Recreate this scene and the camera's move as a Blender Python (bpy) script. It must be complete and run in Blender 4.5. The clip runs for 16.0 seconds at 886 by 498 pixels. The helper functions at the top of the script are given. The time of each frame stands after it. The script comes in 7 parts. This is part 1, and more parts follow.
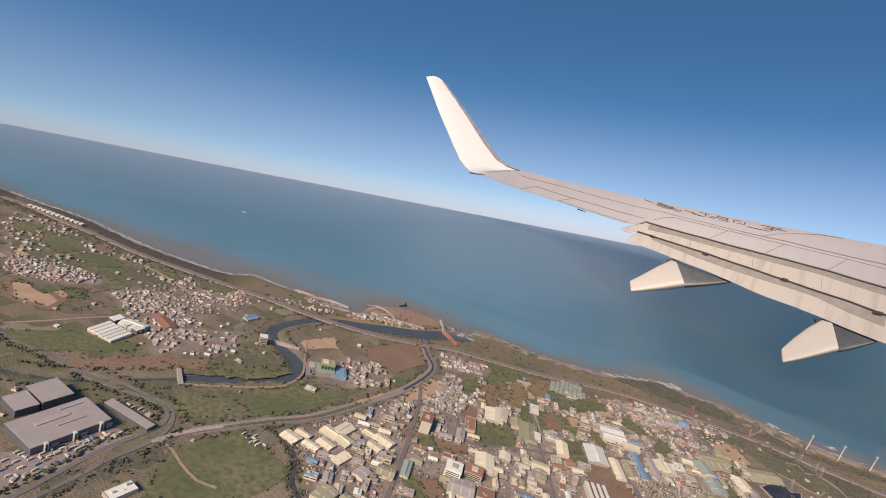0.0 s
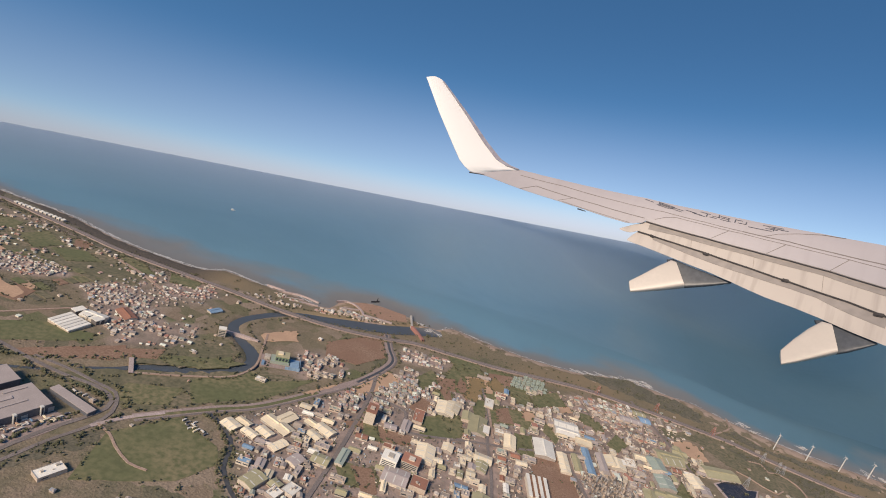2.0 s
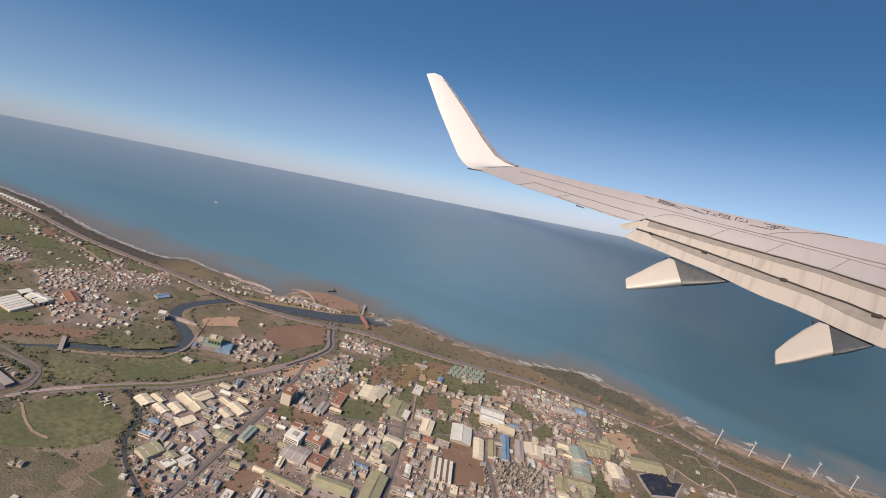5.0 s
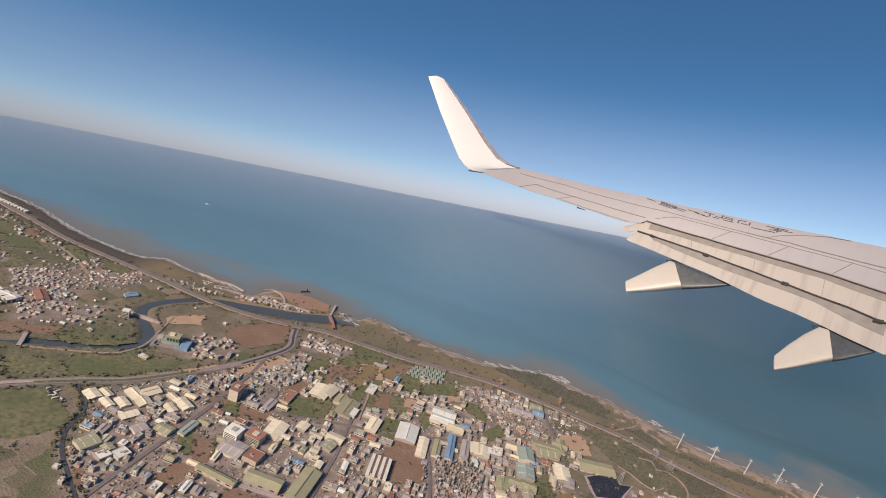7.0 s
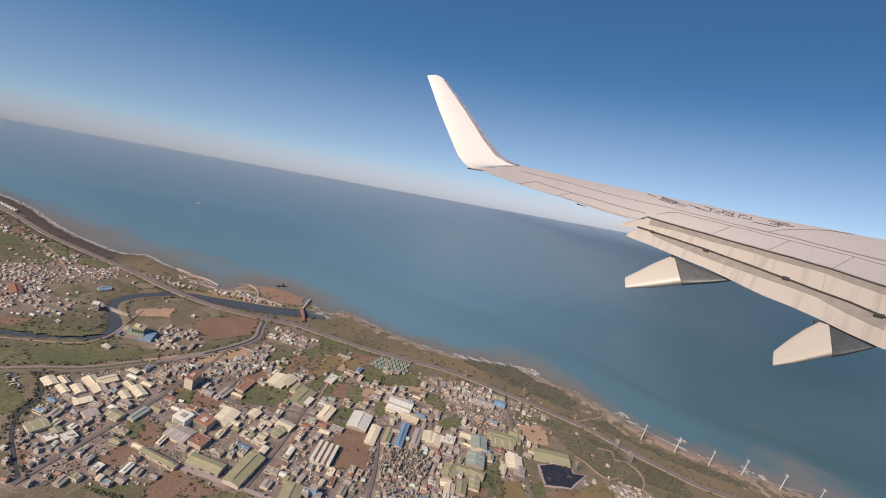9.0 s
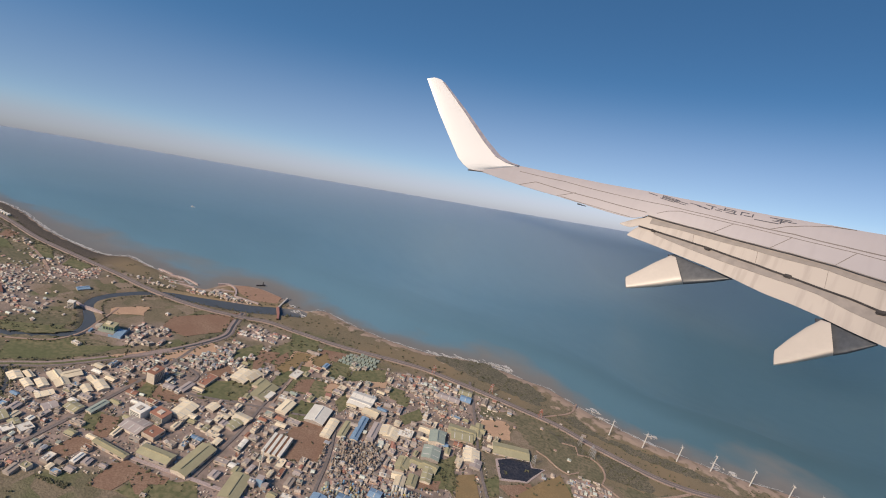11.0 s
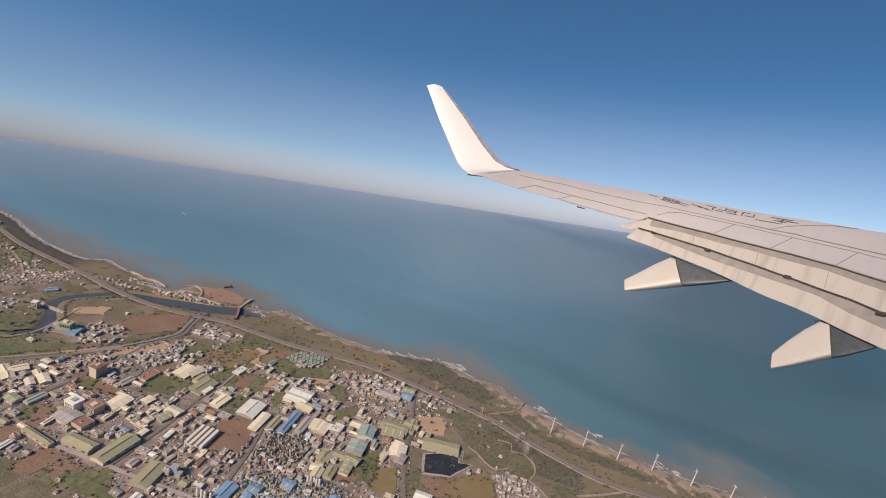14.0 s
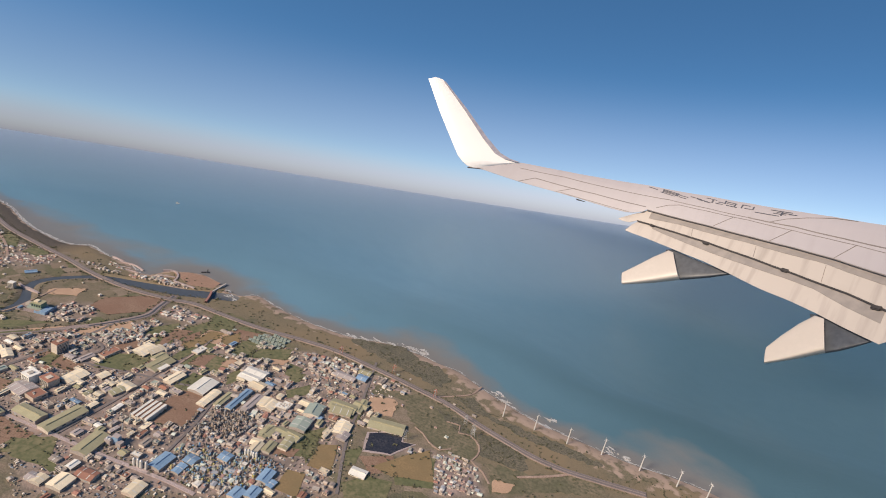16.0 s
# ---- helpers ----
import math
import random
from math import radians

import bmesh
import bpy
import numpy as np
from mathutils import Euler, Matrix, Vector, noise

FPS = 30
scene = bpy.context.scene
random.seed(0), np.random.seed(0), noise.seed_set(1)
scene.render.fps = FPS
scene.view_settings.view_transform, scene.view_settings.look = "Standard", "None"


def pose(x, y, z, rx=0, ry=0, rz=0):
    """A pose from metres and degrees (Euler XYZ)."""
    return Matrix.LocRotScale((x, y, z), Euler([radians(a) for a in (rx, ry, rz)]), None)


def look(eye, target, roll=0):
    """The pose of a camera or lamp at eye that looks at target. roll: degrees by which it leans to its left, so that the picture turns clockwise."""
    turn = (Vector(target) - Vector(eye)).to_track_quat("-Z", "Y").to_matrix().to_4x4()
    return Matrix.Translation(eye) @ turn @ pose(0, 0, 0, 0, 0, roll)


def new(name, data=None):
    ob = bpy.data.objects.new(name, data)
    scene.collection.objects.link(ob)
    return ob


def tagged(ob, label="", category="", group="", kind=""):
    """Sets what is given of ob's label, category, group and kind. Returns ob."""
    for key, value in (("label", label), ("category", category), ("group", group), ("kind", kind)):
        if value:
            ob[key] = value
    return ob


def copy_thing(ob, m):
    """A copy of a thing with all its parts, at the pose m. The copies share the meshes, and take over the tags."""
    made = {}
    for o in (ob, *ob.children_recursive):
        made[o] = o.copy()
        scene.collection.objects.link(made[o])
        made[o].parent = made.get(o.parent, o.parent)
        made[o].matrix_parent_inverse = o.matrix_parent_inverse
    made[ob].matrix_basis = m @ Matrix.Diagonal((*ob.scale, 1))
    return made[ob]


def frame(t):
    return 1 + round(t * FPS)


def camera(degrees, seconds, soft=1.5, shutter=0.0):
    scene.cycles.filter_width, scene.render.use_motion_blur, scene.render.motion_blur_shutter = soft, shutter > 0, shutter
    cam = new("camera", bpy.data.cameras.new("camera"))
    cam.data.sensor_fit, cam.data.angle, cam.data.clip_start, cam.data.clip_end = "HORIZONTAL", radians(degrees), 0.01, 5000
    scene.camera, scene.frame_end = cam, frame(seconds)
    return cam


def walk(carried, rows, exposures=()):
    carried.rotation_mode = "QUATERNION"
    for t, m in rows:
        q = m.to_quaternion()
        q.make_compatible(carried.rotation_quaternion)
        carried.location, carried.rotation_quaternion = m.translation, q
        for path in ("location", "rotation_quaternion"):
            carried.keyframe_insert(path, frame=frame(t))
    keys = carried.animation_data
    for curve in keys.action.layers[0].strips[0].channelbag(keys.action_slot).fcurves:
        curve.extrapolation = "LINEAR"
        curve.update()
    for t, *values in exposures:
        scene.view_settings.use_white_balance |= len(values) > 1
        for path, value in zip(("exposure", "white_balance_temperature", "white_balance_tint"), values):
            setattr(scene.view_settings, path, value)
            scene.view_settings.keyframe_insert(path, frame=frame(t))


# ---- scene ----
cam = camera(72.0, 16.0, soft=1.0)
# seconds, x, y, z, yaw, pitch, lean to the left
ROWS = [
    (0.0, 0.00, -0.00, 246.21, -0.00, -16.40, 18.38),
    (0.5, 13.82, -0.53, 251.47, 0.54, -16.43, 18.26),
    (1.0, 27.46, -1.31, 255.91, 1.09, -16.55, 18.20),
    (1.5, 40.96, -2.33, 259.24, 1.65, -16.59, 18.07),
    (2.0, 54.63, -3.59, 261.64, 2.05, -16.97, 18.05),
    (2.5, 68.74, -4.78, 264.04, 2.51, -17.08, 18.06),
    (3.0, 83.13, -5.75, 266.87, 2.96, -17.26, 17.96),
    (3.5, 97.83, -6.44, 270.35, 3.37, -17.63, 17.96),
    (4.0, 112.76, -6.47, 274.88, 3.89, -17.89, 17.90),
    (6.5, 188.83, -0.91, 302.84, 7.11, -18.38, 17.40),
    (7.0, 204.38, 0.06, 307.42, 7.67, -18.72, 17.22),
    (7.5, 220.15, 1.02, 311.11, 8.31, -18.80, 16.86),
    (8.0, 235.83, 2.13, 313.94, 8.89, -18.96, 16.53),
    (8.5, 251.16, 3.60, 316.59, 9.46, -19.14, 16.24),
    (9.0, 266.12, 5.32, 318.97, 10.03, -19.27, 15.96),
    (11.5, 338.13, 16.38, 331.36, 13.00, -19.52, 14.23),
    (12.0, 353.13, 19.41, 334.51, 13.56, -19.59, 13.90),
    (12.5, 368.65, 22.90, 338.14, 14.27, -19.53, 13.55),
    (13.0, 384.81, 26.37, 341.48, 15.03, -19.48, 13.21),
    (13.5, 401.62, 29.65, 343.98, 15.68, -19.62, 13.02),
    (14.0, 418.92, 32.88, 345.46, 16.39, -19.57, 12.68),
    (14.5, 436.76, 36.14, 346.19, 16.97, -19.93, 12.64),
    (15.0, 455.11, 39.86, 347.01, 17.56, -20.24, 12.67),
    (15.5, 473.59, 44.46, 348.62, 18.26, -20.35, 12.57),
    (16.0, 491.88, 49.87, 351.01, 19.10, -20.38, 12.10),
]
walk(cam, [(t, pose(x, y, z, 90 + pitch, 0, yaw) @ pose(0, 0, 0, 0, 0, lean)) for t, x, y, z, yaw, pitch, lean in ROWS],
     exposures=[(0.0, 0.09), (5.0, 0.08), (11.0, 0.05), (14.2, 0.04), (15.0, 0.17), (16.0, 0.20)])

# ---- world and sun ----
SUN_FROM = Vector((-0.42, -0.70, 0.58)).normalized()
world = bpy.data.worlds.new("sky")
scene.world = world
world.use_nodes = True
wn, wl = world.node_tree.nodes, world.node_tree.links
background = wn["Background"]
sky = wn.new("ShaderNodeTexSky")
sky.sky_type = "NISHITA"
sky.sun_disc = False
sky.sun_elevation = math.asin(SUN_FROM.z)
sky.sun_rotation = math.atan2(SUN_FROM.x, SUN_FROM.y)
sky.altitude, sky.air_density, sky.dust_density, sky.ozone_density = 300, 1.15, 0.5, 2.2
coords = wn.new("ShaderNodeTexCoord")
# the sea's rim lies below the level, so the sky is tipped down to meet it
tip = wn.new("ShaderNodeVectorRotate")
tip.rotation_type = "AXIS_ANGLE"
tip.inputs["Axis"].default_value = (0.8572, 0.5150, 0)
tip.inputs["Angle"].default_value = radians(16.4)
wl.new(coords.outputs["Generated"], tip.inputs["Vector"])
steep = wn.new("ShaderNodeVectorMath")
steep.operation = "MULTIPLY"
steep.inputs[1].default_value = (1, 1, 2.6)
unit = wn.new("ShaderNodeVectorMath")
unit.operation = "NORMALIZE"
wl.new(tip.outputs[0], steep.inputs[0])
wl.new(steep.outputs[0], unit.inputs[0])
wl.new(unit.outputs[0], sky.inputs[0])
# a pale band of haze along the horizon
parts_of = wn.new("ShaderNodeSeparateXYZ")
wl.new(tip.outputs[0], parts_of.inputs[0])
band = wn.new("ShaderNodeValToRGB")
band.color_ramp.interpolation = "EASE"
for k, (place, grey) in enumerate(((0.0, 1.0), (0.500, 1.0), (0.512, 0.80), (0.535, 0.30), (0.62, 0.0))):
    e = band.color_ramp.elements[k] if k < 2 else band.color_ramp.elements.new(place)
    e.position, e.color = place, (grey, grey, grey, 1)
half = wn.new("ShaderNodeMath")
half.operation = "MULTIPLY_ADD"
half.inputs[1].default_value, half.inputs[2].default_value = 0.5, 0.5
wl.new(parts_of.outputs[2], half.inputs[0])
wl.new(half.outputs[0], band.inputs[0])
haze = wn.new("ShaderNodeMix")
haze.data_type = "RGBA"
wl.new(band.outputs[0], haze.inputs[0])
deeper = wn.new("ShaderNodeHueSaturation")
deeper.inputs["Hue"].default_value, deeper.inputs["Saturation"].default_value = 0.497, 1.24
wl.new(sky.outputs[0], deeper.inputs["Color"])
wl.new(deeper.outputs[0], haze.inputs[6])
# the haze is grey-blue where it meets the sea and paler above
tone = wn.new("ShaderNodeValToRGB")
tone.color_ramp.interpolation = "EASE"
for k, (place, colour) in enumerate(((0.502, (0.70, 0.74, 0.90)), (0.517, (0.92, 0.91, 1.14)))):
    tone.color_ramp.elements[k].position, tone.color_ramp.elements[k].color = place, (*colour, 1)
lift = wn.new("ShaderNodeVectorMath")
lift.operation = "SCALE"
wl.new(half.outputs[0], tone.inputs[0])
wl.new(tone.outputs[0], lift.inputs[0])
# a bank of bright cloud far out makes the haze paler to the east
side = wn.new("ShaderNodeVectorMath")
side.operation = "DOT_PRODUCT"
side.inputs[1].default_value = (0.857, 0.515, 0)
wl.new(coords.outputs["Generated"], side.inputs[0])
eastward = wn.new("ShaderNodeMapRange")
for k, v in ((1, -0.4), (2, 0.65), (3, 2.75), (4, 5.2)):
    eastward.inputs[k].default_value = v
wl.new(side.outputs["Value"], eastward.inputs[0])
wl.new(eastward.outputs[0], lift.inputs["Scale"])
wl.new(lift.outputs[0], haze.inputs[7])
wl.new(haze.outputs[2], background.inputs["Color"])
background.inputs["Strength"].default_value = 0.122

sun = new("sun", bpy.data.lights.new("sun", "SUN"))
sun.data.energy, sun.data.angle, sun.data.color = 5.0, radians(14), (1.0, 0.82, 0.63)
sun.matrix_basis = look(SUN_FROM * 300, (0, 0, 0))
# ---- materials ----
# the ground bends down towards the sea's far rim, to fit the camera's view
BEND_RADIUS, BEND_X, BEND_Y, BEND_FROM = 6539.0, -0.5150, 0.8572, 90.8
def ramp_mix(nodes, links, fac, a, b):
    mix = nodes.new("ShaderNodeMix")
    mix.data_type = "RGBA"
    links.new(fac, mix.inputs[0])
    for k, v in ((6, a), (7, b)):
        if isinstance(v, tuple):
            mix.inputs[k].default_value = (*v, 1)
        else:
            links.new(v, mix.inputs[k])
    return mix.outputs[2]


def stretch(nodes, links, value, low, high):
    m = nodes.new("ShaderNodeMapRange")
    links.new(value, m.inputs[0])
    m.inputs[1].default_value, m.inputs[2].default_value = low, high
    return m.outputs[0]


def noise_fac(nodes, links, vector, scale, low=0.35, high=0.65, detail=4):
    n = nodes.new("ShaderNodeTexNoise")
    n.inputs["Scale"].default_value = scale
    n.inputs["Detail"].default_value = detail
    links.new(vector, n.inputs["Vector"])
    return stretch(nodes, links, n.outputs["Fac"], low, high)


def material(name, a, b, coarse=0.3, fine=3.0, rough=0.8, metal=0.0, bump=0.15, vary=0.0, grain=0.78, island=False, world_space=False):
    """Two colours mixed by a coarse noise, darkened a little by a fine one, with relief; vary: how far each thing's tone strays."""
    m = bpy.data.materials.new(name)
    m.use_nodes = True
    nodes, links = m.node_tree.nodes, m.node_tree.links
    shader = nodes["Principled BSDF"]
    if world_space:
        vector = nodes.new("ShaderNodeNewGeometry").outputs["Position"]
    else:
        vector = nodes.new("ShaderNodeTexCoord").outputs["Object"]
    big = noise_fac(nodes, links, vector, coarse)
    small = noise_fac(nodes, links, vector, fine)
    col = ramp_mix(nodes, links, big, a, b)
    dark = ramp_mix(nodes, links, small, tuple(x * grain for x in a), col)
    if vary:
        if island:
            rnd = nodes.new("ShaderNodeNewGeometry").outputs["Random Per Island"]
        else:
            rnd = nodes.new("ShaderNodeObjectInfo").outputs["Random"]
        hsv = nodes.new("ShaderNodeHueSaturation")
        links.new(dark, hsv.inputs["Color"])
        tone = nodes.new("ShaderNodeMapRange")
        links.new(rnd, tone.inputs[0])
        tone.inputs[3].default_value, tone.inputs[4].default_value = 1 - vary, 1 + vary
        links.new(tone.outputs[0], hsv.inputs["Value"])
        dark = hsv.outputs[0]
    links.new(dark, shader.inputs["Base Color"])
    shader.inputs["Roughness"].default_value = rough
    shader.inputs["Metallic"].default_value = metal
    if bump:
        bp = nodes.new("ShaderNodeBump")
        bp.inputs["Strength"].default_value = bump
        links.new(small, bp.inputs["Height"])
        links.new(bp.outputs[0], shader.inputs["Normal"])
    return m


def palette_material(name, colours, rough=0.8):
    """Each loose piece of a mesh takes one of the colours."""
    m = bpy.data.materials.new(name)
    m.use_nodes = True
    nodes, links = m.node_tree.nodes, m.node_tree.links
    shader = nodes["Principled BSDF"]
    geo = nodes.new("ShaderNodeNewGeometry")
    ramp = nodes.new("ShaderNodeValToRGB")
    ramp.color_ramp.interpolation = "CONSTANT"
    el = ramp.color_ramp.elements
    while len(el) < len(colours):
        el.new(0.5)
    for k, colour in enumerate(colours):
        el[k].position = k / len(colours)
        el[k].color = (*colour, 1)
    links.new(geo.outputs["Random Per Island"], ramp.inputs[0])
    fac = noise_fac(nodes, links, geo.outputs["Position"], 1.3)
    dim = nodes.new("ShaderNodeHueSaturation")
    dim.inputs["Value"].default_value = 0.72
    links.new(ramp.outputs[0], dim.inputs["Color"])
    links.new(ramp_mix(nodes, links, fac, dim.outputs[0], ramp.outputs[0]), shader.inputs["Base Color"])
    shader.inputs["Roughness"].default_value = rough
    return m


def thing_palette_material(name, colours, rough=0.8):
    """Each thing takes one of the colours, with stains."""
    m = palette_material(name, colours, rough)
    nodes, links = m.node_tree.nodes, m.node_tree.links
    info = nodes.new("ShaderNodeObjectInfo")
    ramp = next(n for n in nodes if n.bl_idname == "ShaderNodeValToRGB")
    links.new(info.outputs["Random"], ramp.inputs[0])
    return m


def ground_material():
    m = bpy.data.materials.new("countryside")
    m.use_nodes = True
    nodes, links = m.node_tree.nodes, m.node_tree.links
    shader = nodes["Principled BSDF"]
    where = nodes.new("ShaderNodeNewGeometry").outputs["Position"]
    turn = nodes.new("ShaderNodeMapping")
    turn.inputs["Rotation"].default_value = (0, 0, radians(14))
    links.new(where, turn.inputs[0])
    # plots: small cells stretched along the lanes
    cells = nodes.new("ShaderNodeTexVoronoi")
    cells.feature, cells.distance = "F1", "CHEBYCHEV"
    cells.inputs["Scale"].default_value = 0.052
    links.new(turn.outputs[0], cells.inputs["Vector"])
    split = nodes.new("ShaderNodeSeparateColor")
    links.new(cells.outputs["Color"], split.inputs[0])
    plots = nodes.new("ShaderNodeValToRGB")
    plots.color_ramp.interpolation = "CONSTANT"
    colours = [(0.200, 0.170, 0.117), (0.255, 0.198, 0.145), (0.160, 0.150, 0.092), (0.300, 0.236, 0.179), (0.152, 0.156, 0.086), (0.235, 0.192, 0.134), (0.146, 0.138, 0.093)]
    el = plots.color_ramp.elements
    while len(el) < len(colours):
        el.new(0.5)
    for k, colour in enumerate(colours):
        el[k].position, el[k].color = k / len(colours), (*colour, 1)
    links.new(split.outputs[0], plots.inputs[0])
    big = noise_fac(nodes, links, where, 0.012, 0.4, 0.6)
    mid = noise_fac(nodes, links, where, 0.09)
    fine = noise_fac(nodes, links, where, 0.7, 0.3, 0.7, 6)
    wild = ramp_mix(nodes, links, mid, (0.172, 0.152, 0.104), (0.270, 0.212, 0.158))
    col = ramp_mix(nodes, links, big, plots.outputs[0], wild)
    dim = nodes.new("ShaderNodeHueSaturation")
    dim.inputs["Value"].default_value = 0.68
    links.new(col, dim.inputs["Color"])
    col = ramp_mix(nodes, links, fine, dim.outputs[0], col)
    # towns stand on paved and dusty soil
    town = nodes.new("ShaderNodeAttribute")
    town.attribute_name = "town"
    paved = ramp_mix(nodes, links, mid, (0.205, 0.162, 0.149), (0.375, 0.285, 0.255))
    col = ramp_mix(nodes, links, town.outputs["Fac"], col, paved)
    # the beach: sand next to the water, then a dark belt of scrub
    shore = nodes.new("ShaderNodeAttribute")
    shore.attribute_name = "shore"
    wobble = nodes.new("ShaderNodeMath")
    wobble.operation = "MULTIPLY_ADD"
    links.new(mid, wobble.inputs[0])
    wobble.inputs[1].default_value = 14
    links.new(shore.outputs["Fac"], wobble.inputs[2])
    scrub = ramp_mix(nodes, links, fine, (0.123, 0.109, 0.075), (0.218, 0.181, 0.125))
    scrub = ramp_mix(nodes, links, big, scrub, (0.218, 0.168, 0.109))
    # the belt is denser and darker west of the headland
    split_x = nodes.new("ShaderNodeSeparateXYZ")
    links.new(where, split_x.inputs[0])
    thick = ramp_mix(nodes, links, fine, (0.074, 0.066, 0.058), (0.128, 0.108, 0.091))
    scrub = ramp_mix(nodes, links, stretch(nodes, links, split_x.outputs[0], -165, -205), scrub, thick)
    belt = stretch(nodes, links, wobble.outputs[0], 52, 40)
    col = ramp_mix(nodes, links, belt, col, scrub)
    sand = ramp_mix(nodes, links, mid, (0.385, 0.290, 0.228), (0.295, 0.222, 0.175))
    strand = nodes.new("ShaderNodeAttribute")
    strand.attribute_name = "strand"
    ragged = nodes.new("ShaderNodeMath")
    ragged.operation = "MULTIPLY_ADD"
    links.new(mid, ragged.inputs[0])
    ragged.inputs[1].default_value = 14
    links.new(strand.outputs["Fac"], ragged.inputs[2])
    edge = stretch(nodes, links, ragged.outputs[0], 16, 11)
    col = ramp_mix(nodes, links, edge, col, sand)
    links.new(col, shader.inputs["Base Color"])
    shader.inputs["Roughness"].default_value = 0.95
    shader.inputs["Specular IOR Level"].default_value = 0.1
    bp = nodes.new("ShaderNodeBump")
    bp.inputs["Strength"].default_value, bp.inputs["Distance"].default_value = 0.5, 0.5
    links.new(fine, bp.inputs["Height"])
    links.new(bp.outputs[0], shader.inputs["Normal"])
    return m


def sea_material():
    m = bpy.data.materials.new("sea_water")
    m.use_nodes = True
    nodes, links = m.node_tree.nodes, m.node_tree.links
    shader = nodes["Principled BSDF"]
    where = nodes.new("ShaderNodeNewGeometry").outputs["Position"]
    shore = nodes.new("ShaderNodeAttribute")
    shore.attribute_name = "shore"
    big = noise_fac(nodes, links, where, 0.006, 0.3, 0.7)
    mid = noise_fac(nodes, links, where, 0.03, 0.3, 0.7)
    wobble = nodes.new("ShaderNodeMath")
    wobble.operation = "MULTIPLY_ADD"
    links.new(big, wobble.inputs[0])
    wobble.inputs[1].default_value = 120
    links.new(shore.outputs["Fac"], wobble.inputs[2])
    deep = ramp_mix(nodes, links, mid, (0.156, 0.288, 0.384), (0.166, 0.301, 0.399))
    silt = ramp_mix(nodes, links, mid, (0.185, 0.19, 0.185), (0.215, 0.205, 0.19))
    far = stretch(nodes, links, wobble.outputs[0], -330, 20)
    col = ramp_mix(nodes, links, far, deep, (0.132, 0.244, 0.312))
    # darker and greener with x, towards the east
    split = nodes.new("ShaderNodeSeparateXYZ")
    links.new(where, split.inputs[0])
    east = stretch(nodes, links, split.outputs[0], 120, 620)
    east_tone = nodes.new("ShaderNodeHueSaturation")
    east_tone.inputs["Value"].default_value, east_tone.inputs["Hue"].default_value = 0.56, 0.492
    links.new(col, east_tone.inputs["Color"])
    col = ramp_mix(nodes, links, east, col, east_tone.outputs[0])
    # distance haze painted into the sea's base colour, growing seaward
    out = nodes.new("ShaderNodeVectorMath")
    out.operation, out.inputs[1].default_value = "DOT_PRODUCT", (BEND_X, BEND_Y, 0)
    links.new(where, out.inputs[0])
    haze_mix = stretch(nodes, links, out.outputs["Value"], 850, 2000)
    col = ramp_mix(nodes, links, haze_mix, col, (0.50, 0.545, 0.60))
    near = stretch(nodes, links, wobble.outputs[0], 5, 62)
    col = ramp_mix(nodes, links, near, col, silt)
    strand = nodes.new("ShaderNodeMath")
    strand.operation = "MULTIPLY_ADD"
    links.new(mid, strand.inputs[0])
    strand.inputs[1].default_value = 16
    links.new(shore.outputs["Fac"], strand.inputs[2])
    col = ramp_mix(nodes, links, stretch(nodes, links, strand.outputs[0], -20, 3), col, (0.185, 0.178, 0.170))
    inland = stretch(nodes, links, shore.outputs["Fac"], 6, 22)
    col = ramp_mix(nodes, links, inland, col, (0.074, 0.088, 0.108))
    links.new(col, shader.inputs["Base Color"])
    shader.inputs["Roughness"].default_value = 0.65
    shader.inputs["Specular IOR Level"].default_value = 0.0
    shader.inputs["IOR"].default_value = 1.33
    # wide subsurface spread blurs the wing's shadow away offshore, narrow near the shore
    shader.subsurface_method = "BURLEY"
    shader.inputs["Subsurface Weight"].default_value = 1.0
    shader.inputs["Subsurface Radius"].default_value = (1, 1, 1)
    spread = nodes.new("ShaderNodeMapRange")
    links.new(shore.outputs["Fac"], spread.inputs[0])
    for k, v in ((1, -60), (2, -400), (3, 2.0), (4, 3000.0)):
        spread.inputs[k].default_value = v
    links.new(spread.outputs[0], shader.inputs["Subsurface Scale"])
    # water normals follow the ground's bend alone, so the hollow's slopes don't show
    run, level = nodes.new("ShaderNodeVectorMath"), nodes.new("ShaderNodeVectorMath")
    run.operation, run.inputs[1].default_value = "DOT_PRODUCT", (BEND_X, BEND_Y, 0)
    links.new(where, run.inputs[0])
    off = nodes.new("ShaderNodeMath")
    off.operation = "MULTIPLY_ADD"
    off.inputs[1].default_value, off.inputs[2].default_value = 1 / BEND_RADIUS, -BEND_FROM / BEND_RADIUS
    links.new(run.outputs["Value"], off.inputs[0])
    level.operation, level.inputs[0].default_value = "SCALE", (BEND_X, BEND_Y, 0)
    links.new(off.outputs[0], level.inputs["Scale"])
    upward, upright = nodes.new("ShaderNodeVectorMath"), nodes.new("ShaderNodeVectorMath")
    upward.operation, upward.inputs[1].default_value = "ADD", (0, 0, 1)
    upright.operation = "NORMALIZE"
    links.new(level.outputs[0], upward.inputs[0])
    links.new(upward.outputs[0], upright.inputs[0])
    waves = noise_fac(nodes, links, where, 0.25, 0.2, 0.8, 6)
    bp = nodes.new("ShaderNodeBump")
    bp.inputs["Strength"].default_value, bp.inputs["Distance"].default_value = 0.25, 0.6
    links.new(waves, bp.inputs["Height"])
    links.new(upright.outputs[0], bp.inputs["Normal"])
    links.new(bp.outputs[0], shader.inputs["Normal"])
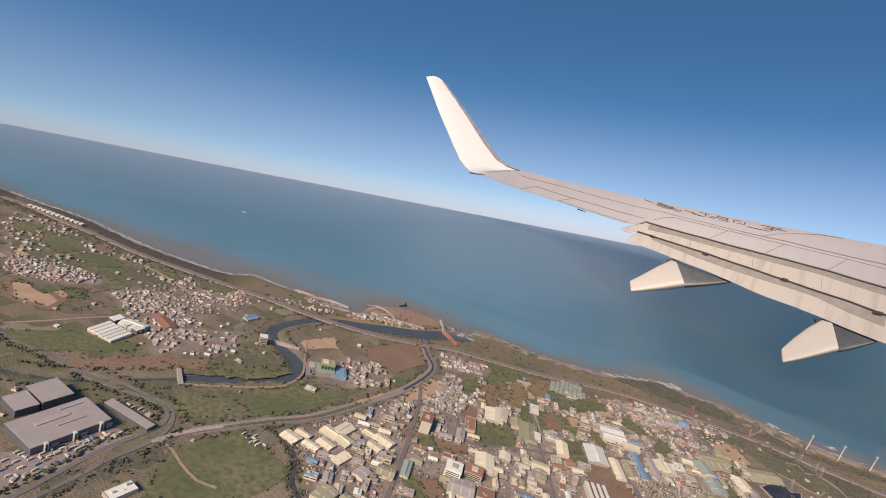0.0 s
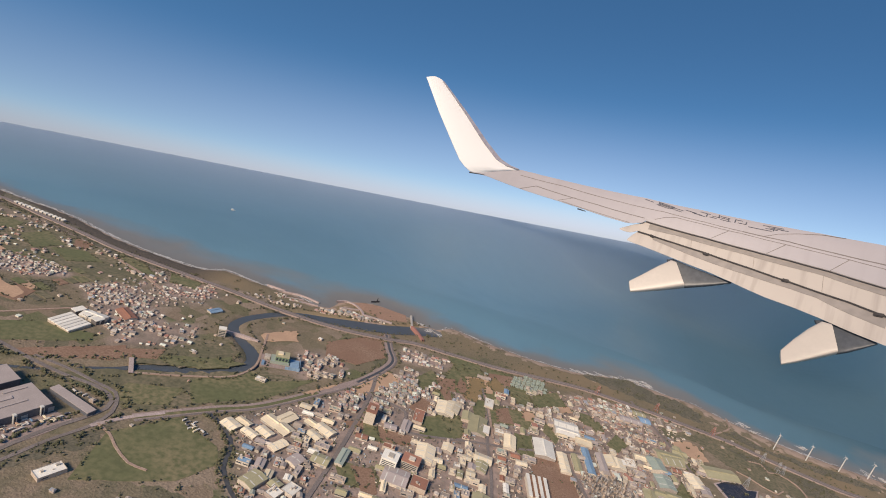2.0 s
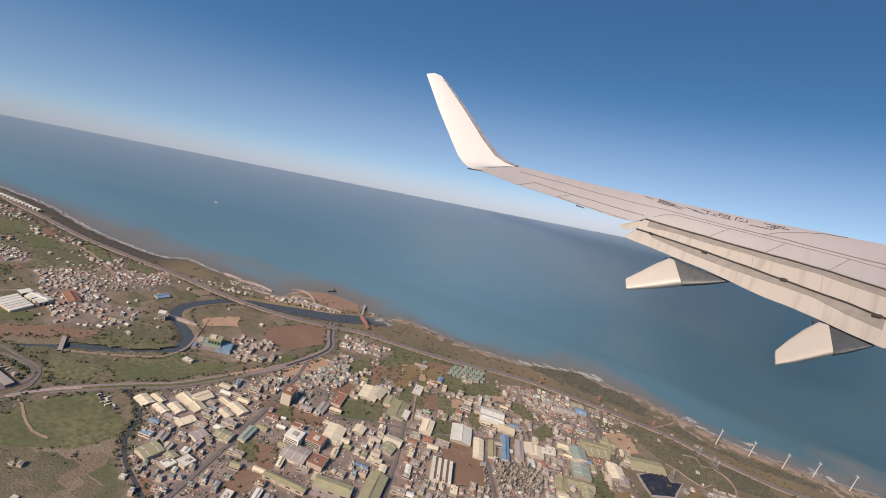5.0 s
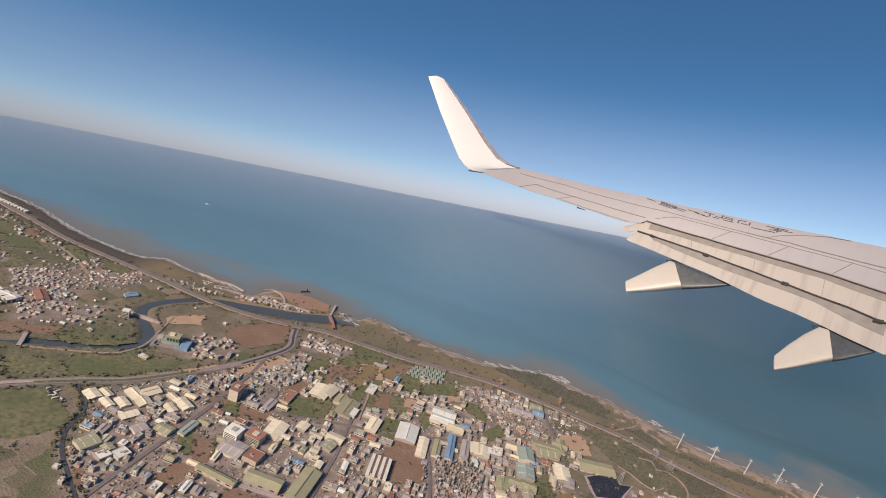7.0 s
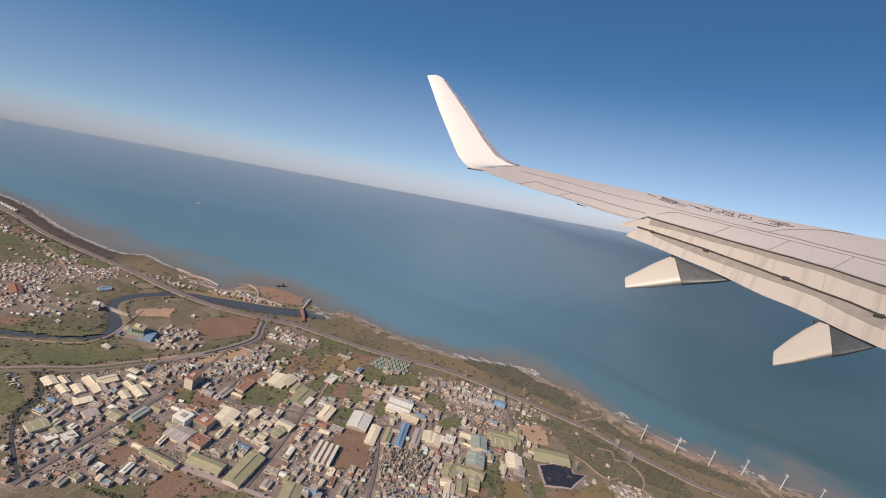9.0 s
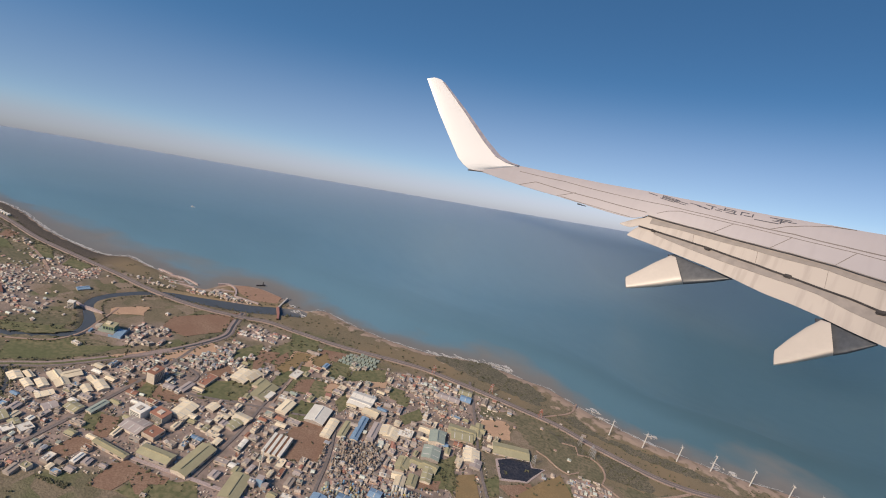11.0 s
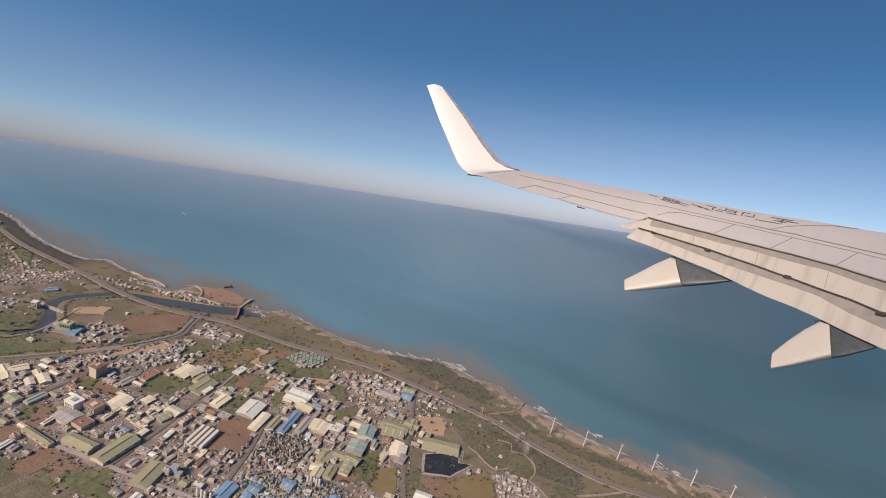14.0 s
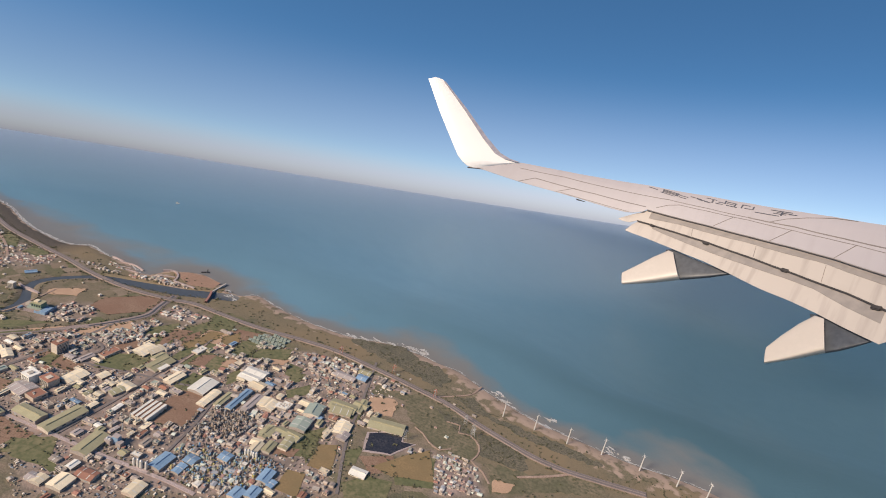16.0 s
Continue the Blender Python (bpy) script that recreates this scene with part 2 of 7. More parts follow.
    # more of the low sky shows in the water the flatter one looks over it
    sheen, rim, both = nodes.new("ShaderNodeBsdfGlossy"), nodes.new("ShaderNodeLayerWeight"), nodes.new("ShaderNodeMixShader")
    sheen.inputs["Roughness"].default_value = 0.36
    rim.inputs["Blend"].default_value = 0.5
    links.new(upright.outputs[0], rim.inputs["Normal"])
    links.new(upright.outputs[0], sheen.inputs["Normal"])
    steep = nodes.new("ShaderNodeMath")
    steep.operation = "POWER"
    steep.inputs[1].default_value = 4.5
    links.new(rim.outputs["Facing"], steep.inputs[0])
    share = nodes.new("ShaderNodeMath")
    share.operation = "MULTIPLY"
    share.inputs[1].default_value = 0.5
    links.new(steep.outputs[0], share.inputs[0])
    links.new(share.outputs[0], both.inputs[0])
    links.new(shader.outputs[0], both.inputs[1])
    links.new(sheen.outputs[0], both.inputs[2])
    links.new(both.outputs[0], nodes["Material Output"].inputs["Surface"])
    return m


GROUND, SEA = ground_material(), sea_material()
ASPHALT = material("asphalt", (0.175, 0.148, 0.138), (0.235, 0.198, 0.184), 0.05, 1.2, 0.9, world_space=True)
CONCRETE = material("concrete", (0.384, 0.307, 0.289), (0.486, 0.389, 0.369), 0.08, 1.0, 0.9, world_space=True)
TRACK_SOIL = material("track_soil", (0.333, 0.236, 0.185), (0.435, 0.319, 0.251), 0.08, 1.0, 0.95, world_space=True)
BANK = material("weathered_embankment", (0.282, 0.218, 0.198), (0.358, 0.277, 0.251), 0.08, 1.0, 0.9, world_space=True)
CROPS = {
    "green": material("meadow", (0.118, 0.126, 0.058), (0.224, 0.184, 0.106), 0.02, 0.3, 0.95, grain=0.8, world_space=True),
    "olive": material("rough_grass", (0.122, 0.116, 0.067), (0.228, 0.180, 0.121), 0.03, 0.35, 0.95, grain=0.76, world_space=True),
    "dark": material("dense_scrub", (0.118, 0.110, 0.076), (0.182, 0.152, 0.108), 0.05, 0.6, 0.95, grain=0.66, world_space=True),
    "soil": material("ploughed_soil", (0.233, 0.139, 0.094), (0.281, 0.188, 0.132), 0.05, 0.8, 0.95, world_space=True),
    "tan": material("bare_earth", (0.498, 0.327, 0.217), (0.378, 0.250, 0.172), 0.08, 0.8, 0.95, world_space=True),
    "ochre": material("ripe_crop", (0.258, 0.178, 0.088), (0.196, 0.146, 0.074), 0.06, 0.7, 0.95, world_space=True),
}
SAND = material("wet_sand", (0.346, 0.212, 0.145), (0.256, 0.165, 0.119), 0.05, 0.5, 0.9, world_space=True)
POND_WATER = material("pond_water", (0.030, 0.030, 0.038), (0.072, 0.066, 0.068), 0.09, 0.6, 0.25, bump=0.02, world_space=True)
CANAL_WATER = material("canal_water", (0.075, 0.075, 0.078), (0.095, 0.092, 0.09), 0.05, 0.3, 0.4, bump=0.02, world_space=True)
ROOFS = {
    "cream": material("cream_sheet_roof", (0.77, 0.655, 0.471), (0.63, 0.54, 0.396), 0.2, 2.0, 0.6, vary=0.2),
    "white": material("white_sheet_roof", (0.80, 0.765, 0.683), (0.68, 0.64, 0.570), 0.2, 2.0, 0.55, vary=0.10),
    "grey": material("grey_sheet_roof", (0.418, 0.356, 0.332), (0.348, 0.297, 0.278), 0.15, 1.6, 0.6, vary=0.08),
    "green": material("pale_green_sheet_roof", (0.383, 0.346, 0.214), (0.302, 0.281, 0.176), 0.2, 2.0, 0.65, vary=0.10),
    "teal": material("teal_sheet_roof", (0.336, 0.378, 0.321), (0.278, 0.324, 0.283), 0.2, 2.0, 0.6, vary=0.12),
    "blue": material("blue_sheet_roof", (0.195, 0.300, 0.430), (0.262, 0.372, 0.490), 0.2, 2.0, 0.55, vary=0.15),
    "brick": material("red_brown_roof", (0.336, 0.162, 0.107), (0.255, 0.130, 0.096), 0.2, 2.0, 0.75, vary=0.2),
    "concrete": material("flat_concrete_roof", (0.36, 0.30, 0.252), (0.27, 0.225, 0.194), 0.25, 2.0, 0.9, vary=0.25),
    "rust": material("rust_brown_roof", (0.232, 0.119, 0.070), (0.174, 0.097, 0.064), 0.2, 2.0, 0.8),
}
WALLS = thing_palette_material("rendered_wall", [(0.557, 0.484, 0.405), (0.445, 0.397, 0.339), (0.624, 0.551, 0.459), (0.368, 0.319, 0.284), (0.513, 0.418, 0.339)])
HANGAR_WALL = material("hangar_cladding", (0.10, 0.105, 0.125), (0.13, 0.135, 0.155), 0.2, 1.5, 0.6)
GREEN_CLAD = material("green_cladding", (0.165, 0.235, 0.150), (0.205, 0.270, 0.175), 0.2, 1.5, 0.7)
DARK_GLASS = material("dark_window_glass", (0.035, 0.045, 0.06), (0.05, 0.06, 0.075), 0.5, 3, 0.25, bump=0)
SKYLIGHT = material("translucent_skylight", (0.62, 0.60, 0.55), (0.55, 0.53, 0.48), 0.4, 3, 0.4, bump=0)
STEEL = material("galvanised_steel", (0.45, 0.45, 0.45), (0.36, 0.36, 0.36), 0.5, 4, 0.5, metal=0.4, bump=0)
WHITE_PAINT = material("white_tower_paint", (0.62, 0.59, 0.55), (0.56, 0.53, 0.5), 0.1, 1.0, 0.5, bump=0)
ROCK = material("sea_rock", (0.42, 0.38, 0.34), (0.55, 0.51, 0.47), 0.3, 2, 0.95, world_space=True)
RED_PAINT = material("red_oxide_concrete", (0.36, 0.17, 0.14), (0.30, 0.15, 0.12), 0.2, 2, 0.85, world_space=True)
FOAM = material("surf_foam", (0.62, 0.60, 0.57), (0.42, 0.41, 0.40), 0.2, 1.2, 0.9, world_space=True)
LEAF = material("tree_leaf", (0.080, 0.082, 0.045), (0.124, 0.114, 0.064), 0.1, 1.5, 0.9, vary=0.35, island=True, world_space=True)
TOWN_WALL = palette_material("town_wall", [(0.597, 0.512, 0.422), (0.501, 0.418, 0.354), (0.692, 0.605, 0.515), (0.406, 0.338, 0.297), (0.561, 0.418, 0.332)])
TOWN_ROOF_COLOURS = [(0.640, 0.560, 0.485), (0.420, 0.350, 0.302), (0.700, 0.660, 0.594), (0.500, 0.420, 0.351), (0.330, 0.285, 0.260), (0.560, 0.455, 0.367),
                     (0.310, 0.330, 0.283), (0.400, 0.200, 0.149), (0.360, 0.370, 0.396), (0.660, 0.690, 0.594), (0.450, 0.385, 0.327), (0.340, 0.285, 0.243), (0.430, 0.270, 0.228), (0.280, 0.235, 0.203)]
TOWN_ROOF = palette_material("town_roof", TOWN_ROOF_COLOURS)
CLUTTER = palette_material("yard_clutter", [(0.597, 0.500, 0.411), (0.191, 0.163, 0.137), (0.358, 0.302, 0.250), (0.764, 0.674, 0.572), (0.119, 0.105, 0.097), (0.430, 0.256, 0.183), (0.286, 0.325, 0.377), (0.501, 0.418, 0.320), (0.143, 0.140, 0.103), (0.263, 0.221, 0.183)])
HOUSE_ROOF = thing_palette_material("house_roof", TOWN_ROOF_COLOURS)


def streaked(name, clean, dirt, share, rough):
    """Paint with long chordwise streaks of grime and faint blotches."""
    m = material(name, clean, tuple(c * 0.95 for c in clean), 0.006, 0.03, rough, bump=0.0, grain=0.95)
    nodes, links = m.node_tree.nodes, m.node_tree.links
    shader = nodes["Principled BSDF"]
    scale = nodes.new("ShaderNodeMapping")
    scale.inputs["Scale"].default_value = (0.055, 0.006, 0.006)
    links.new(nodes.new("ShaderNodeTexCoord").outputs["Object"], scale.inputs[0])
    fac = noise_fac(nodes, links, scale.outputs[0], 1.0, 0.5, 0.95, 6)
    part_of = nodes.new("ShaderNodeMath")
    part_of.operation = "MULTIPLY"
    part_of.inputs[1].default_value = share
    links.new(fac, part_of.inputs[0])
    old = shader.inputs["Base Color"].links[0].from_socket
    links.new(ramp_mix(nodes, links, part_of.outputs[0], old, dirt), shader.inputs["Base Color"])
    return m


WING_GREY = streaked("wing_grey_paint", (0.345, 0.318, 0.330), (0.25, 0.225, 0.225), 0.35, 0.45)
FLAP_PAINT = streaked("flap_paint", (0.40, 0.355, 0.320), (0.17, 0.145, 0.13), 0.85, 0.5)
FAIRING_PAINT = material("fairing_paint", (0.43, 0.385, 0.345), (0.41, 0.365, 0.325), 0.02, 0.15, 0.4, bump=0.0, grain=0.94)
WINGLET_WHITE = material("winglet_white_paint", (0.69, 0.665, 0.645), (0.68, 0.655, 0.635), 0.003, 0.02, 0.35, bump=0.0, grain=0.985)
EDGE_SHADE = material("winglet_edge_shade", (0.30, 0.28, 0.32), (0.34, 0.32, 0.35), 0.02, 0.1, 0.5, bump=0.0)
FLAP_METAL_SHADE = material("flap_metal_shade", (0.22, 0.195, 0.18), (0.25, 0.22, 0.20), 0.01, 0.06, 0.5, bump=0.0, grain=0.9)
FAIRING_SHADE = material("fairing_shade_paint", (0.055, 0.06, 0.07), (0.065, 0.07, 0.08), 0.02, 0.1, 0.45, bump=0.0)
GAP_DARK = material("gap_dark_metal", (0.03, 0.025, 0.025), (0.045, 0.04, 0.04), 0.02, 0.1, 0.7, bump=0.0)
SEAM = material("panel_seam", (0.20, 0.175, 0.165), (0.16, 0.14, 0.135), 0.02, 0.1, 0.7, bump=0.0)
LETTERING = material("wing_lettering_paint", (0.06, 0.065, 0.09), (0.08, 0.08, 0.10), 0.05, 0.3, 0.6, bump=0.0)
PIPEWORK = palette_material("pipework", [(0.34, 0.28, 0.23), (0.20, 0.17, 0.15), (0.48, 0.42, 0.36), (0.28, 0.27, 0.27), (0.42, 0.33, 0.26), (0.13, 0.12, 0.12)])
BLUE_PLANT = palette_material("blue_plant_paint", [(0.16, 0.30, 0.46), (0.46, 0.40, 0.33), (0.24, 0.36, 0.48), (0.50, 0.42, 0.16), (0.36, 0.42, 0.36), (0.30, 0.25, 0.21), (0.55, 0.52, 0.48), (0.20, 0.17, 0.15)])
RED_WHITE = material("red_mast_paint", (0.50, 0.12, 0.07), (0.42, 0.10, 0.06), 0.5, 4, 0.6, bump=0)
DARK_WALL = material("dark_block_wall", (0.13, 0.12, 0.12), (0.17, 0.155, 0.15), 0.3, 2, 0.7)

# ---- plan of the place, in metres ----
COAST = [(-484, 634), (-445, 625), (-380, 613), (-298, 582), (-223, 569), (-195, 573), (-181, 586), (-166, 584), (-133, 578), (-99, 576), (-82, 570), (-73, 566), (-59, 571), (-55, 596), (-55, 598), (-39, 610), (-20, 620), (19, 613), (37, 601), (57, 604), (70, 618), (101, 609), (148, 602), (187, 602), (221, 607), (244, 619), (289, 624), (315, 621), (344, 619), (374, 605), (401, 595), (441, 584), (466, 581), (494, 580), (522, 578), (549, 579), (574, 583), (610, 584)]
RIVER = [(51, 590), (33, 580), (6, 562), (-23, 550), (-49, 540), (-76, 531), (-92, 521), (-104, 505), (-114, 487), (-116, 466), (-103, 449), (-88, 436), (-78, 422), (-77, 407), (-86, 395), (-100, 383), (-117, 375), (-137, 365), (-149, 353), (-164, 344), (-175, 333), (-198, 321), (-218, 314), (-231, 312)]
CANAL = [(8, 545), (18, 513), (25, 493), (20, 469), (6, 436), (-17, 402), (-46, 363), (-72, 341), (-94, 321), (-108, 308)]
COAST_ROAD = [(-469, 605), (-431, 597), (-391, 583), (-339, 568), (-279, 550), (-210, 540), (-152, 533), (-96, 524), (-41, 523), (9, 533), (39, 544), (77, 545), (127, 548), (179, 558), (215, 563), (253, 561), (290, 558), (324, 554), (360, 549), (394, 538), (426, 530), (455, 524), (482, 524), (506, 528), (555, 538)]
RAIL_ROAD = [(-156, 221), (-152, 233), (-147, 252), (-140, 274), (-131, 293), (-126, 308), (-128, 317), (-134, 322), (-147, 326), (-170, 327), (-198, 332), (-226, 339), (-247, 343), (-261, 348)]
RAIL_ROAD_OUT = [(-148, 224), (-140, 246), (-133, 267), (-123, 289), (-121, 306), (-124, 315), (-132, 326), (-146, 329), (-170, 334), (-198, 337)]
LINK_ROAD = [(-123, 289), (-112, 305), (-95, 322)]
VILLAGE_ROAD = [(-269, 359), (-251, 379), (-234, 400), (-218, 418)]
FIELD_TRACK = [(-121, 293), (-110, 288), (-101, 280), (-87, 271), (-75, 270)]
STREAM = [(-73, 337), (-61, 330), (-48, 318), (-43, 306), (-40, 292), (-27, 275), (-9, 261), (11, 246)]
MAIN_STREET = [(18, 454), (20, 424), (19, 367), (17, 331), (14, 296), (11, 263), (10, 243)]
CROSS_STREET = [(110, 495), (118, 449), (118, 415), (123, 375), (125, 340), (126, 312)]
EAST_STREET = [(264, 572), (285, 510), (304, 450), (317, 418), (334, 383)]
MILL_STREET = [(80, 306), (130, 311), (176, 316), (221, 322), (251, 324)]
MIDDLE_STREET = [(179, 432), (195, 384), (203, 348), (211, 320)]
DIKE_ROAD = [(343, 554), (369, 580), (374, 596), (375, 605)]
WIND_PATH = [(368, 523), (381, 525), (384, 514), (395, 517), (407, 508), (410, 494), (408, 484), (421, 477), (431, 466)]
MEADOW_PATH = [(347, 496), (357, 492), (367, 484), (379, 480), (387, 488)]
VILLAGE_LANE = [(449, 489), (471, 506), (491, 524)]
PIPE_YARD = [(179, 392), (195, 410), (227, 419), (233, 409), (234, 391), (211, 366), (194, 361)]
BLUE_YARD = [(207, 350), (220, 368), (264, 383), (280, 382), (286, 355), (268, 338), (238, 333), (223, 326)]
DARK_BLOCKS = [(-216, 404), (-206, 403), (-197, 400)]
RIVER_ROAD = [(-85, 468), (-78, 439), (-72, 413), (-75, 395), (-83, 383), (-110, 366), (-137, 352)]
VANS = [(-162, 252), (-159, 255), (-158, 259), (-155, 263), (-154, 266), (-153, 271), (-151, 274), (-149, 278), (-145, 283), (-142, 284), (-141, 287), (-140, 292), (-152, 314), (-148, 313), (-144, 313), (-140, 312), (-138, 311), (-167, 256), (-162, 260), (-159, 265), (-154, 276), (-146, 279), (-81, 321), (-78, 320), (-74, 319), (-72, 317), (-69, 316), (-77, 317), (-74, 315), (-70, 314), (-66, 316), (-63, 314), (-74, 322)]
FIELD_LANE = [(113, 484), (118, 456), (121, 432), (123, 418)]
FAR_LANE = [(-264, 527), (-229, 510), (-198, 491)]
LONG_LANE = [(16, 425), (51, 415), (55, 389), (112, 406), (147, 417), (192, 437), (243, 455)]
# corners of fields and of built-up quarters
FIELDS = {k: [] for k in ('olive', 'dark', 'green', 'soil', 'tan', 'ochre')}
FIELDS["olive"].append([(-184, 329), (-141, 353), (-96, 381), (-69, 406), (-36, 410), (-33, 391), (-67, 354), (-108, 316), (-125, 314), (-162, 323)])
FIELDS["olive"].append([(-145, 376), (-131, 414), (-106, 440), (-92, 415), (-95, 391), (-140, 366)])
FIELDS["olive"].append([(319, 529), (354, 546), (398, 525), (412, 489), (404, 482), (379, 480), (343, 500)])
FIELDS["olive"].append([(282, 533), (342, 548), (350, 543), (319, 529), (290, 516)])
FIELDS["olive"].append([(412, 488), (456, 499), (491, 524), (519, 530), (521, 518), (434, 456), (424, 491)])
FIELDS["olive"].append([(-51, 298), (-43, 310), (-29, 313), (-28, 307), (-44, 297)])
FIELDS["olive"].append([(118, 471), (142, 482), (144, 463), (122, 449)])
FIELDS["olive"].append([(65, 491), (79, 513), (83, 497), (69, 475)])
FIELDS["olive"].append([(34, 321), (40, 337), (53, 327), (47, 313)])
FIELDS["olive"].append([(-422, 563), (-327, 551), (-236, 528), (-215, 481), (-267, 471), (-351, 469)])
FIELDS["dark"].append([(-158, 244), (-138, 257), (-122, 287), (-112, 299), (-113, 272), (-128, 253), (-143, 227)])
FIELDS["dark"].append([(398, 525), (426, 532), (450, 519), (455, 502), (429, 495), (413, 496)])
FIELDS["dark"].append([(353, 537), (383, 533), (402, 513), (380, 515), (367, 525)])
FIELDS["dark"].append([(357, 567), (374, 578), (407, 559), (478, 563), (512, 558), (513, 550), (461, 546), (386, 556)])
FIELDS["dark"].append([(216, 602), (270, 624), (298, 610), (324, 611), (345, 594), (337, 572), (265, 586), (227, 591)])
FIELDS["dark"].append([(41, 262), (67, 267), (68, 263), (51, 261)])
FIELDS["dark"].append([(266, 428), (285, 436), (295, 407), (288, 402), (281, 413), (270, 411)])
FIELDS["dark"].append([(-474, 628), (-423, 610), (-358, 585), (-311, 561), (-266, 549), (-224, 547), (-204, 543), (-225, 532), (-272, 534), (-317, 552), (-355, 566), (-411, 585), (-457, 606)])
FIELDS["dark"].append([(-284, 435), (-263, 446), (-255, 428), (-265, 417)])
FIELDS["green"].append([(272, 431), (286, 437), (296, 396)])
FIELDS["green"].append([(274, 475), (297, 486), (301, 472), (279, 464)])
FIELDS["green"].append([(351, 445), (380, 468), (394, 433), (366, 419)])
FIELDS["green"].append([(-112, 289), (-86, 322), (-51, 307), (-44, 292), (-58, 269), (-105, 246)])
FIELDS["green"].append([(-263, 352), (-227, 377), (-188, 384), (-183, 374), (-244, 329)])
FIELDS["green"].append([(66, 391), (66, 417), (96, 433), (98, 405), (72, 389)])
FIELDS["green"].append([(269, 422), (281, 442), (298, 405), (282, 399)])
FIELDS["green"].append([(106, 290), (130, 312), (151, 286), (123, 279)])
FIELDS["green"].append([(67, 418), (90, 440), (87, 405), (68, 399)])
FIELDS["green"].append([(26, 326), (45, 331), (43, 314), (29, 312)])
FIELDS["green"].append([(-144, 380), (-101, 404), (-79, 410), (-90, 395), (-121, 376)])
FIELDS["green"].append([(-102, 366), (-70, 403), (-53, 397), (-24, 419), (-48, 371), (-87, 340)])
FIELDS["green"].append([(-162, 321), (-134, 329), (-132, 340), (-99, 354), (-98, 330), (-119, 320)])
FIELDS["green"].append([(321, 455), (327, 483), (345, 464), (332, 445)])
FIELDS["green"].append([(313, 431), (323, 442), (328, 421), (322, 413)])
FIELDS["green"].append([(264, 415), (284, 447), (290, 412), (271, 398)])
FIELDS["green"].append([(166, 454), (166, 474), (180, 453), (176, 441)])
FIELDS["green"].append([(73, 493), (81, 528), (95, 524), (84, 482)])
FIELDS["green"].append([(78, 541), (104, 545), (108, 522), (82, 518)])
FIELDS["green"].append([(111, 541), (135, 543), (137, 524), (114, 520)])
FIELDS["green"].append([(120, 467), (153, 480), (157, 451), (127, 446)])
FIELDS["green"].append([(48, 473), (61, 500), (72, 482), (58, 456)])
FIELDS["green"].append([(106, 486), (111, 509), (126, 491), (118, 466)])
FIELDS["green"].append([(115, 456), (117, 477), (130, 454), (124, 433)])
FIELDS["green"].append([(80, 506), (96, 507), (91, 473), (74, 475)])
FIELDS["green"].append([(139, 501), (155, 506), (162, 492), (145, 490)])
FIELDS["green"].append([(196, 510), (213, 511), (221, 490), (205, 490)])
FIELDS["green"].append([(223, 469), (235, 491), (244, 478), (231, 459)])
FIELDS["green"].append([(331, 396), (341, 413), (363, 420), (368, 402), (340, 383)])
FIELDS["green"].append([(17, 332), (30, 334), (35, 321), (24, 319)])
FIELDS["green"].append([(23, 383), (35, 383), (39, 368), (28, 366)])
FIELDS["green"].append([(-117, 384), (-92, 414), (-87, 397), (-104, 383)])
FIELDS["green"].append([(79, 429), (93, 436), (100, 413), (86, 408)])
FIELDS["green"].append([(67, 465), (85, 467), (88, 443), (82, 445)])
FIELDS["green"].append([(101, 469), (114, 475), (115, 445), (106, 442)])
FIELDS["green"].append([(133, 514), (152, 525), (159, 498), (140, 487)])
FIELDS["green"].append([(90, 525), (108, 531), (111, 517), (95, 511)])
FIELDS["green"].append([(68, 548), (85, 547), (90, 525), (77, 529)])
FIELDS["green"].append([(79, 479), (77, 512), (94, 518), (98, 472)])
FIELDS["green"].append([(135, 507), (150, 513), (161, 493), (143, 488)])
FIELDS["green"].append([(156, 512), (183, 536), (191, 513), (162, 495)])
FIELDS["green"].append([(153, 405), (145, 438), (155, 441), (165, 409)])
FIELDS["green"].append([(268, 414), (272, 431), (294, 400), (285, 406)])
FIELDS["green"].append([(135, 286), (136, 297), (160, 289), (157, 284)])
FIELDS["green"].append([(97, 300), (111, 303), (110, 277), (94, 277)])
FIELDS["green"].append([(112, 302), (128, 304), (127, 286), (112, 277)])
FIELDS["green"].append([(31, 368), (35, 384), (42, 384), (47, 366)])
FIELDS["green"].append([(143, 411), (140, 438), (145, 438), (152, 406)])
FIELDS["green"].append([(139, 499), (147, 506), (154, 503), (150, 490)])
FIELDS["green"].append([(155, 503), (169, 513), (176, 505), (163, 494)])
FIELDS["green"].append([(210, 496), (221, 504), (224, 489), (217, 480)])
FIELDS["green"].append([(-364, 518), (-353, 545), (-318, 523), (-330, 496)])
FIELDS["green"].append([(-321, 508), (-297, 524), (-268, 510), (-291, 489)])
FIELDS["green"].append([(-278, 545), (-240, 534), (-217, 515), (-243, 512)])
FIELDS["green"].append([(-409, 548), (-384, 550), (-374, 527), (-389, 520)])
FIELDS["green"].append([(-213, 534), (-179, 530), (-177, 512), (-202, 511)])
FIELDS["soil"].append([(326, 431), (349, 448), (359, 435), (344, 417)])
FIELDS["soil"].append([(-322, 425), (-264, 418), (-259, 394), (-299, 396)])
FIELDS["soil"].append([(-213, 337), (-162, 382), (-152, 370), (-158, 358), (-206, 332)])
FIELDS["soil"].append([(-37, 490), (5, 543), (18, 495), (-2, 465), (-30, 463)])
FIELDS["soil"].append([(161, 400), (184, 407), (191, 373), (168, 363)])
FIELDS["soil"].append([(91, 300), (114, 304), (115, 297), (104, 291)])
FIELDS["soil"].append([(154, 411), (178, 424), (187, 400), (155, 377)])
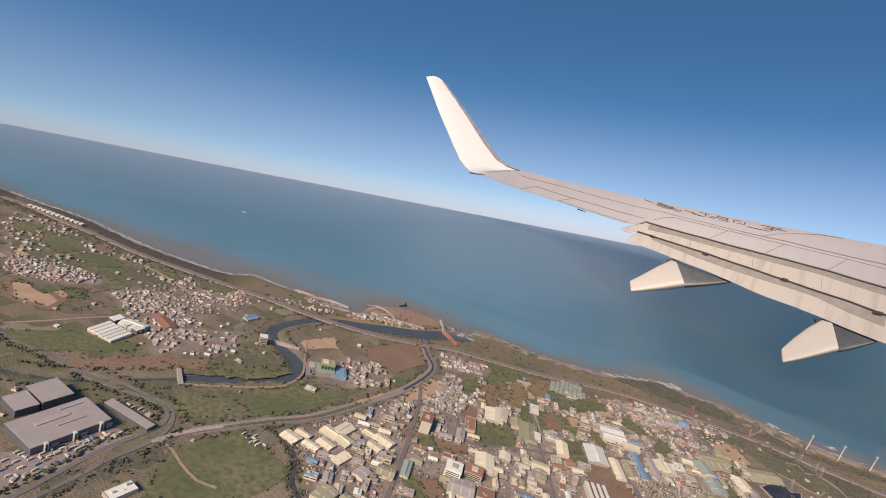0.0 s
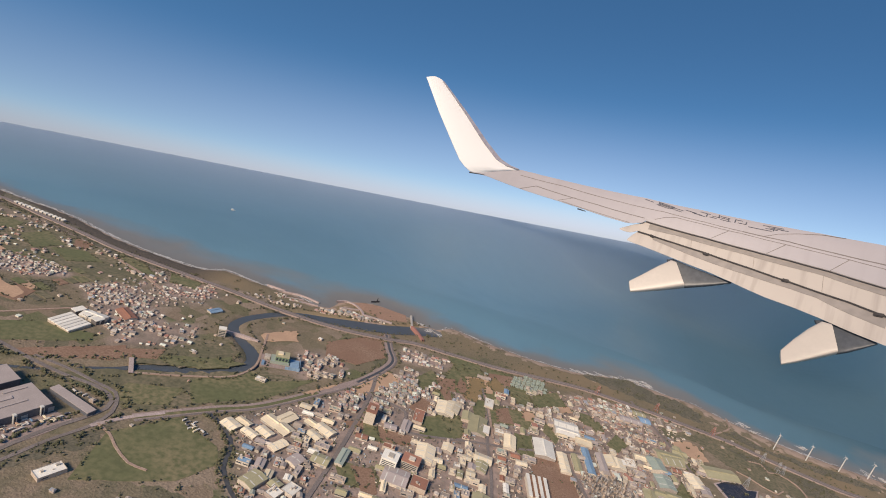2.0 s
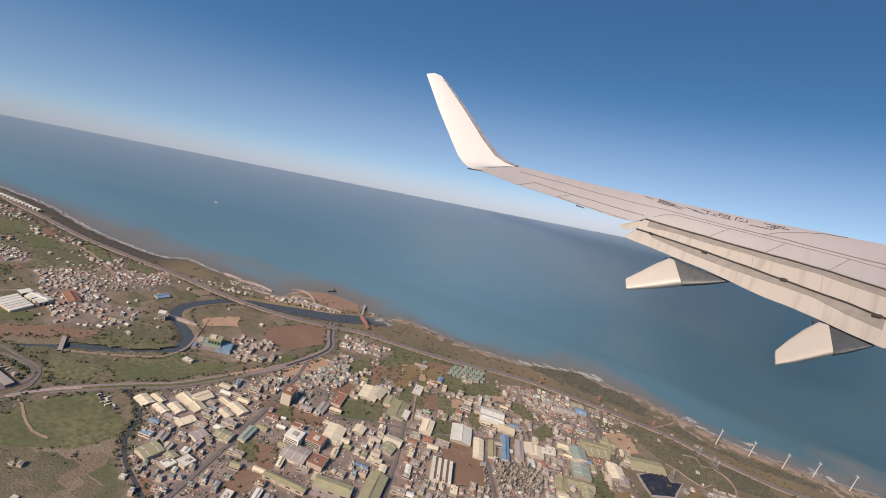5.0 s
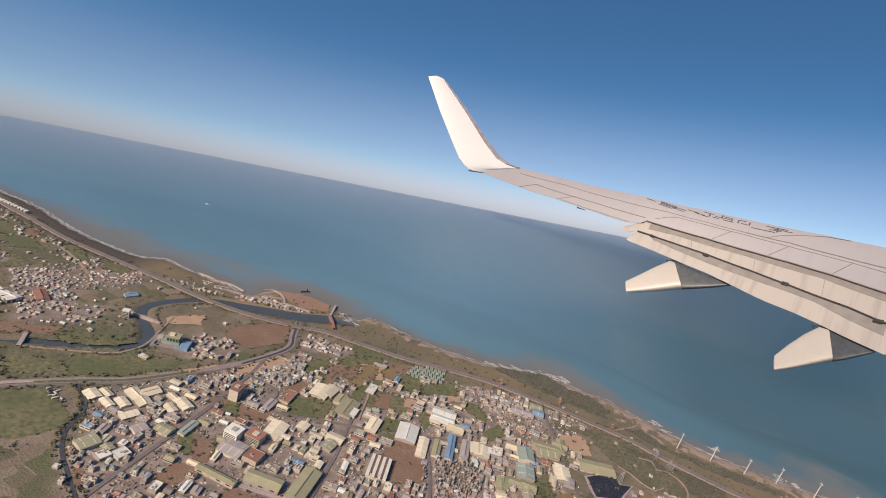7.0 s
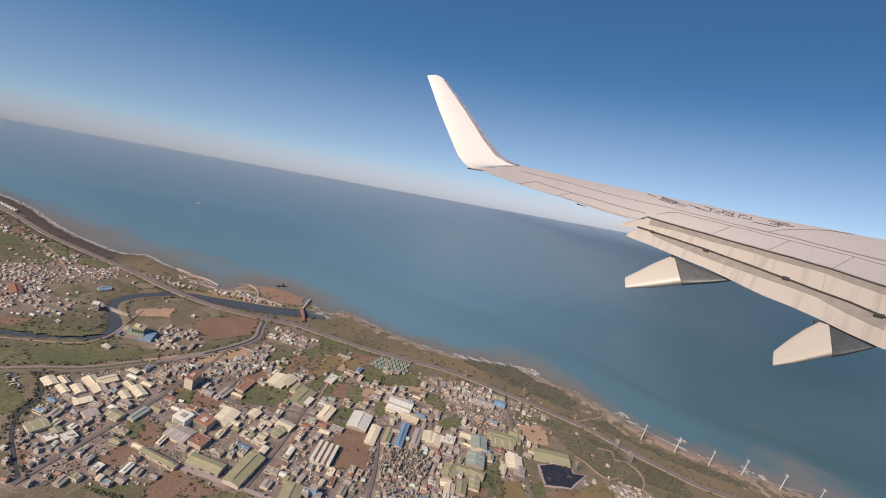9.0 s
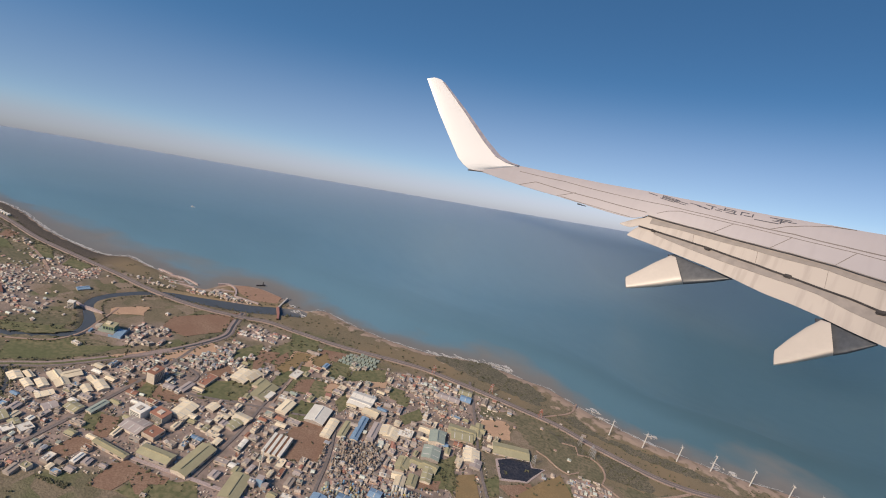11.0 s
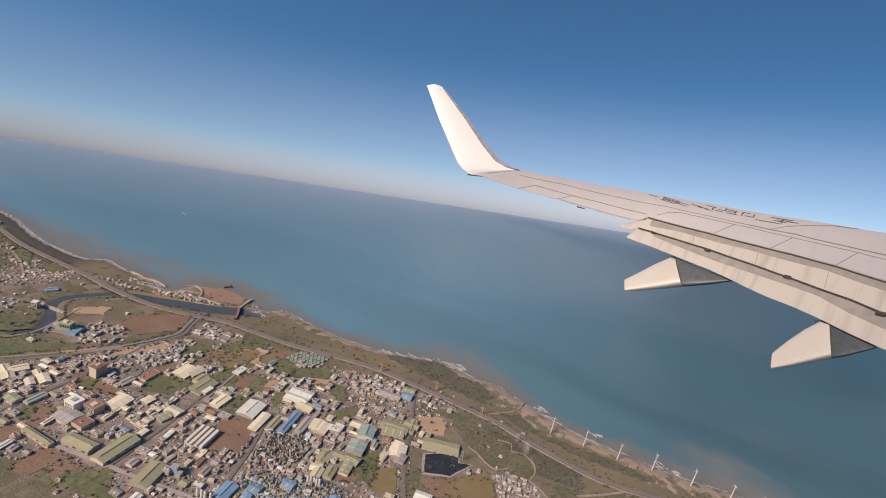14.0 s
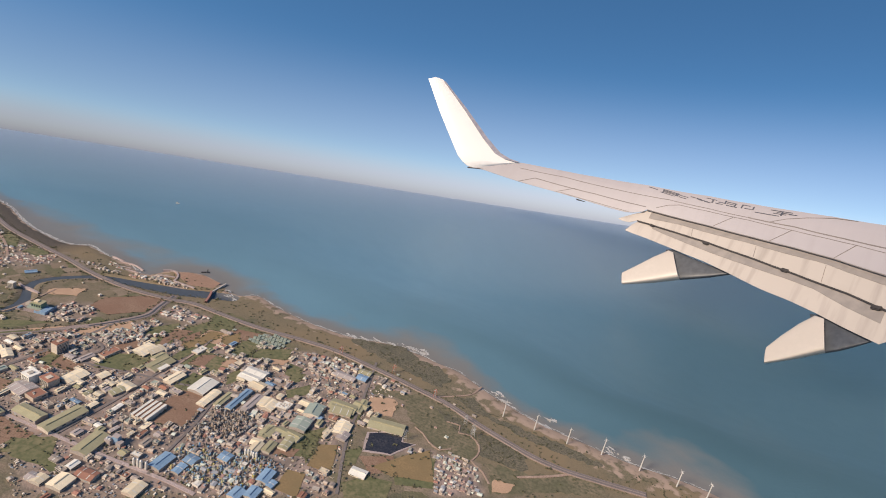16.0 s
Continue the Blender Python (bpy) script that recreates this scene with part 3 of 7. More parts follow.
FIELDS["soil"].append([(33, 282), (34, 304), (50, 306), (45, 279)])
FIELDS["soil"].append([(67, 489), (84, 496), (87, 473), (72, 471)])
FIELDS["soil"].append([(86, 483), (89, 503), (101, 485), (98, 464)])
FIELDS["soil"].append([(53, 424), (59, 445), (72, 439), (65, 418)])
FIELDS["soil"].append([(29, 332), (43, 335), (52, 314), (44, 306)])
FIELDS["soil"].append([(35, 385), (51, 385), (59, 372), (41, 368)])
FIELDS["soil"].append([(74, 288), (78, 303), (101, 302), (103, 300), (78, 285)])
FIELDS["soil"].append([(-12, 267), (-9, 274), (1, 261), (-2, 254)])
FIELDS["soil"].append([(-163, 374), (-137, 394), (-134, 377), (-155, 368)])
FIELDS["soil"].append([(73, 468), (78, 482), (85, 458), (84, 444)])
FIELDS["soil"].append([(112, 530), (137, 539), (141, 520), (118, 510)])
FIELDS["soil"].append([(123, 465), (134, 475), (140, 450), (125, 446)])
FIELDS["soil"].append([(90, 292), (108, 301), (108, 282), (106, 281)])
FIELDS["soil"].append([(74, 296), (96, 301), (92, 276), (76, 272)])
FIELDS["soil"].append([(32, 287), (37, 299), (46, 300), (42, 281)])
FIELDS["soil"].append([(12, 378), (24, 385), (27, 373), (16, 371)])
FIELDS["soil"].append([(48, 370), (48, 384), (62, 386), (63, 374)])
FIELDS["soil"].append([(147, 466), (149, 480), (157, 481), (157, 466)])
FIELDS["soil"].append([(263, 398), (282, 408), (283, 397), (268, 390)])
FIELDS["soil"].append([(-324, 548), (-303, 546), (-299, 527), (-314, 528)])
FIELDS["tan"].append([(291, 511), (313, 524), (319, 502), (299, 495)])
FIELDS["tan"].append([(432, 474), (450, 479), (448, 466), (437, 458)])
FIELDS["tan"].append([(92, 509), (115, 516), (120, 491), (97, 480)])
FIELDS["tan"].append([(302, 504), (316, 522), (323, 497), (305, 488)])
FIELDS["tan"].append([(-28, 394), (-4, 430), (-7, 422), (-20, 398)])
FIELDS["tan"].append([(-91, 467), (-66, 493), (-59, 473), (-82, 455)])
FIELDS["tan"].append([(5, 430), (26, 472), (39, 458), (12, 414)])
FIELDS["tan"].append([(147, 476), (157, 481), (162, 467), (151, 462)])
FIELDS["tan"].append([(175, 502), (193, 514), (196, 504), (181, 496)])
FIELDS["tan"].append([(-310, 419), (-308, 426), (-267, 411), (-265, 397), (-292, 398)])
FIELDS["ochre"].append([(298, 396), (291, 423), (304, 432), (318, 400)])
FIELDS["ochre"].append([(292, 361), (288, 383), (303, 387), (311, 362)])
FIELDS["ochre"].append([(341, 426), (353, 448), (372, 475), (391, 440), (360, 426)])
FIELDS["ochre"].append([(113, 508), (121, 526), (133, 509), (125, 494)])
FIELDS["ochre"].append([(99, 505), (114, 504), (106, 466), (95, 468)])
FIELDS["ochre"].append([(96, 508), (111, 515), (112, 486), (101, 482)])
HALLS_CREAM = [
    (-54, 331, 9.2, 11.4, 65, 4),
    (-48, 338, 5.2, 10.7, 70, 4),
    (-32, 348, 9.8, 12.8, 67, 5),
    (-25, 356, 14.3, 9.2, 63, 5),
    (-40, 329, 6.1, 11.1, 68, 4),
    (-32, 335, 7.3, 11.3, 64, 4),
    (-22, 344, 10.2, 11.2, 62, 4),
    (-19, 326, 12.4, 6.8, 62, 4),
    (-8, 360, 5.9, 9.5, 68, 5),
    (3, 357, 8.6, 14.0, 65, 6),
    (-2, 348, 7.0, 10.6, 63, 4),
    (74, 368, 19.3, 13.6, 91, 7),
    (89, 384, 9.2, 8.2, 86, 6),
    (116, 385, 10.3, 13.3, 87, 5),
]
HALLS_CREAM2 = [
    (81, 437, 19.0, 15.2, 89, 6),
    (136, 419, 18.2, 9.7, 90, 6),
    (180, 415, 24.8, 8.2, 96, 5),
    (200, 457, 11.6, 14.5, 90, 6),
    (223, 440, 13.1, 13.9, 10, 6),
    (296, 451, 14.3, 17.4, 13, 5),
    (173, 281, 13.5, 12.2, 97, 7),
    (160, 275, 8.4, 8.2, 97, 6),
    (216, 304, 13.4, 10.8, 97, 6),
    (254, 387, 14.6, 8.0, 98, 6),
    (227, 439, 13.7, 12.8, 94, 6),
    (250, 461, 8.3, 10.2, 94, 6),
    (87, 443, 16.0, 11.4, 83, 5),
    (250, 393, 9.1, 8.1, 15, 5),
]
HALLS_WHITE = [
    (-5, 284, 8.4, 7.6, 69, 5),
    (3, 291, 9.4, 8.6, 72, 5),
    (52, 345, 10.2, 10.8, 86, 13),
    (186, 467, 21.8, 21.9, 94, 8),
    (164, 425, 22.6, 16.7, 95, 7),
    (117, 470, 13.8, 7.9, 89, 4),
    (236, 444, 13.1, 8.0, 10, 6),
    (239, 447, 10.5, 9.0, 94, 6),
    (293, 457, 10.4, 10.0, 92, 5),
    (336, 412, 9.5, 13.5, 96, 4),
    (-115, 246, 14.5, 7.5, 61, 5),
    (-203, 404, 11.1, 18.1, 89, 8),
    (-60, 394, 4.1, 7.9, 86, 4),
    (114, 425, 11.4, 10.3, 88, 5),
]
HALLS_GREY = [
    (59, 333, 16.1, 17.1, 87, 7),
    (213, 433, 23.7, 7.0, 95, 6),
    (254, 525, 9.3, 21.9, 93, 5),
    (-169, 276, 43.0, 24.8, 65, 11),
    (-191, 298, 17.0, 18.5, 64, 12),
    (-197, 283, 12.4, 15.0, 62, 10),
    (-145, 303, 5.7, 34.1, 73, 6),
    (154, 274, 7.2, 7.4, 95, 5),
    (-4, 317, 9.7, 8.5, 67, 6),
    (302, 443, 10.6, 9.2, 93, 5),
    (55, 394, 14.1, 6.3, 88, 6),
]
HALLS_GREEN = [
    (-20, 288, 13.2, 10.8, 67, 8),
    (-7, 291, 6.8, 7.0, 67, 5),
    (10, 325, 9.2, 11.5, 86, 7),
    (64, 304, 5.2, 29.2, 86, 8),
    (115, 375, 12.0, 9.3, 81, 5),
    (117, 325, 33.6, 12.6, 89, 9),
    (100, 436, 13.1, 9.2, 89, 6),
    (281, 475, 20.1, 17.5, 15, 6),
    (191, 421, 21.6, 6.2, 95, 5),
    (326, 479, 32.8, 15.6, 14, 5),
    (249, 410, 12.7, 11.1, 90, 5),
    (93, 315, 10.8, 24.9, 93, 10),
    (156, 318, 24.7, 13.8, 99, 8),
    (248, 407, 14.4, 7.6, 98, 5),
]
HALLS_GREEN2 = [
    (270, 408, 19.5, 8.2, 97, 6),
    (262, 394, 13.0, 7.6, 97, 6),
    (280, 479, 13.7, 25.3, 98, 6),
    (293, 490, 20.7, 6.6, 99, 6),
    (266, 545, 13.0, 8.5, -174, 4),
    (292, 491, 8.0, 14.0, 91, 6),
    (258, 416, 10.0, 10.2, 89, 5),
    (269, 417, 10.1, 13.5, 89, 6),
    (109, 428, 24.4, 14.9, 89, 5),
]
HALLS_TEAL = [
    (22, 335, 16.7, 5.5, 87, 6),
    (263, 456, 13.9, 15.7, 13, 10),
    (265, 433, 14.8, 16.4, 9, 9),
    (263, 462, 10.9, 11.9, 94, 8),
]
HALLS_BLUE = [
    (201, 429, 32.9, 6.3, 96, 6),
    (210, 334, 17.4, 10.4, 93, 7),
    (225, 336, 10.4, 6.5, 94, 5),
    (225, 348, 9.4, 9.6, 90, 5),
    (243, 365, 9.0, 9.3, 91, 6),
    (275, 340, 10.5, 9.3, 92, 7),
    (281, 366, 14.2, 9.3, 97, 7),
    (289, 362, 7.5, 5.6, 89, 5),
    (284, 347, 11.3, 9.0, 96, 7),
    (269, 533, 10.2, 10.7, 95, 6),
    (-140, 479, 11.9, 6.7, 60, 4),
]
HALLS_BRICK = [
    (66, 351, 10.0, 12.2, 85, 10),
    (75, 333, 11.6, 11.3, 86, 8),
    (28, 389, 12.0, 7.6, 90, 18),
    (180, 295, 9.6, 14.4, 99, 6),
    (62, 413, 17.5, 8.2, 90, 5),
    (-189, 424, 10.0, 18.3, 56, 5),
    (174, 348, 10.3, 3.9, 98, 3),
]
STRIPED = (157, 371, 23.5, 15.4, 96, 8)
STRIPED_LOW = (-210, 386, 18.2, 22.3, 74, 5)
CLUSTERS = []
CLUSTERS.append((6, 0.62, [(-356, 469), (-332, 477), (-275, 476), (-266, 459), (-290, 439), (-326, 430)]))
CLUSTERS.append((6, 0.6, [(-252, 450), (-227, 475), (-191, 467), (-176, 431), (-216, 430)]))
CLUSTERS.append((6, 0.5, [(-209, 512), (-166, 531), (-151, 509), (-187, 472)]))
CLUSTERS.append((8, 0.4, [(-191, 412), (-136, 450), (-122, 404), (-172, 377)]))
CLUSTERS.append((6, 0.6, [(-51, 451), (-32, 457), (-23, 439), (-32, 414), (-43, 424)]))
CLUSTERS.append((6, 0.75, [(29, 526), (75, 529), (70, 507), (32, 500)]))
CLUSTERS.append((6, 0.75, [(-7, 415), (24, 466), (73, 481), (68, 447), (28, 396), (1, 390)]))
CLUSTERS.append((7, 0.6, [(13, 429), (40, 487), (71, 491), (67, 456), (47, 412), (29, 409)]))
CLUSTERS.append((7, 0.6, [(-33, 278), (-23, 293), (14, 296), (40, 280), (17, 247), (5, 240)]))
CLUSTERS.append((8, 0.45, [(-17, 311), (11, 339), (16, 327), (12, 294), (-3, 292)]))
CLUSTERS.append((8, 0.45, [(2, 378), (30, 404), (59, 391), (53, 368), (22, 364)]))
CLUSTERS.append((8, 0.35, [(81, 388), (120, 435), (143, 431), (143, 380), (124, 360)]))
CLUSTERS.append((8, 0.12, [(99, 514), (150, 542), (165, 491), (114, 452)]))
CLUSTERS.append((7, 0.36, [(194, 535), (255, 557), (293, 537), (273, 503), (213, 481)]))
CLUSTERS.append((8, 0.34, [(130, 464), (213, 481), (264, 496), (272, 431), (220, 399), (181, 405)]))
CLUSTERS.append((7, 0.7, [(185, 400), (212, 432), (266, 396), (285, 348), (251, 324), (219, 337)]))
CLUSTERS.append((5, 0.85, [(379, 468), (390, 484), (415, 481), (430, 450), (397, 427)]))
CLUSTERS.append((6, 0.6, [(319, 448), (354, 466), (377, 475), (350, 454)]))
CLUSTERS.append((7, 0.5, [(271, 341), (307, 402), (334, 383)]))
CLUSTERS.append((7, 0.45, [(134, 296), (176, 316), (213, 318), (212, 296), (174, 269)]))
CLUSTERS.append((7, 0.5, [(148, 338), (176, 378), (215, 365), (224, 333), (191, 324)]))
CLUSTERS.append((6, 0.6, [(192, 536), (225, 551), (259, 552), (266, 531), (233, 502)]))
CLUSTERS.append((6, 0.55, [(267, 551), (320, 551), (321, 538), (280, 530)]))
CLUSTERS.append((7, 0.45, [(-177, 529), (-120, 549), (-76, 554), (-94, 534), (-157, 532)]))
CLUSTERS.append((6, 0.6, [(-76, 554), (-46, 576), (2, 564), (-28, 548)]))
CLUSTERS.append((8, 0.25, [(-447, 580), (-348, 564), (-180, 535), (-204, 503), (-296, 490), (-360, 474)]))
CLUSTERS.append((7, 0.5, [(52, 438), (66, 502), (93, 476), (98, 424), (66, 408)]))
CLUSTERS.append((7, 0.5, [(-237, 439), (-195, 465), (-151, 427), (-181, 391)]))
CLUSTERS.append((7, 0.5, [(-27, 335), (7, 361), (13, 319), (-38, 294)]))
CLUSTERS.append((7, 0.4, [(96, 507), (187, 530), (166, 458), (90, 407)]))
CLUSTERS.append((5, 0.32, [(-50, 459), (-34, 473), (-6, 457), (-7, 434), (-31, 418)]))
CLUSTERS.append((5, 0.95, [(-74, 560), (-57, 578), (-28, 574), (7, 572), (2, 557), (-30, 553), (-62, 536)]))
CLUSTERS.append((5, 0.8, [(-126, 573), (-104, 576), (-77, 567), (-83, 558), (-111, 555)]))
CLUSTERS.append((5, 0.28, [(-253, 458), (-230, 495), (-170, 510), (-141, 495), (-193, 443), (-227, 431)]))
CLUSTERS.append((5, 0.28, [(-341, 458), (-324, 479), (-274, 474), (-271, 451), (-298, 436), (-324, 436)]))
TURBINES = [(411, 568), (444, 567), (477, 566), (510, 572), (546, 571), (580, 570), (606, 569)]
PYLONS = [(384, 531), (395, 522), (226, 561), (288, 566), (342, 552), (397, 517), (347, 474)]
POND = [(318, 462), (341, 482), (347, 469), (357, 473), (346, 449), (326, 440)]
GREENWORKS = [(136, 533), (157, 554), (177, 532), (153, 514)]
SILOS = [(253, 376), (255, 377), (258, 377), (260, 377), (262, 378), (196, 321), (199, 322), (202, 322), (206, 323)]
BRIDGE = [(-120, 452), (-112, 450), (-101, 451), (-86, 450)]
DAM = [(-148, 368), (-137, 350)]
MOUTH_PIER = [(44, 556), (36, 571), (28, 583), (22, 615)]
HARBOUR_WALL = [(-57, 591), (-48, 599), (-36, 594), (-27, 583), (-24, 576), (7, 577)]
HARBOUR_ARM = [(-50, 576), (-31, 585)]
GROYNES = [[(-131, 580), (-111, 579)], [(-112, 575), (-92, 579), (-72, 574)], [(-103, 561), (-87, 569)], [(-97, 556), (-83, 562), (-70, 565)]]
BEACON = (-22, 627)
REEFS = [(344, 612), (404, 595), (455, 595), (394, 604), (452, 580), (518, 586), (532, 583), (278, 630), (294, 628), (227, 600), (36, 601), (48, 592), (62, 585), (373, 600), (213, 606), (226, 611), (242, 618), (256, 624), (269, 629), (280, 630), (292, 633)]
BLOCKS = [(-115, 441)] + [(-432 + 6.0 * k, 597 - 1.25 * k) for k in range(12)]
SANDFLAT = [(-44, 596), (-34, 609), (-14, 615), (16, 612), (21, 593), (-5, 580)]
WORKS_AREA = [(-58, 351), (17, 445), (99, 514), (198, 540), (304, 544), (318, 494), (287, 425), (267, 396), (56, 271), (8, 242), (-27, 275), (-54, 325)]
WORKS_AREA_EAST = [(13, 347), (183, 435), (282, 506), (317, 434), (326, 373), (161, 255)]
APRON = [(-180, 248), (-167, 255), (-147, 291), (-132, 290), (-145, 253), (-162, 226)]
MILL = [(168, 328), (167, 324), (178, 332), (159, 343), (155, 354), (160, 355), (244, 487)]
SHIP = (-296, 853)
# ---- land and sea ----
LAND_Z = 1.5


def dome(x, y):
    return -(x * BEND_X + y * BEND_Y - BEND_FROM) ** 2 / (2 * BEND_RADIUS)


def mesh_object(name, verts, faces, mat_list, parent=None, label="", smooth=False, index=None):
    me = bpy.data.meshes.new(name)
    me.from_pydata(verts, [], faces)
    for m in mat_list:
        me.materials.append(m)
    if index is not None:
        me.polygons.foreach_set("material_index", index)
    if smooth:
        me.polygons.foreach_set("use_smooth", [True] * len(me.polygons))
    me.update()
    ob = new(name, me)
    if parent:
        ob.parent = parent
    if label:
        tagged(ob, label)
    return ob


def part(name, bm, mat, parent, label=""):
    me = bpy.data.meshes.new(name)
    bm.to_mesh(me)
    bm.free()
    me.materials.append(mat)
    ob = new(name, me)
    ob.parent = parent
    if label:
        tagged(ob, label)
    return ob


def distance_to(line, px, py):
    """Distance of grid points to a polyline, and the side of its nearest stretch (plus: on its right)."""
    best = np.full(px.shape, 1e9)
    side = np.zeros(px.shape)
    for (ax, ay), (bx, by) in zip(line, line[1:]):
        ex, ey = bx - ax, by - ay
        k = np.clip(((px - ax) * ex + (py - ay) * ey) / (ex * ex + ey * ey), 0, 1)
        dx, dy = px - ax - k * ex, py - ay - k * ey
        d = np.hypot(dx, dy)
        near = d < best
        best = np.where(near, d, best)
        side = np.where(near, np.sign(ey * (px - ax) - ex * (py - ay)), side)
    return best, side


def inside(poly, px, py):
    hit = np.zeros(np.shape(px), bool)
    for (ax, ay), (bx, by) in zip(poly, poly[1:] + poly[:1]):
        cross = (ay > py) != (by > py)
        with np.errstate(divide="ignore", invalid="ignore"):
            hit ^= cross & (px < (bx - ax) * (py - ay) / (by - ay + 1e-12) + ax)
    return hit


def smooth_line(line, step=6.0):
    """A Catmull-Rom curve through the points, with a point about every step metres."""
    pts = [Vector(p) for p in line]
    pts = [pts[0] * 2 - pts[1]] + pts + [pts[-1] * 2 - pts[-2]]
    made = []
    for a, b, c, d in zip(pts, pts[1:], pts[2:], pts[3:]):
        n = max(1, int((c - b).length / step))
        for k in range(n):
            t = k / n
            made.append(tuple(0.5 * ((2 * b) + (c - a) * t + (2 * a - 5 * b + 4 * c - d) * t * t + (3 * b - a - 3 * c + d) * t ** 3)))
    made.append(tuple(pts[-2]))
    return made


SHORE = [(-3200, 1370), (-1500, 970), (-900, 780)] + smooth_line(COAST, 9) + [(680, 572), (1000, 640), (1800, 820), (3400, 1200)]
RIVER_LINE = smooth_line(RIVER, 7)


def axis(low, fine_low, fine_high, high, fine, coarse):
    left = np.arange(low, fine_low, coarse)
    return np.concatenate([left, np.arange(fine_low, fine_high, fine), np.arange(fine_high, high + 1, coarse)])


def shore_distance(px, py):
    d, side = distance_to(SHORE, px, py)
    return d * side


def grid_mesh(name, xs, ys, z, attributes, mat):
    nx, ny = len(xs), len(ys)
    gx, gy = np.meshgrid(xs, ys)
    co = np.stack([gx, gy, z], -1).reshape(-1, 3)
    k = np.arange(nx * ny).reshape(ny, nx)
    quads = np.stack([k[:-1, :-1], k[:-1, 1:], k[1:, 1:], k[1:, :-1]], -1).reshape(-1, 4)
    me = bpy.data.meshes.new(name)
    me.vertices.add(len(co))
    me.vertices.foreach_set("co", co.astype(np.float32).ravel())
    me.loops.add(quads.size)
    me.loops.foreach_set("vertex_index", quads.astype(np.int32).ravel())
    me.polygons.add(len(quads))
    me.polygons.foreach_set("loop_start", np.arange(0, quads.size, 4, dtype=np.int32))
    me.update(calc_edges=True)
    me.polygons.foreach_set("use_smooth", [True] * len(quads))
    for label, values in attributes.items():
        at = me.attributes.new(label, "FLOAT", "POINT")
        at.data.foreach_set("value", values.astype(np.float32).ravel())
    me.materials.append(mat)
    return new(name, me)


def build_land():
    xs = axis(-2700, -560, 720, 3000, 4.0, 60.0)
    ys = axis(-900, 200, 760, 1500, 4.0, 50.0)
    gx, gy = np.meshgrid(xs, ys)
    sd = shore_distance(gx, gy)
    z = np.clip(sd * 0.16, -6, LAND_Z)
    river, _ = distance_to(RIVER_LINE, gx, gy)
    width = 1.6 + np.clip((gx + 165) / 16.0, 0, 2.9) + np.clip((gx + 95) / 14.0, 0, 5.5)
    z = np.minimum(z, np.clip((river - width) * 0.6, -2.5, LAND_Z))
    town = np.zeros(gx.shape)
    for size, density, poly in CLUSTERS:
        d, _ = distance_to(poly + poly[:1], gx, gy)
        d = np.where(inside(poly, gx, gy), d, -d)
        town = np.maximum(town, np.clip(d / 10 + 0.5, 0, 1) * min(1, density * 1.5))
    for poly in (WORKS_AREA, WORKS_AREA_EAST):
        d, _ = distance_to(poly + poly[:1], gx, gy)
        town = np.maximum(town, np.clip(np.where(inside(poly, gx, gy), d, -d) / 12, 0, 1) * 0.72)
    z = dome(gx, gy) + z + np.minimum(0, sd + 22) * 1.2
    ground = grid_mesh("ground", xs, ys, z, {"shore": sd * np.interp(gx, [-160, -60, 250, 340], [1.15, 0.85, 0.7, 0.42]), "strand": sd * np.interp(gx, [-190, -120, -60, 250, 340], [3.4, 1.2, 0.85, 0.7, 0.42]), "town": town}, GROUND)
    tagged(ground, "flat coastal farmland with brown and olive plots", "ground", kind="structure")

    xs = axis(-4200, -600, 1500, 4200, 14.0, 60.0)
    ys = axis(-900, 330, 1900, 4600, 14.0, 60.0)
    gx, gy = np.meshgrid(xs, ys)
    # a hollow in the open sea, shaped so the camera sees the whole wing
    sd = shore_distance(gx, gy)
    along, across = (gx - 461) * 0.868 - (gy - 1463) * 0.497, (gx - 461) * 0.497 + (gy - 1463) * 0.868
    ease = lambda v: np.clip(v, 0, 1) ** 2 * (3 - 2 * np.clip(v, 0, 1))
    # a slope that begins and ends softly and is even between
    slide = lambda v: (np.where(v < 0.3, v * v / 0.6, v - 0.15) - np.where(v > 0.6, (v - 0.6) ** 2 / 0.8, 0)) / 0.65
    deep = 100 * ease((along + 330) / 300) + 55 * ease(along / 350) - 155 * ease((along - 900) / 500)
    hollow = deep * slide(np.clip((-sd - 15) / 545, 0, 1)) * ease((300 + 0.5 * np.clip(along, 0, 300) - across) / 240)
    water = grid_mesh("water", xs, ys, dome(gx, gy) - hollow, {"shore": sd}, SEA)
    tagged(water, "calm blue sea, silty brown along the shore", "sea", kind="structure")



def ribbon(name, line, width, mat, height=0.35, label="", category="road", thick=0.5, step=6.0, kind="structure", offset=0.0, edge=None):
    """A flat strip with sides along a curve, draped over the land."""
    pts = [Vector(p) for p in smooth_line(line, step)]
    verts, faces = [], []
    rnd = random.Random(len(pts))
    for k, p in enumerate(pts):
        a, b = pts[max(0, k - 1)], pts[min(len(pts) - 1, k + 1)]
        n = Vector((-(b - a).y, (b - a).x)).normalized()
        for s, dz in ((1, -thick), (1, 0), (-1, 0), (-1, -thick)):
            w = width / 2 * (1 if edge is None else rnd.uniform(1 - edge, 1 + edge))
            q = p + n * (offset + s * w)
            verts.append((q.x, q.y, dome(q.x, q.y) + LAND_Z + height + dz))
    for k in range(len(pts) - 1):
        i = 4 * k
        for j in range(3):
            faces.append((i + j, i + j + 4, i + j + 5, i + j + 1))
    return tagged(mesh_object(name, verts, faces, [mat]), label, category, kind=kind)


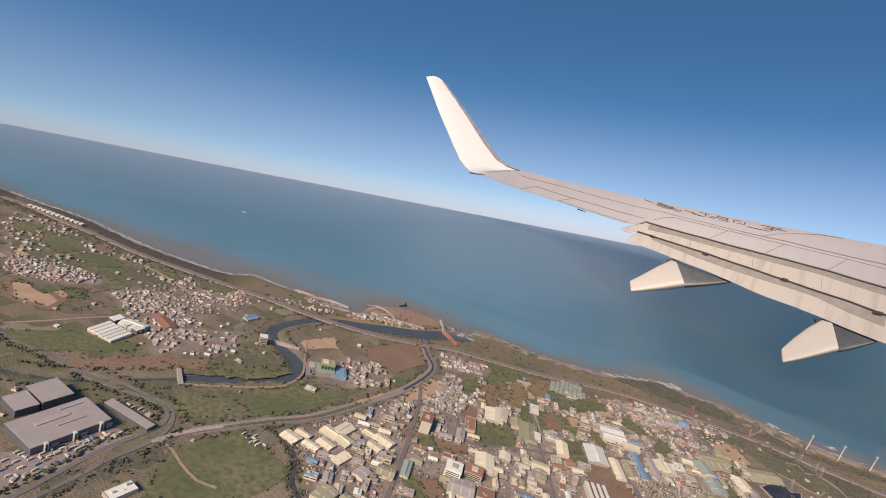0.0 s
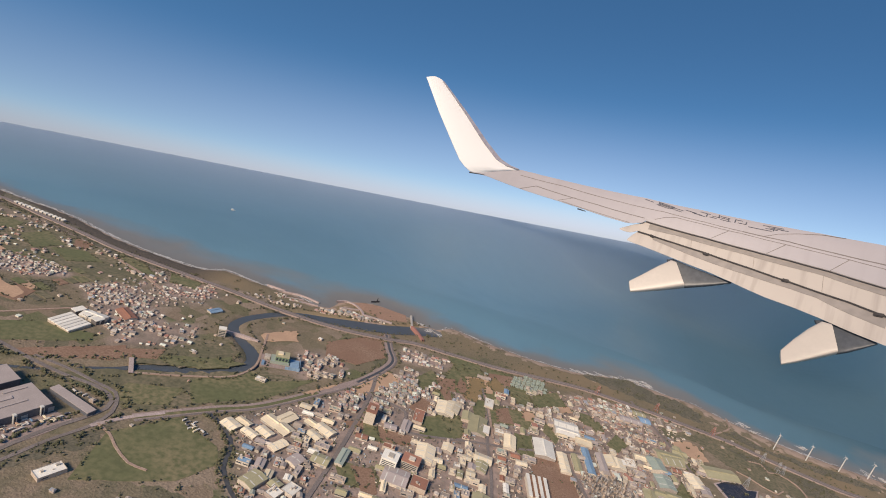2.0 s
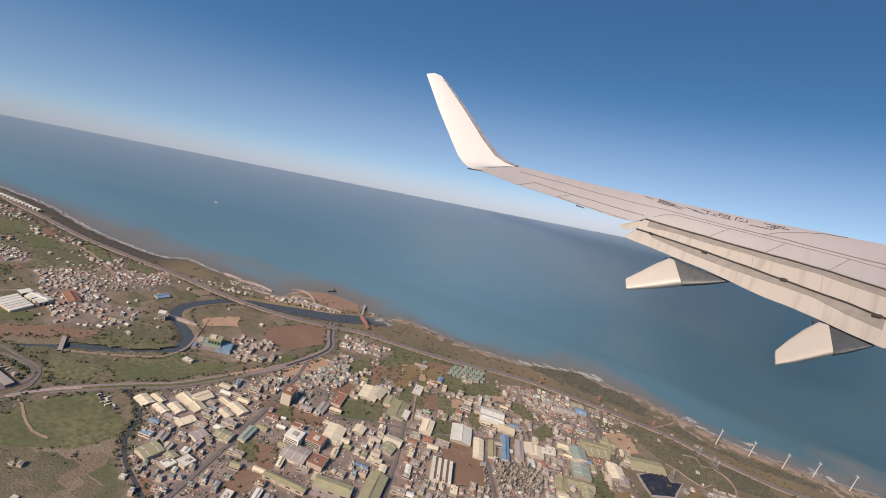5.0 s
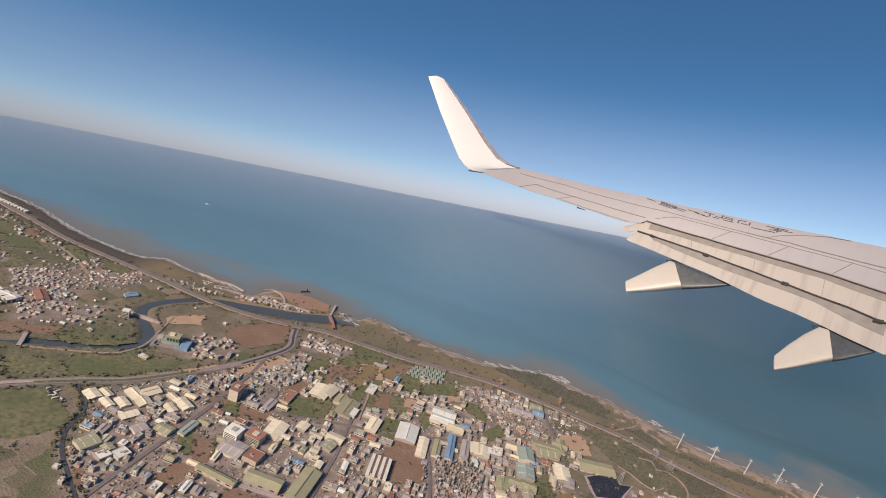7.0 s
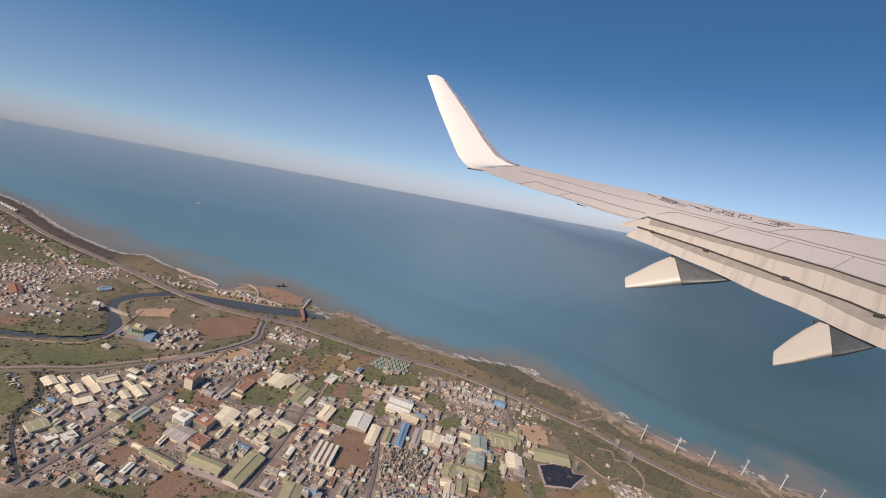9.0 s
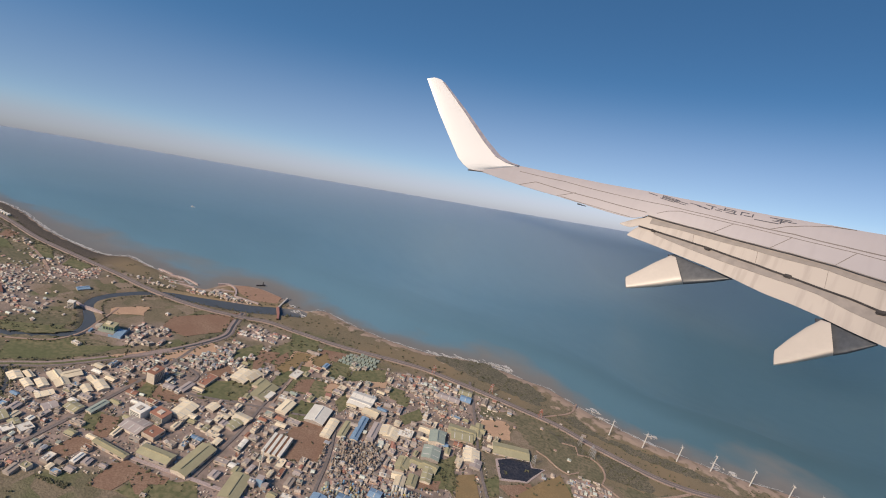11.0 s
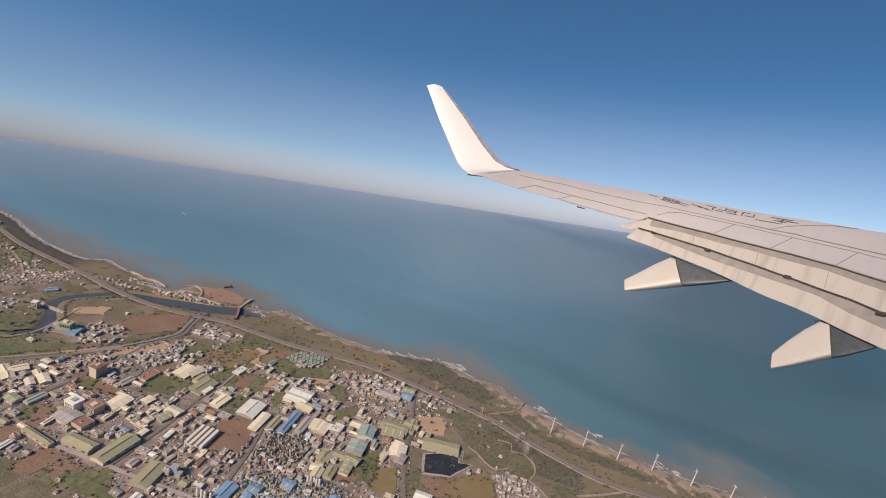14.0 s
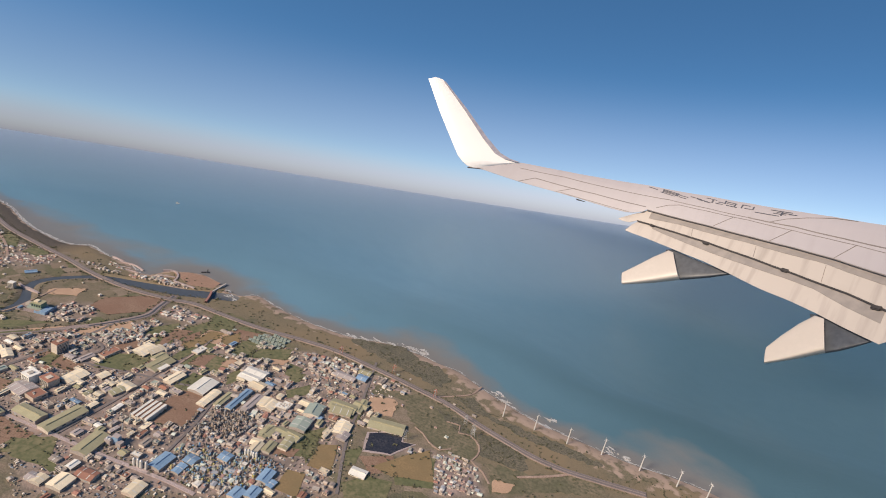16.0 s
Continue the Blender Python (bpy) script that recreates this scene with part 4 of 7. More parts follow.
def plot(name, poly, mat, height, label, category, rough=0.5):
    """A field: a low slab with a slightly uneven edge, cut into a fan of strips."""
    pts = []
    for a, b in zip(poly, poly[1:] + poly[:1]):
        n = max(2, int(math.dist(a, b) / (7 if rough < 1 else 4)))
        for k in range(n):
            t = k / n
            pts.append((a[0] + (b[0] - a[0]) * t + random.uniform(-rough, rough), a[1] + (b[1] - a[1]) * t + random.uniform(-rough, rough)))
    bm = bmesh.new()
    top = [bm.verts.new((x, y, dome(x, y) + LAND_Z + height)) for x, y in pts]
    low = [bm.verts.new((x, y, dome(x, y) + LAND_Z - 0.4)) for x, y in pts]
    face = bm.faces.new(top)
    for k in range(len(top)):
        j = (k + 1) % len(top)
        bm.faces.new((low[k], low[j], top[j], top[k]))
    bmesh.ops.recalc_face_normals(bm, faces=bm.faces)
    bmesh.ops.triangulate(bm, faces=[face])
    me = bpy.data.meshes.new(name)
    bm.to_mesh(me)
    bm.free()
    me.materials.append(mat)
    return tagged(new(name, me), label, category, kind="structure")


build_land()
for k, (line, width, mat, label) in enumerate([
        (COAST_ROAD, 6.4, BANK, "weathered concrete coast expressway on a low bank"),
        (RAIL_ROAD, 2.8, ASPHALT, "grey curving dual road"), (RAIL_ROAD_OUT, 2.4, ASPHALT, "grey outer carriageway of a curving road"),
        (LINK_ROAD, 3.0, CONCRETE, "pale link road"), (VILLAGE_ROAD, 2.0, TRACK_SOIL, "pale country lane between fields"),
        (FIELD_TRACK, 1.6, TRACK_SOIL, "winding dirt track in a meadow"), (MAIN_STREET, 3.0, ASPHALT, "grey main street of the town"),
        (CROSS_STREET, 2.3, ASPHALT, "grey street between factories"), (EAST_STREET, 2.5, ASPHALT, "grey street at the edge of town"),
        (MILL_STREET, 3.0, CONCRETE, "pale street along factories"), (MIDDLE_STREET, 2.4, ASPHALT, "grey street past the brown lot"),
        (DIKE_ROAD, 1.8, TRACK_SOIL, "dirt loop road on the dike"), (FAR_LANE, 3.0, TRACK_SOIL, "pale lane through far plots"),
        (LONG_LANE, 2.4, ASPHALT, "narrow grey lane through the works"), (WIND_PATH, 1.5, TRACK_SOIL, "pale winding path through scrub"),
        (RIVER_ROAD, 1.8, TRACK_SOIL, "pale lane along the river bank"), (MEADOW_PATH, 1.2, TRACK_SOIL, "pale footpath in a meadow"), (VILLAGE_LANE, 2.6, TRACK_SOIL, "pale lane beside the coast road"), (FIELD_LANE, 1.8, TRACK_SOIL, "pale lane between small fields")]):
    ribbon(f"road_{k + 1}", line, width, mat, 0.35 + 0.02 * k + (0.9 if k == 0 else 0), label, thick=1.8 if k == 0 else 0.5)
    if k == 0:
        for off in (-1.7, 1.7):
            ribbon("road_lane", line, 2.3, ASPHALT, 1.31, "worn grey lane of the coast expressway", "road", 0.05, offset=off)
ribbon("canal_bank", CANAL, 8.4, BANK, 0.25, "pale concrete embankment of a canal", "embankment")
ribbon("canal_road", CANAL, 1.6, ASPHALT, 0.36, "narrow grey embankment road", "road", 0.1, offset=3.2)
ribbon("canal", CANAL[:5], 2.4, CANAL_WATER, 0.33, "dark water in a straight canal", "canal", 0.05)
ribbon("canal_verge", CANAL[5:], 3.0, CROPS["green"], 0.33, "grass strip between embankment roads", "verge", 0.05)
ribbon("stream", STREAM, 2.6, CANAL_WATER, 0.3, "dark winding ditch beside the works", "stream", 0.05)
names = {"green": ("green meadow with worn patches", "meadow"), "soil": ("bare brown ploughed field", "field"), "tan": ("bare tan building lot", "lot"), "ochre": ("ochre field of ripe crop", "field"), "olive": ("rough olive grassland", "grassland"), "dark": ("dense dark green scrub", "scrub")}
count = 0
for kind_of, polys in FIELDS.items():
    for poly in polys:
        plot("field", poly, CROPS[kind_of], 0.10 + 0.0022 * count, *names[kind_of], {"olive": 2.4, "dark": 2.4, "tan": 1.2}.get(kind_of, 0.5))
        count += 1
# narrow plots side by side on the western plain
strip_rnd = random.Random(97)
lanes = [smooth_line(line, 8) for line in (COAST_ROAD, FAR_LANE, VILLAGE_ROAD, RIVER)]
for i in range(15):
    for j in range(17):
        u, v = -115 + i * 17.5 + strip_rnd.uniform(-4, 4), -70 + j * 8.6 + strip_rnd.uniform(-1, 1)
        w, d = strip_rnd.uniform(9, 16) / 2, strip_rnd.uniform(4.6, 7.8) / 2
        x, y = -325 + u * 0.946 + v * 0.326, 505 - u * 0.326 + v * 0.946
        px, py = np.array([x]), np.array([y])
        if strip_rnd.random() < 0.35 or shore_distance(px, py)[0] < 75 or any(distance_to(line, px, py)[0][0] < 12 for line in lanes) or any(inside(poly, px, py)[0] for _, _, poly in CLUSTERS):
            continue
        corners = [(x + a * w * 0.946 + b * d * 0.326, y - a * w * 0.326 + b * d * 0.946) for a, b in ((-1, -1), (1, -1), (1, 1), (-1, 1))]
        kind_of = strip_rnd.choice(("green", "olive", "soil", "dark", "olive", "green", "dark", "tan"))
        plot("field", corners, CROPS[kind_of], 0.10 + 0.0022 * count, *names[kind_of], 0.4)
        count += 1
middle = np.mean(POND, axis=0)
plot("pond_bank", [tuple(middle + (np.array(p) - middle) * 1.12) for p in POND], CONCRETE, 0.36, "pale bank round the reservoir", "bank")
plot("pond", POND, POND_WATER, 0.40, "black lined reservoir pond with sharp corners", "pond")
plot("apron", APRON, BANK, 0.2, "brown paved apron in front of the assembly hall", "apron")
plot("sand_flat", SANDFLAT, SAND, 0.12, "brown sand flat beside the river mouth", "sand")

# ---- buildings ----
def stand(x, y, angle=0.0, z=0.0):
    return pose(x, y, dome(x, y) + LAND_Z + z, 0, 0, angle)


def box(bm, x0, x1, y0, y1, z0, z1):
    v = [bm.verts.new(p) for p in ((x0, y0, z0), (x1, y0, z0), (x1, y1, z0), (x0, y1, z0), (x0, y0, z1), (x1, y0, z1), (x1, y1, z1), (x0, y1, z1))]
    for f in ((3, 2, 1, 0), (4, 5, 6, 7), (0, 1, 5, 4), (1, 2, 6, 5), (2, 3, 7, 6), (3, 0, 4, 7)):
        bm.faces.new([v[k] for k in f])


def gable(bm, w, d, low, rise, over=0.3, thick=0.25):
    """A ridged sheet roof along x, with eaves."""
    a, b = w / 2 + over, d / 2 + over
    prof = [(-b, low - 0.1), (0, low + rise), (b, low - 0.1), (b, low - 0.1 + thick), (0, low + rise + thick), (-b, low - 0.1 + thick)]
    rows = [[bm.verts.new((x, y, z)) for y, z in prof] for x in (-a, a)]
    n = len(prof)
    for k in range(n):
        j = (k + 1) % n
        bm.faces.new((rows[0][k], rows[0][j], rows[1][j], rows[1][k]))
    bm.faces.new(rows[0][::-1])
    bm.faces.new(rows[1])


def gable_wall(bm, w, d, low, rise):
    prof = [(-d / 2, -0.6), (-d / 2, low), (0, low + rise), (d / 2, low), (d / 2, -0.6)]
    rows = [[bm.verts.new((x, y, z)) for y, z in prof] for x in (-w / 2, w / 2)]
    n = len(prof)
    for k in range(n):
        j = (k + 1) % n
        bm.faces.new((rows[0][k], rows[0][j], rows[1][j], rows[1][k]))
    bm.faces.new(rows[0][::-1])
    bm.faces.new(rows[1])


HALL_WORDS = {"cream": "cream sheet-metal", "white": "white sheet-metal", "grey": "weathered grey sheet-metal", "green": "faded pale green sheet-metal",
              "teal": "teal painted metal", "blue": "bright blue sheet-metal", "brick": "red-brown", "concrete": "brown-grey concrete"}


def hall(x, y, w, d, angle, h, tone, rnd, flat=False):
    """A works hall: walls, one or more ridged roof bays, skylight strips, doors and windows."""
    words = HALL_WORDS[tone]
    h = h * 0.55 + 0.3
    low = h * 0.62
    if w < d:
        w, d, angle = d, w, angle + 90
    tall = h > 5.3 and max(w, d) < 15
    shape = "tall" if tall else "long" if w > 1.8 * d else "broad"
    thing = tagged(new("office_block" if tall else "works_hall"), f"{shape} works hall with {words} roof among yards", "building", "works halls")
    if tall:
        tagged(thing, f"tall block with flat {words} roof among yards", "building", "office blocks")
    thing.matrix_basis = stand(x, y, angle)
    bm = bmesh.new()
    if tall:
        box(bm, -w / 2, w / 2, -d / 2, d / 2, -0.6, h)
        part("wall", bm, WALLS if tone != "white" else ROOFS["white"], thing)
        bm = bmesh.new()
        box(bm, -w / 2 - 0.2, w / 2 + 0.2, -d / 2 - 0.2, d / 2 + 0.2, h, h + 0.5)
        part("roof", bm, ROOFS[tone], thing)
        bm = bmesh.new()
        box(bm, -w * 0.2, w * 0.15, -d * 0.2, d * 0.25, h + 0.5, h + 1.2)
        part("stair_hut", bm, WALLS, thing)
        for k in range(max(2, int(h / 1.3))):
            z = 0.5 + k * 1.3
            for side in (-1, 1):
                bm = bmesh.new()
                yy = side * d / 2
                box(bm, -w * 0.42, w * 0.42, min(yy, yy + side * 0.08), max(yy, yy + side * 0.08), z, z + 0.6)
                part("window_band", bm, DARK_GLASS, thing, "dark band of windows")
        return thing
    if flat:
        low = h * 0.75
        tagged(thing, f"{shape} flat-roofed works building with {words} roof", "building", "works halls")
        box(bm, -w / 2, w / 2, -d / 2, d / 2, -0.6, low)
        part("wall", bm, WALLS, thing)
        bm = bmesh.new()
        box(bm, -w / 2 + 0.2, w / 2 - 0.2, -d / 2 + 0.2, d / 2 - 0.2, low, low + 0.08)
        roof = part("roof", bm, ROOFS[tone], thing)
        for x0, x1, y0, y1 in ((-w / 2, w / 2, -d / 2, -d / 2 + 0.2), (-w / 2, w / 2, d / 2 - 0.2, d / 2), (-w / 2, -w / 2 + 0.2, -d / 2 + 0.2, d / 2 - 0.2), (w / 2 - 0.2, w / 2, -d / 2 + 0.2, d / 2 - 0.2)):
            bm = bmesh.new()
            box(bm, x0, x1, y0, y1, low, low + 0.4)
            part("parapet", bm, WALLS, thing)
        for _ in range(rnd.randint(2, 4)):
            bm = bmesh.new()
            sx, sy, a, b = rnd.uniform(-0.36, 0.36) * w, rnd.uniform(-0.3, 0.3) * d, rnd.uniform(0.3, 1.2), rnd.uniform(0.3, 0.7)
            box(bm, sx - a, sx + a, sy - b, sy + b, low + 0.08, low + rnd.uniform(0.4, 1.1))
            part("roof_unit", bm, WALLS, roof)
    bays = 0 if flat else max(1, round(d / 12)) if d > 15 else 1
    depth = d / max(1, bays)
    rise = min(1.3, depth * 0.1)
    for k in range(bays):
        cy = -d / 2 + depth * (k + 0.5)
        bm = bmesh.new()
        gable_wall(bm, w, depth - 0.05, low, rise)
        bmesh.ops.translate(bm, verts=bm.verts, vec=(0, cy, 0))
        part("wall", bm, WALLS, thing)
        bm = bmesh.new()
        gable(bm, w, depth, low, rise, 0.25 if bays == 1 else 0.0)
        bmesh.ops.translate(bm, verts=bm.verts, vec=(0, cy, 0))
        roof = part("roof", bm, ROOFS[tone], thing)
        strips = int(w / 5.5)
        if rnd.random() < 0.4:
            for j in range(strips):
                sx = -w / 2 + w * (j + 0.5) / strips
                for side in (-1, 1):
                    bm = bmesh.new()
                    y0, y1 = cy + side * depth * 0.08, cy + side * depth * 0.46
                    za, zb = low + rise * 0.84 + 0.27, low + rise * 0.08 + 0.27
                    v = [bm.verts.new(p) for p in ((sx - 0.35, y0, za), (sx + 0.35, y0, za), (sx + 0.35, y1, zb), (sx - 0.35, y1, zb))]
                    v += [bm.verts.new((p.co.x, p.co.y, p.co.z + 0.06)) for p in v]
                    for f in ((3, 2, 1, 0), (4, 5, 6, 7), (0, 1, 5, 4), (1, 2, 6, 5), (2, 3, 7, 6), (3, 0, 4, 7)):
                        bm.faces.new([v[q] for q in f])
                    bmesh.ops.recalc_face_normals(bm, faces=bm.faces)
                    part("skylight", bm, SKYLIGHT, roof)
        else:
            bm = bmesh.new()
            box(bm, -w * 0.42, w * 0.42, cy - 0.4, cy + 0.4, low + rise, low + rise + 0.7)
            part("ridge_vent", bm, ROOFS[tone], roof)
    for j in range(max(2, int(w / 7))):
        sx = -w / 2 + w * (j + 0.5) / max(2, int(w / 7))
        for side in (-1, 1):
            bm = bmesh.new()
            yy = side * (d / 2 - 0.02)
            if rnd.random() < 0.4:
                box(bm, sx - 1.1, sx + 1.1, min(yy, yy + side * 0.1), max(yy, yy + side * 0.1), -0.3, low * 0.7)
                part("loading_door", bm, STEEL, thing, "grey steel loading door")
            else:
                box(bm, sx - 1.6, sx + 1.6, min(yy, yy + side * 0.08), max(yy, yy + side * 0.08), low * 0.45, low * 0.75)
                part("window_band", bm, DARK_GLASS, thing, "dark band of windows")
    return thing


rnd = random.Random(4)
HALL_ROWS = [(row, tone) for table, tone in ((HALLS_CREAM, "cream"), (HALLS_CREAM2, "cream"), (HALLS_WHITE, "white"), (HALLS_GREY, "grey"), (HALLS_GREEN, "green"), (HALLS_GREEN2, "green"),
                                             (HALLS_TEAL, "teal"), (HALLS_BLUE, "blue"), (HALLS_BRICK, "brick")) for row in table]


def hangar(x, y, w, d, angle, h, rnd):
    """A large flat-roofed assembly hall: dark walls, parapet, raised roof monitors, lift towers, doors."""
    thing = tagged(new("assembly_hall"), "huge flat-roofed assembly hall, grey roof over dark walls", "building", "assembly halls")
    thing.matrix_basis = stand(x, y, angle)
    h *= 0.5
    bm = bmesh.new()
    box(bm, -w / 2, w / 2, -d / 2, d / 2, -0.6, h)
    part("wall", bm, HANGAR_WALL, thing, "dark blue-grey wall")
    bm = bmesh.new()
    box(bm, -w / 2 - 0.15, w / 2 + 0.15, -d / 2 - 0.15, d / 2 + 0.15, h, h + 0.35)
    roof = part("roof", bm, ROOFS["grey"], thing)
    if w > 20 and d > 9:
        for cx, cy, lw, ld in ((0.1, -0.12, 0.36, 0.05), (-0.05, 0.14, 0.42, 0.12), (0.25, 0.36, 0.3, 0.05)):
            bm = bmesh.new()
            box(bm, (cx - lw / 2) * w, (cx + lw / 2) * w, (cy - ld / 2) * d, (cy + ld / 2) * d, h + 0.35, h + 0.9)
            part("roof_monitor", bm, ROOFS["grey"], roof)
        for cx in (-0.33, 0.02, 0.36):
            bm = bmesh.new()
            box(bm, cx * w - 0.9, cx * w + 0.9, -d / 2 - 1.6, -d / 2 + 0.6, -0.6, h + 0.9)
            tower = part("lift_tower", bm, SKYLIGHT, thing, "pale blue-grey lift tower")
            bm = bmesh.new()
            box(bm, cx * w - 0.5, cx * w + 0.5, -d / 2 - 1.66, -d / 2 - 1.6, 0.3, h)
            part("glazing", bm, DARK_GLASS, tower)
            bm = bmesh.new()
            box(bm, (cx + 0.13) * w - 1.8, (cx + 0.13) * w + 1.8, -d / 2 - 0.06, -d / 2, -0.4, h * 0.6)
            part("hangar_door", bm, STEEL, thing, "grey steel sliding door")


for row, tone in HALL_ROWS:
    if tone == "grey" and row[0] < -120:
        hangar(*row, rnd)
    else:
        hall(*row, tone, rnd, tone in ("white", "brick") and row[3] < 12)


# lesser halls fill the yards between the large ones
def clear_of_halls(x, y, r, taken):
    return all(math.hypot(x - q[0], y - q[1]) > r + max(q[2], q[3]) * 0.82 for q in taken)


lesser = random.Random(77)
taken = [row for row, _ in HALL_ROWS] + [STRIPED, STRIPED_LOW]
taken = [(q[0], q[1], q[2] / 2, q[3] / 2) for q in taken] + [(*MILL[0], 8, 6)]
EXTRA = []
for area in (WORKS_AREA, WORKS_AREA_EAST):
    spots = np.array([(lesser.uniform(-60, 360), lesser.uniform(230, 580)) for _ in range(2600)])
    keep = inside(area, spots[:, 0], spots[:, 1]) & (shore_distance(spots[:, 0], spots[:, 1]) > 25)
    for polys in FIELDS.values():
        for poly in polys:
            keep &= ~inside(poly, spots[:, 0], spots[:, 1])
    for line, half in ((COAST_ROAD, 12), (MAIN_STREET, 7), (CROSS_STREET, 6), (EAST_STREET, 6.5), (MILL_STREET, 6), (MIDDLE_STREET, 6.5), (LONG_LANE, 5.5), (CANAL, 11), (STREAM, 7)):
        keep &= distance_to(smooth_line(line, 8), spots[:, 0], spots[:, 1])[0] > half
    keep &= ~inside(POND, spots[:, 0], spots[:, 1])
    for _, _, old_town in (CLUSTERS[6], CLUSTERS[7], CLUSTERS[8], CLUSTERS[15], CLUSTERS[13]):
        keep &= ~inside(old_town, spots[:, 0], spots[:, 1])
    for x, y in spots[keep]:
        w, d = lesser.uniform(4, 10.5), lesser.uniform(3, 6)
        if len(EXTRA) < 190 and clear_of_halls(x, y, max(w, d) * 0.45, taken):
            tone = lesser.choice(("cream", "cream", "white", "grey", "grey", "green", "green", "cream", "brick", "white", "grey", "grey", "green", "cream", "cream", "teal", "concrete", "blue", "brick", "concrete", "concrete", "concrete", "concrete"))
            EXTRA.append(((float(x), float(y), w, d, lesser.choice((0, 90)) + lesser.uniform(-2, 7), lesser.uniform(3.5, 6.5)), tone))
            taken.append((x, y, w / 2, d / 2))
for k, (row, tone) in enumerate(EXTRA):
    hall(*row, tone, rnd, k % 2 == 0)


def striped_hall(row, first, second, n, broad=1.0):
    x, y, w, d, angle, h = row
    h *= 0.55
    thing = tagged(new("striped_hall"), "works hall with brown and cream striped sheet roof", "building")
    thing.matrix_basis = stand(x, y, angle)
    bm = bmesh.new()
    box(bm, -w / 2, w / 2, -d / 2, d / 2, -0.6, h * 0.7)
    part("wall", bm, WALLS, thing)
    for k in range(n):
        whole = (n + 1) // 2 * broad + n // 2
        y0 = -d / 2 + d * ((k + 1) // 2 * broad + k // 2) / whole
        y1 = y0 + d * (1 if k % 2 else broad) / whole
        bm = bmesh.new()
        top = h * 0.7 + (0.5 if k % 2 else 0.9)
        box(bm, -w / 2 - 0.2, w / 2 + 0.2, y0, y1, h * 0.7, top)
        part("roof_strip", bm, first if k % 2 else second, thing)
    return thing


striped_hall(STRIPED, ROOFS["rust"], ROOFS["white"], 7, 1.3)
tagged(striped_hall(STRIPED_LOW, ROOFS["grey"], ROOFS["white"], 11, 5.0), "low broad hall with white roof and thin grey gutters")


# ---- town houses ----
def house(kind_of, rnd):
    """One house about a tenth of a hectare's corner wide: walls, flat or ridged roof, stair hut, tank, windows."""
    w, d, h = rnd.uniform(2.8, 4.6), rnd.uniform(2.6, 3.8), rnd.uniform(1.2, 2.6)
    thing = tagged(new("house"), "", "house", "town houses")
    bm = bmesh.new()
    if kind_of == "ridged":
        tagged(thing, "low rendered house with ridged sheet roof")
        gable_wall(bm, w, d, h * 0.8, 0.7)
        part("wall", bm, WALLS, thing)
        bm = bmesh.new()
        gable(bm, w, d, h * 0.8, 0.7, 0.2, 0.18)
        part("roof", bm, HOUSE_ROOF, thing)
        z_top = h * 0.8
    else:
        tagged(thing, "rendered flat-roofed house with roof hut and tank")
        box(bm, -w / 2, w / 2, -d / 2, d / 2, -0.6, h)
        part("wall", bm, WALLS, thing)
        bm = bmesh.new()
        box(bm, -w / 2 - 0.1, w / 2 + 0.1, -d / 2 - 0.1, d / 2 + 0.1, h, h + 0.25)
        part("roof", bm, HOUSE_ROOF, thing)
        bm = bmesh.new()
        sx = rnd.uniform(-0.15, 0.2) * w
        box(bm, sx - w * 0.24, sx + w * 0.24, -d * 0.4, d * 0.05, h + 0.25, h + 0.9)
        part("roof_hut", bm, HOUSE_ROOF, thing)
        bm = bmesh.new()
        bmesh.ops.create_cone(bm, cap_ends=True, segments=8, radius1=0.35, radius2=0.35, depth=0.8, matrix=pose(-sx, d * 0.25, h + 0.65))
        part("water_tank", bm, STEEL, thing, "steel roof tank")
        z_top = h
    for side in (-1, 1):
        for sx in (-0.25, 0.25):
            bm = bmesh.new()
            yy = side * d / 2
            box(bm, sx * w - 0.55, sx * w + 0.55, min(yy, yy + side * 0.06), max(yy, yy + side * 0.06), z_top * 0.5, z_top * 0.8)
            part("window", bm, DARK_GLASS, thing)
    return thing


BUSY = [(r[0], r[1], r[2] / 2 + 1.0, r[3] / 2 + 1.0, radians(r[4])) for r, _ in HALL_ROWS + EXTRA] + [(-57, 427, 17, 10, radians(17))] + [(r[0], r[1], r[2] / 2 + 1, r[3] / 2 + 1, radians(r[4])) for r in (STRIPED, STRIPED_LOW)]
STREETS = [(smooth_line(line, 8), half) for line, half in ((COAST_ROAD, 5.5), (RAIL_ROAD, 5), (RAIL_ROAD_OUT, 5), (MAIN_STREET, 4.2), (CROSS_STREET, 3.6), (EAST_STREET, 3.8), (MILL_STREET, 3.6),
                                                           (MIDDLE_STREET, 3.8), (LONG_LANE, 3.2), (CANAL, 7), (STREAM, 4), (VILLAGE_ROAD, 3), (RIVER, 12), (FIELD_LANE, 3), (WIND_PATH, 3))]


def free(px, py, fields=True):
    """Which of the points are clear of halls, streets, water and fields."""
    ok = shore_distance(px, py) > 12
    for cx, cy, hw, hd, ang in BUSY:
        dx, dy = px - cx, py - cy
        u, v = dx * math.cos(ang) + dy * math.sin(ang), -dx * math.sin(ang) + dy * math.cos(ang)
        ok &= ~((abs(u) < hw + 0.7) & (abs(v) < hd + 0.7))
    for line, half in STREETS:
        ok &= distance_to(line, px, py)[0] > half
    if fields:
        for kind_of, polys in FIELDS.items():
            for poly in polys if kind_of != "olive" else []:
                ok &= ~inside(poly, px, py)
        ok &= ~inside(POND, px, py)
    return ok


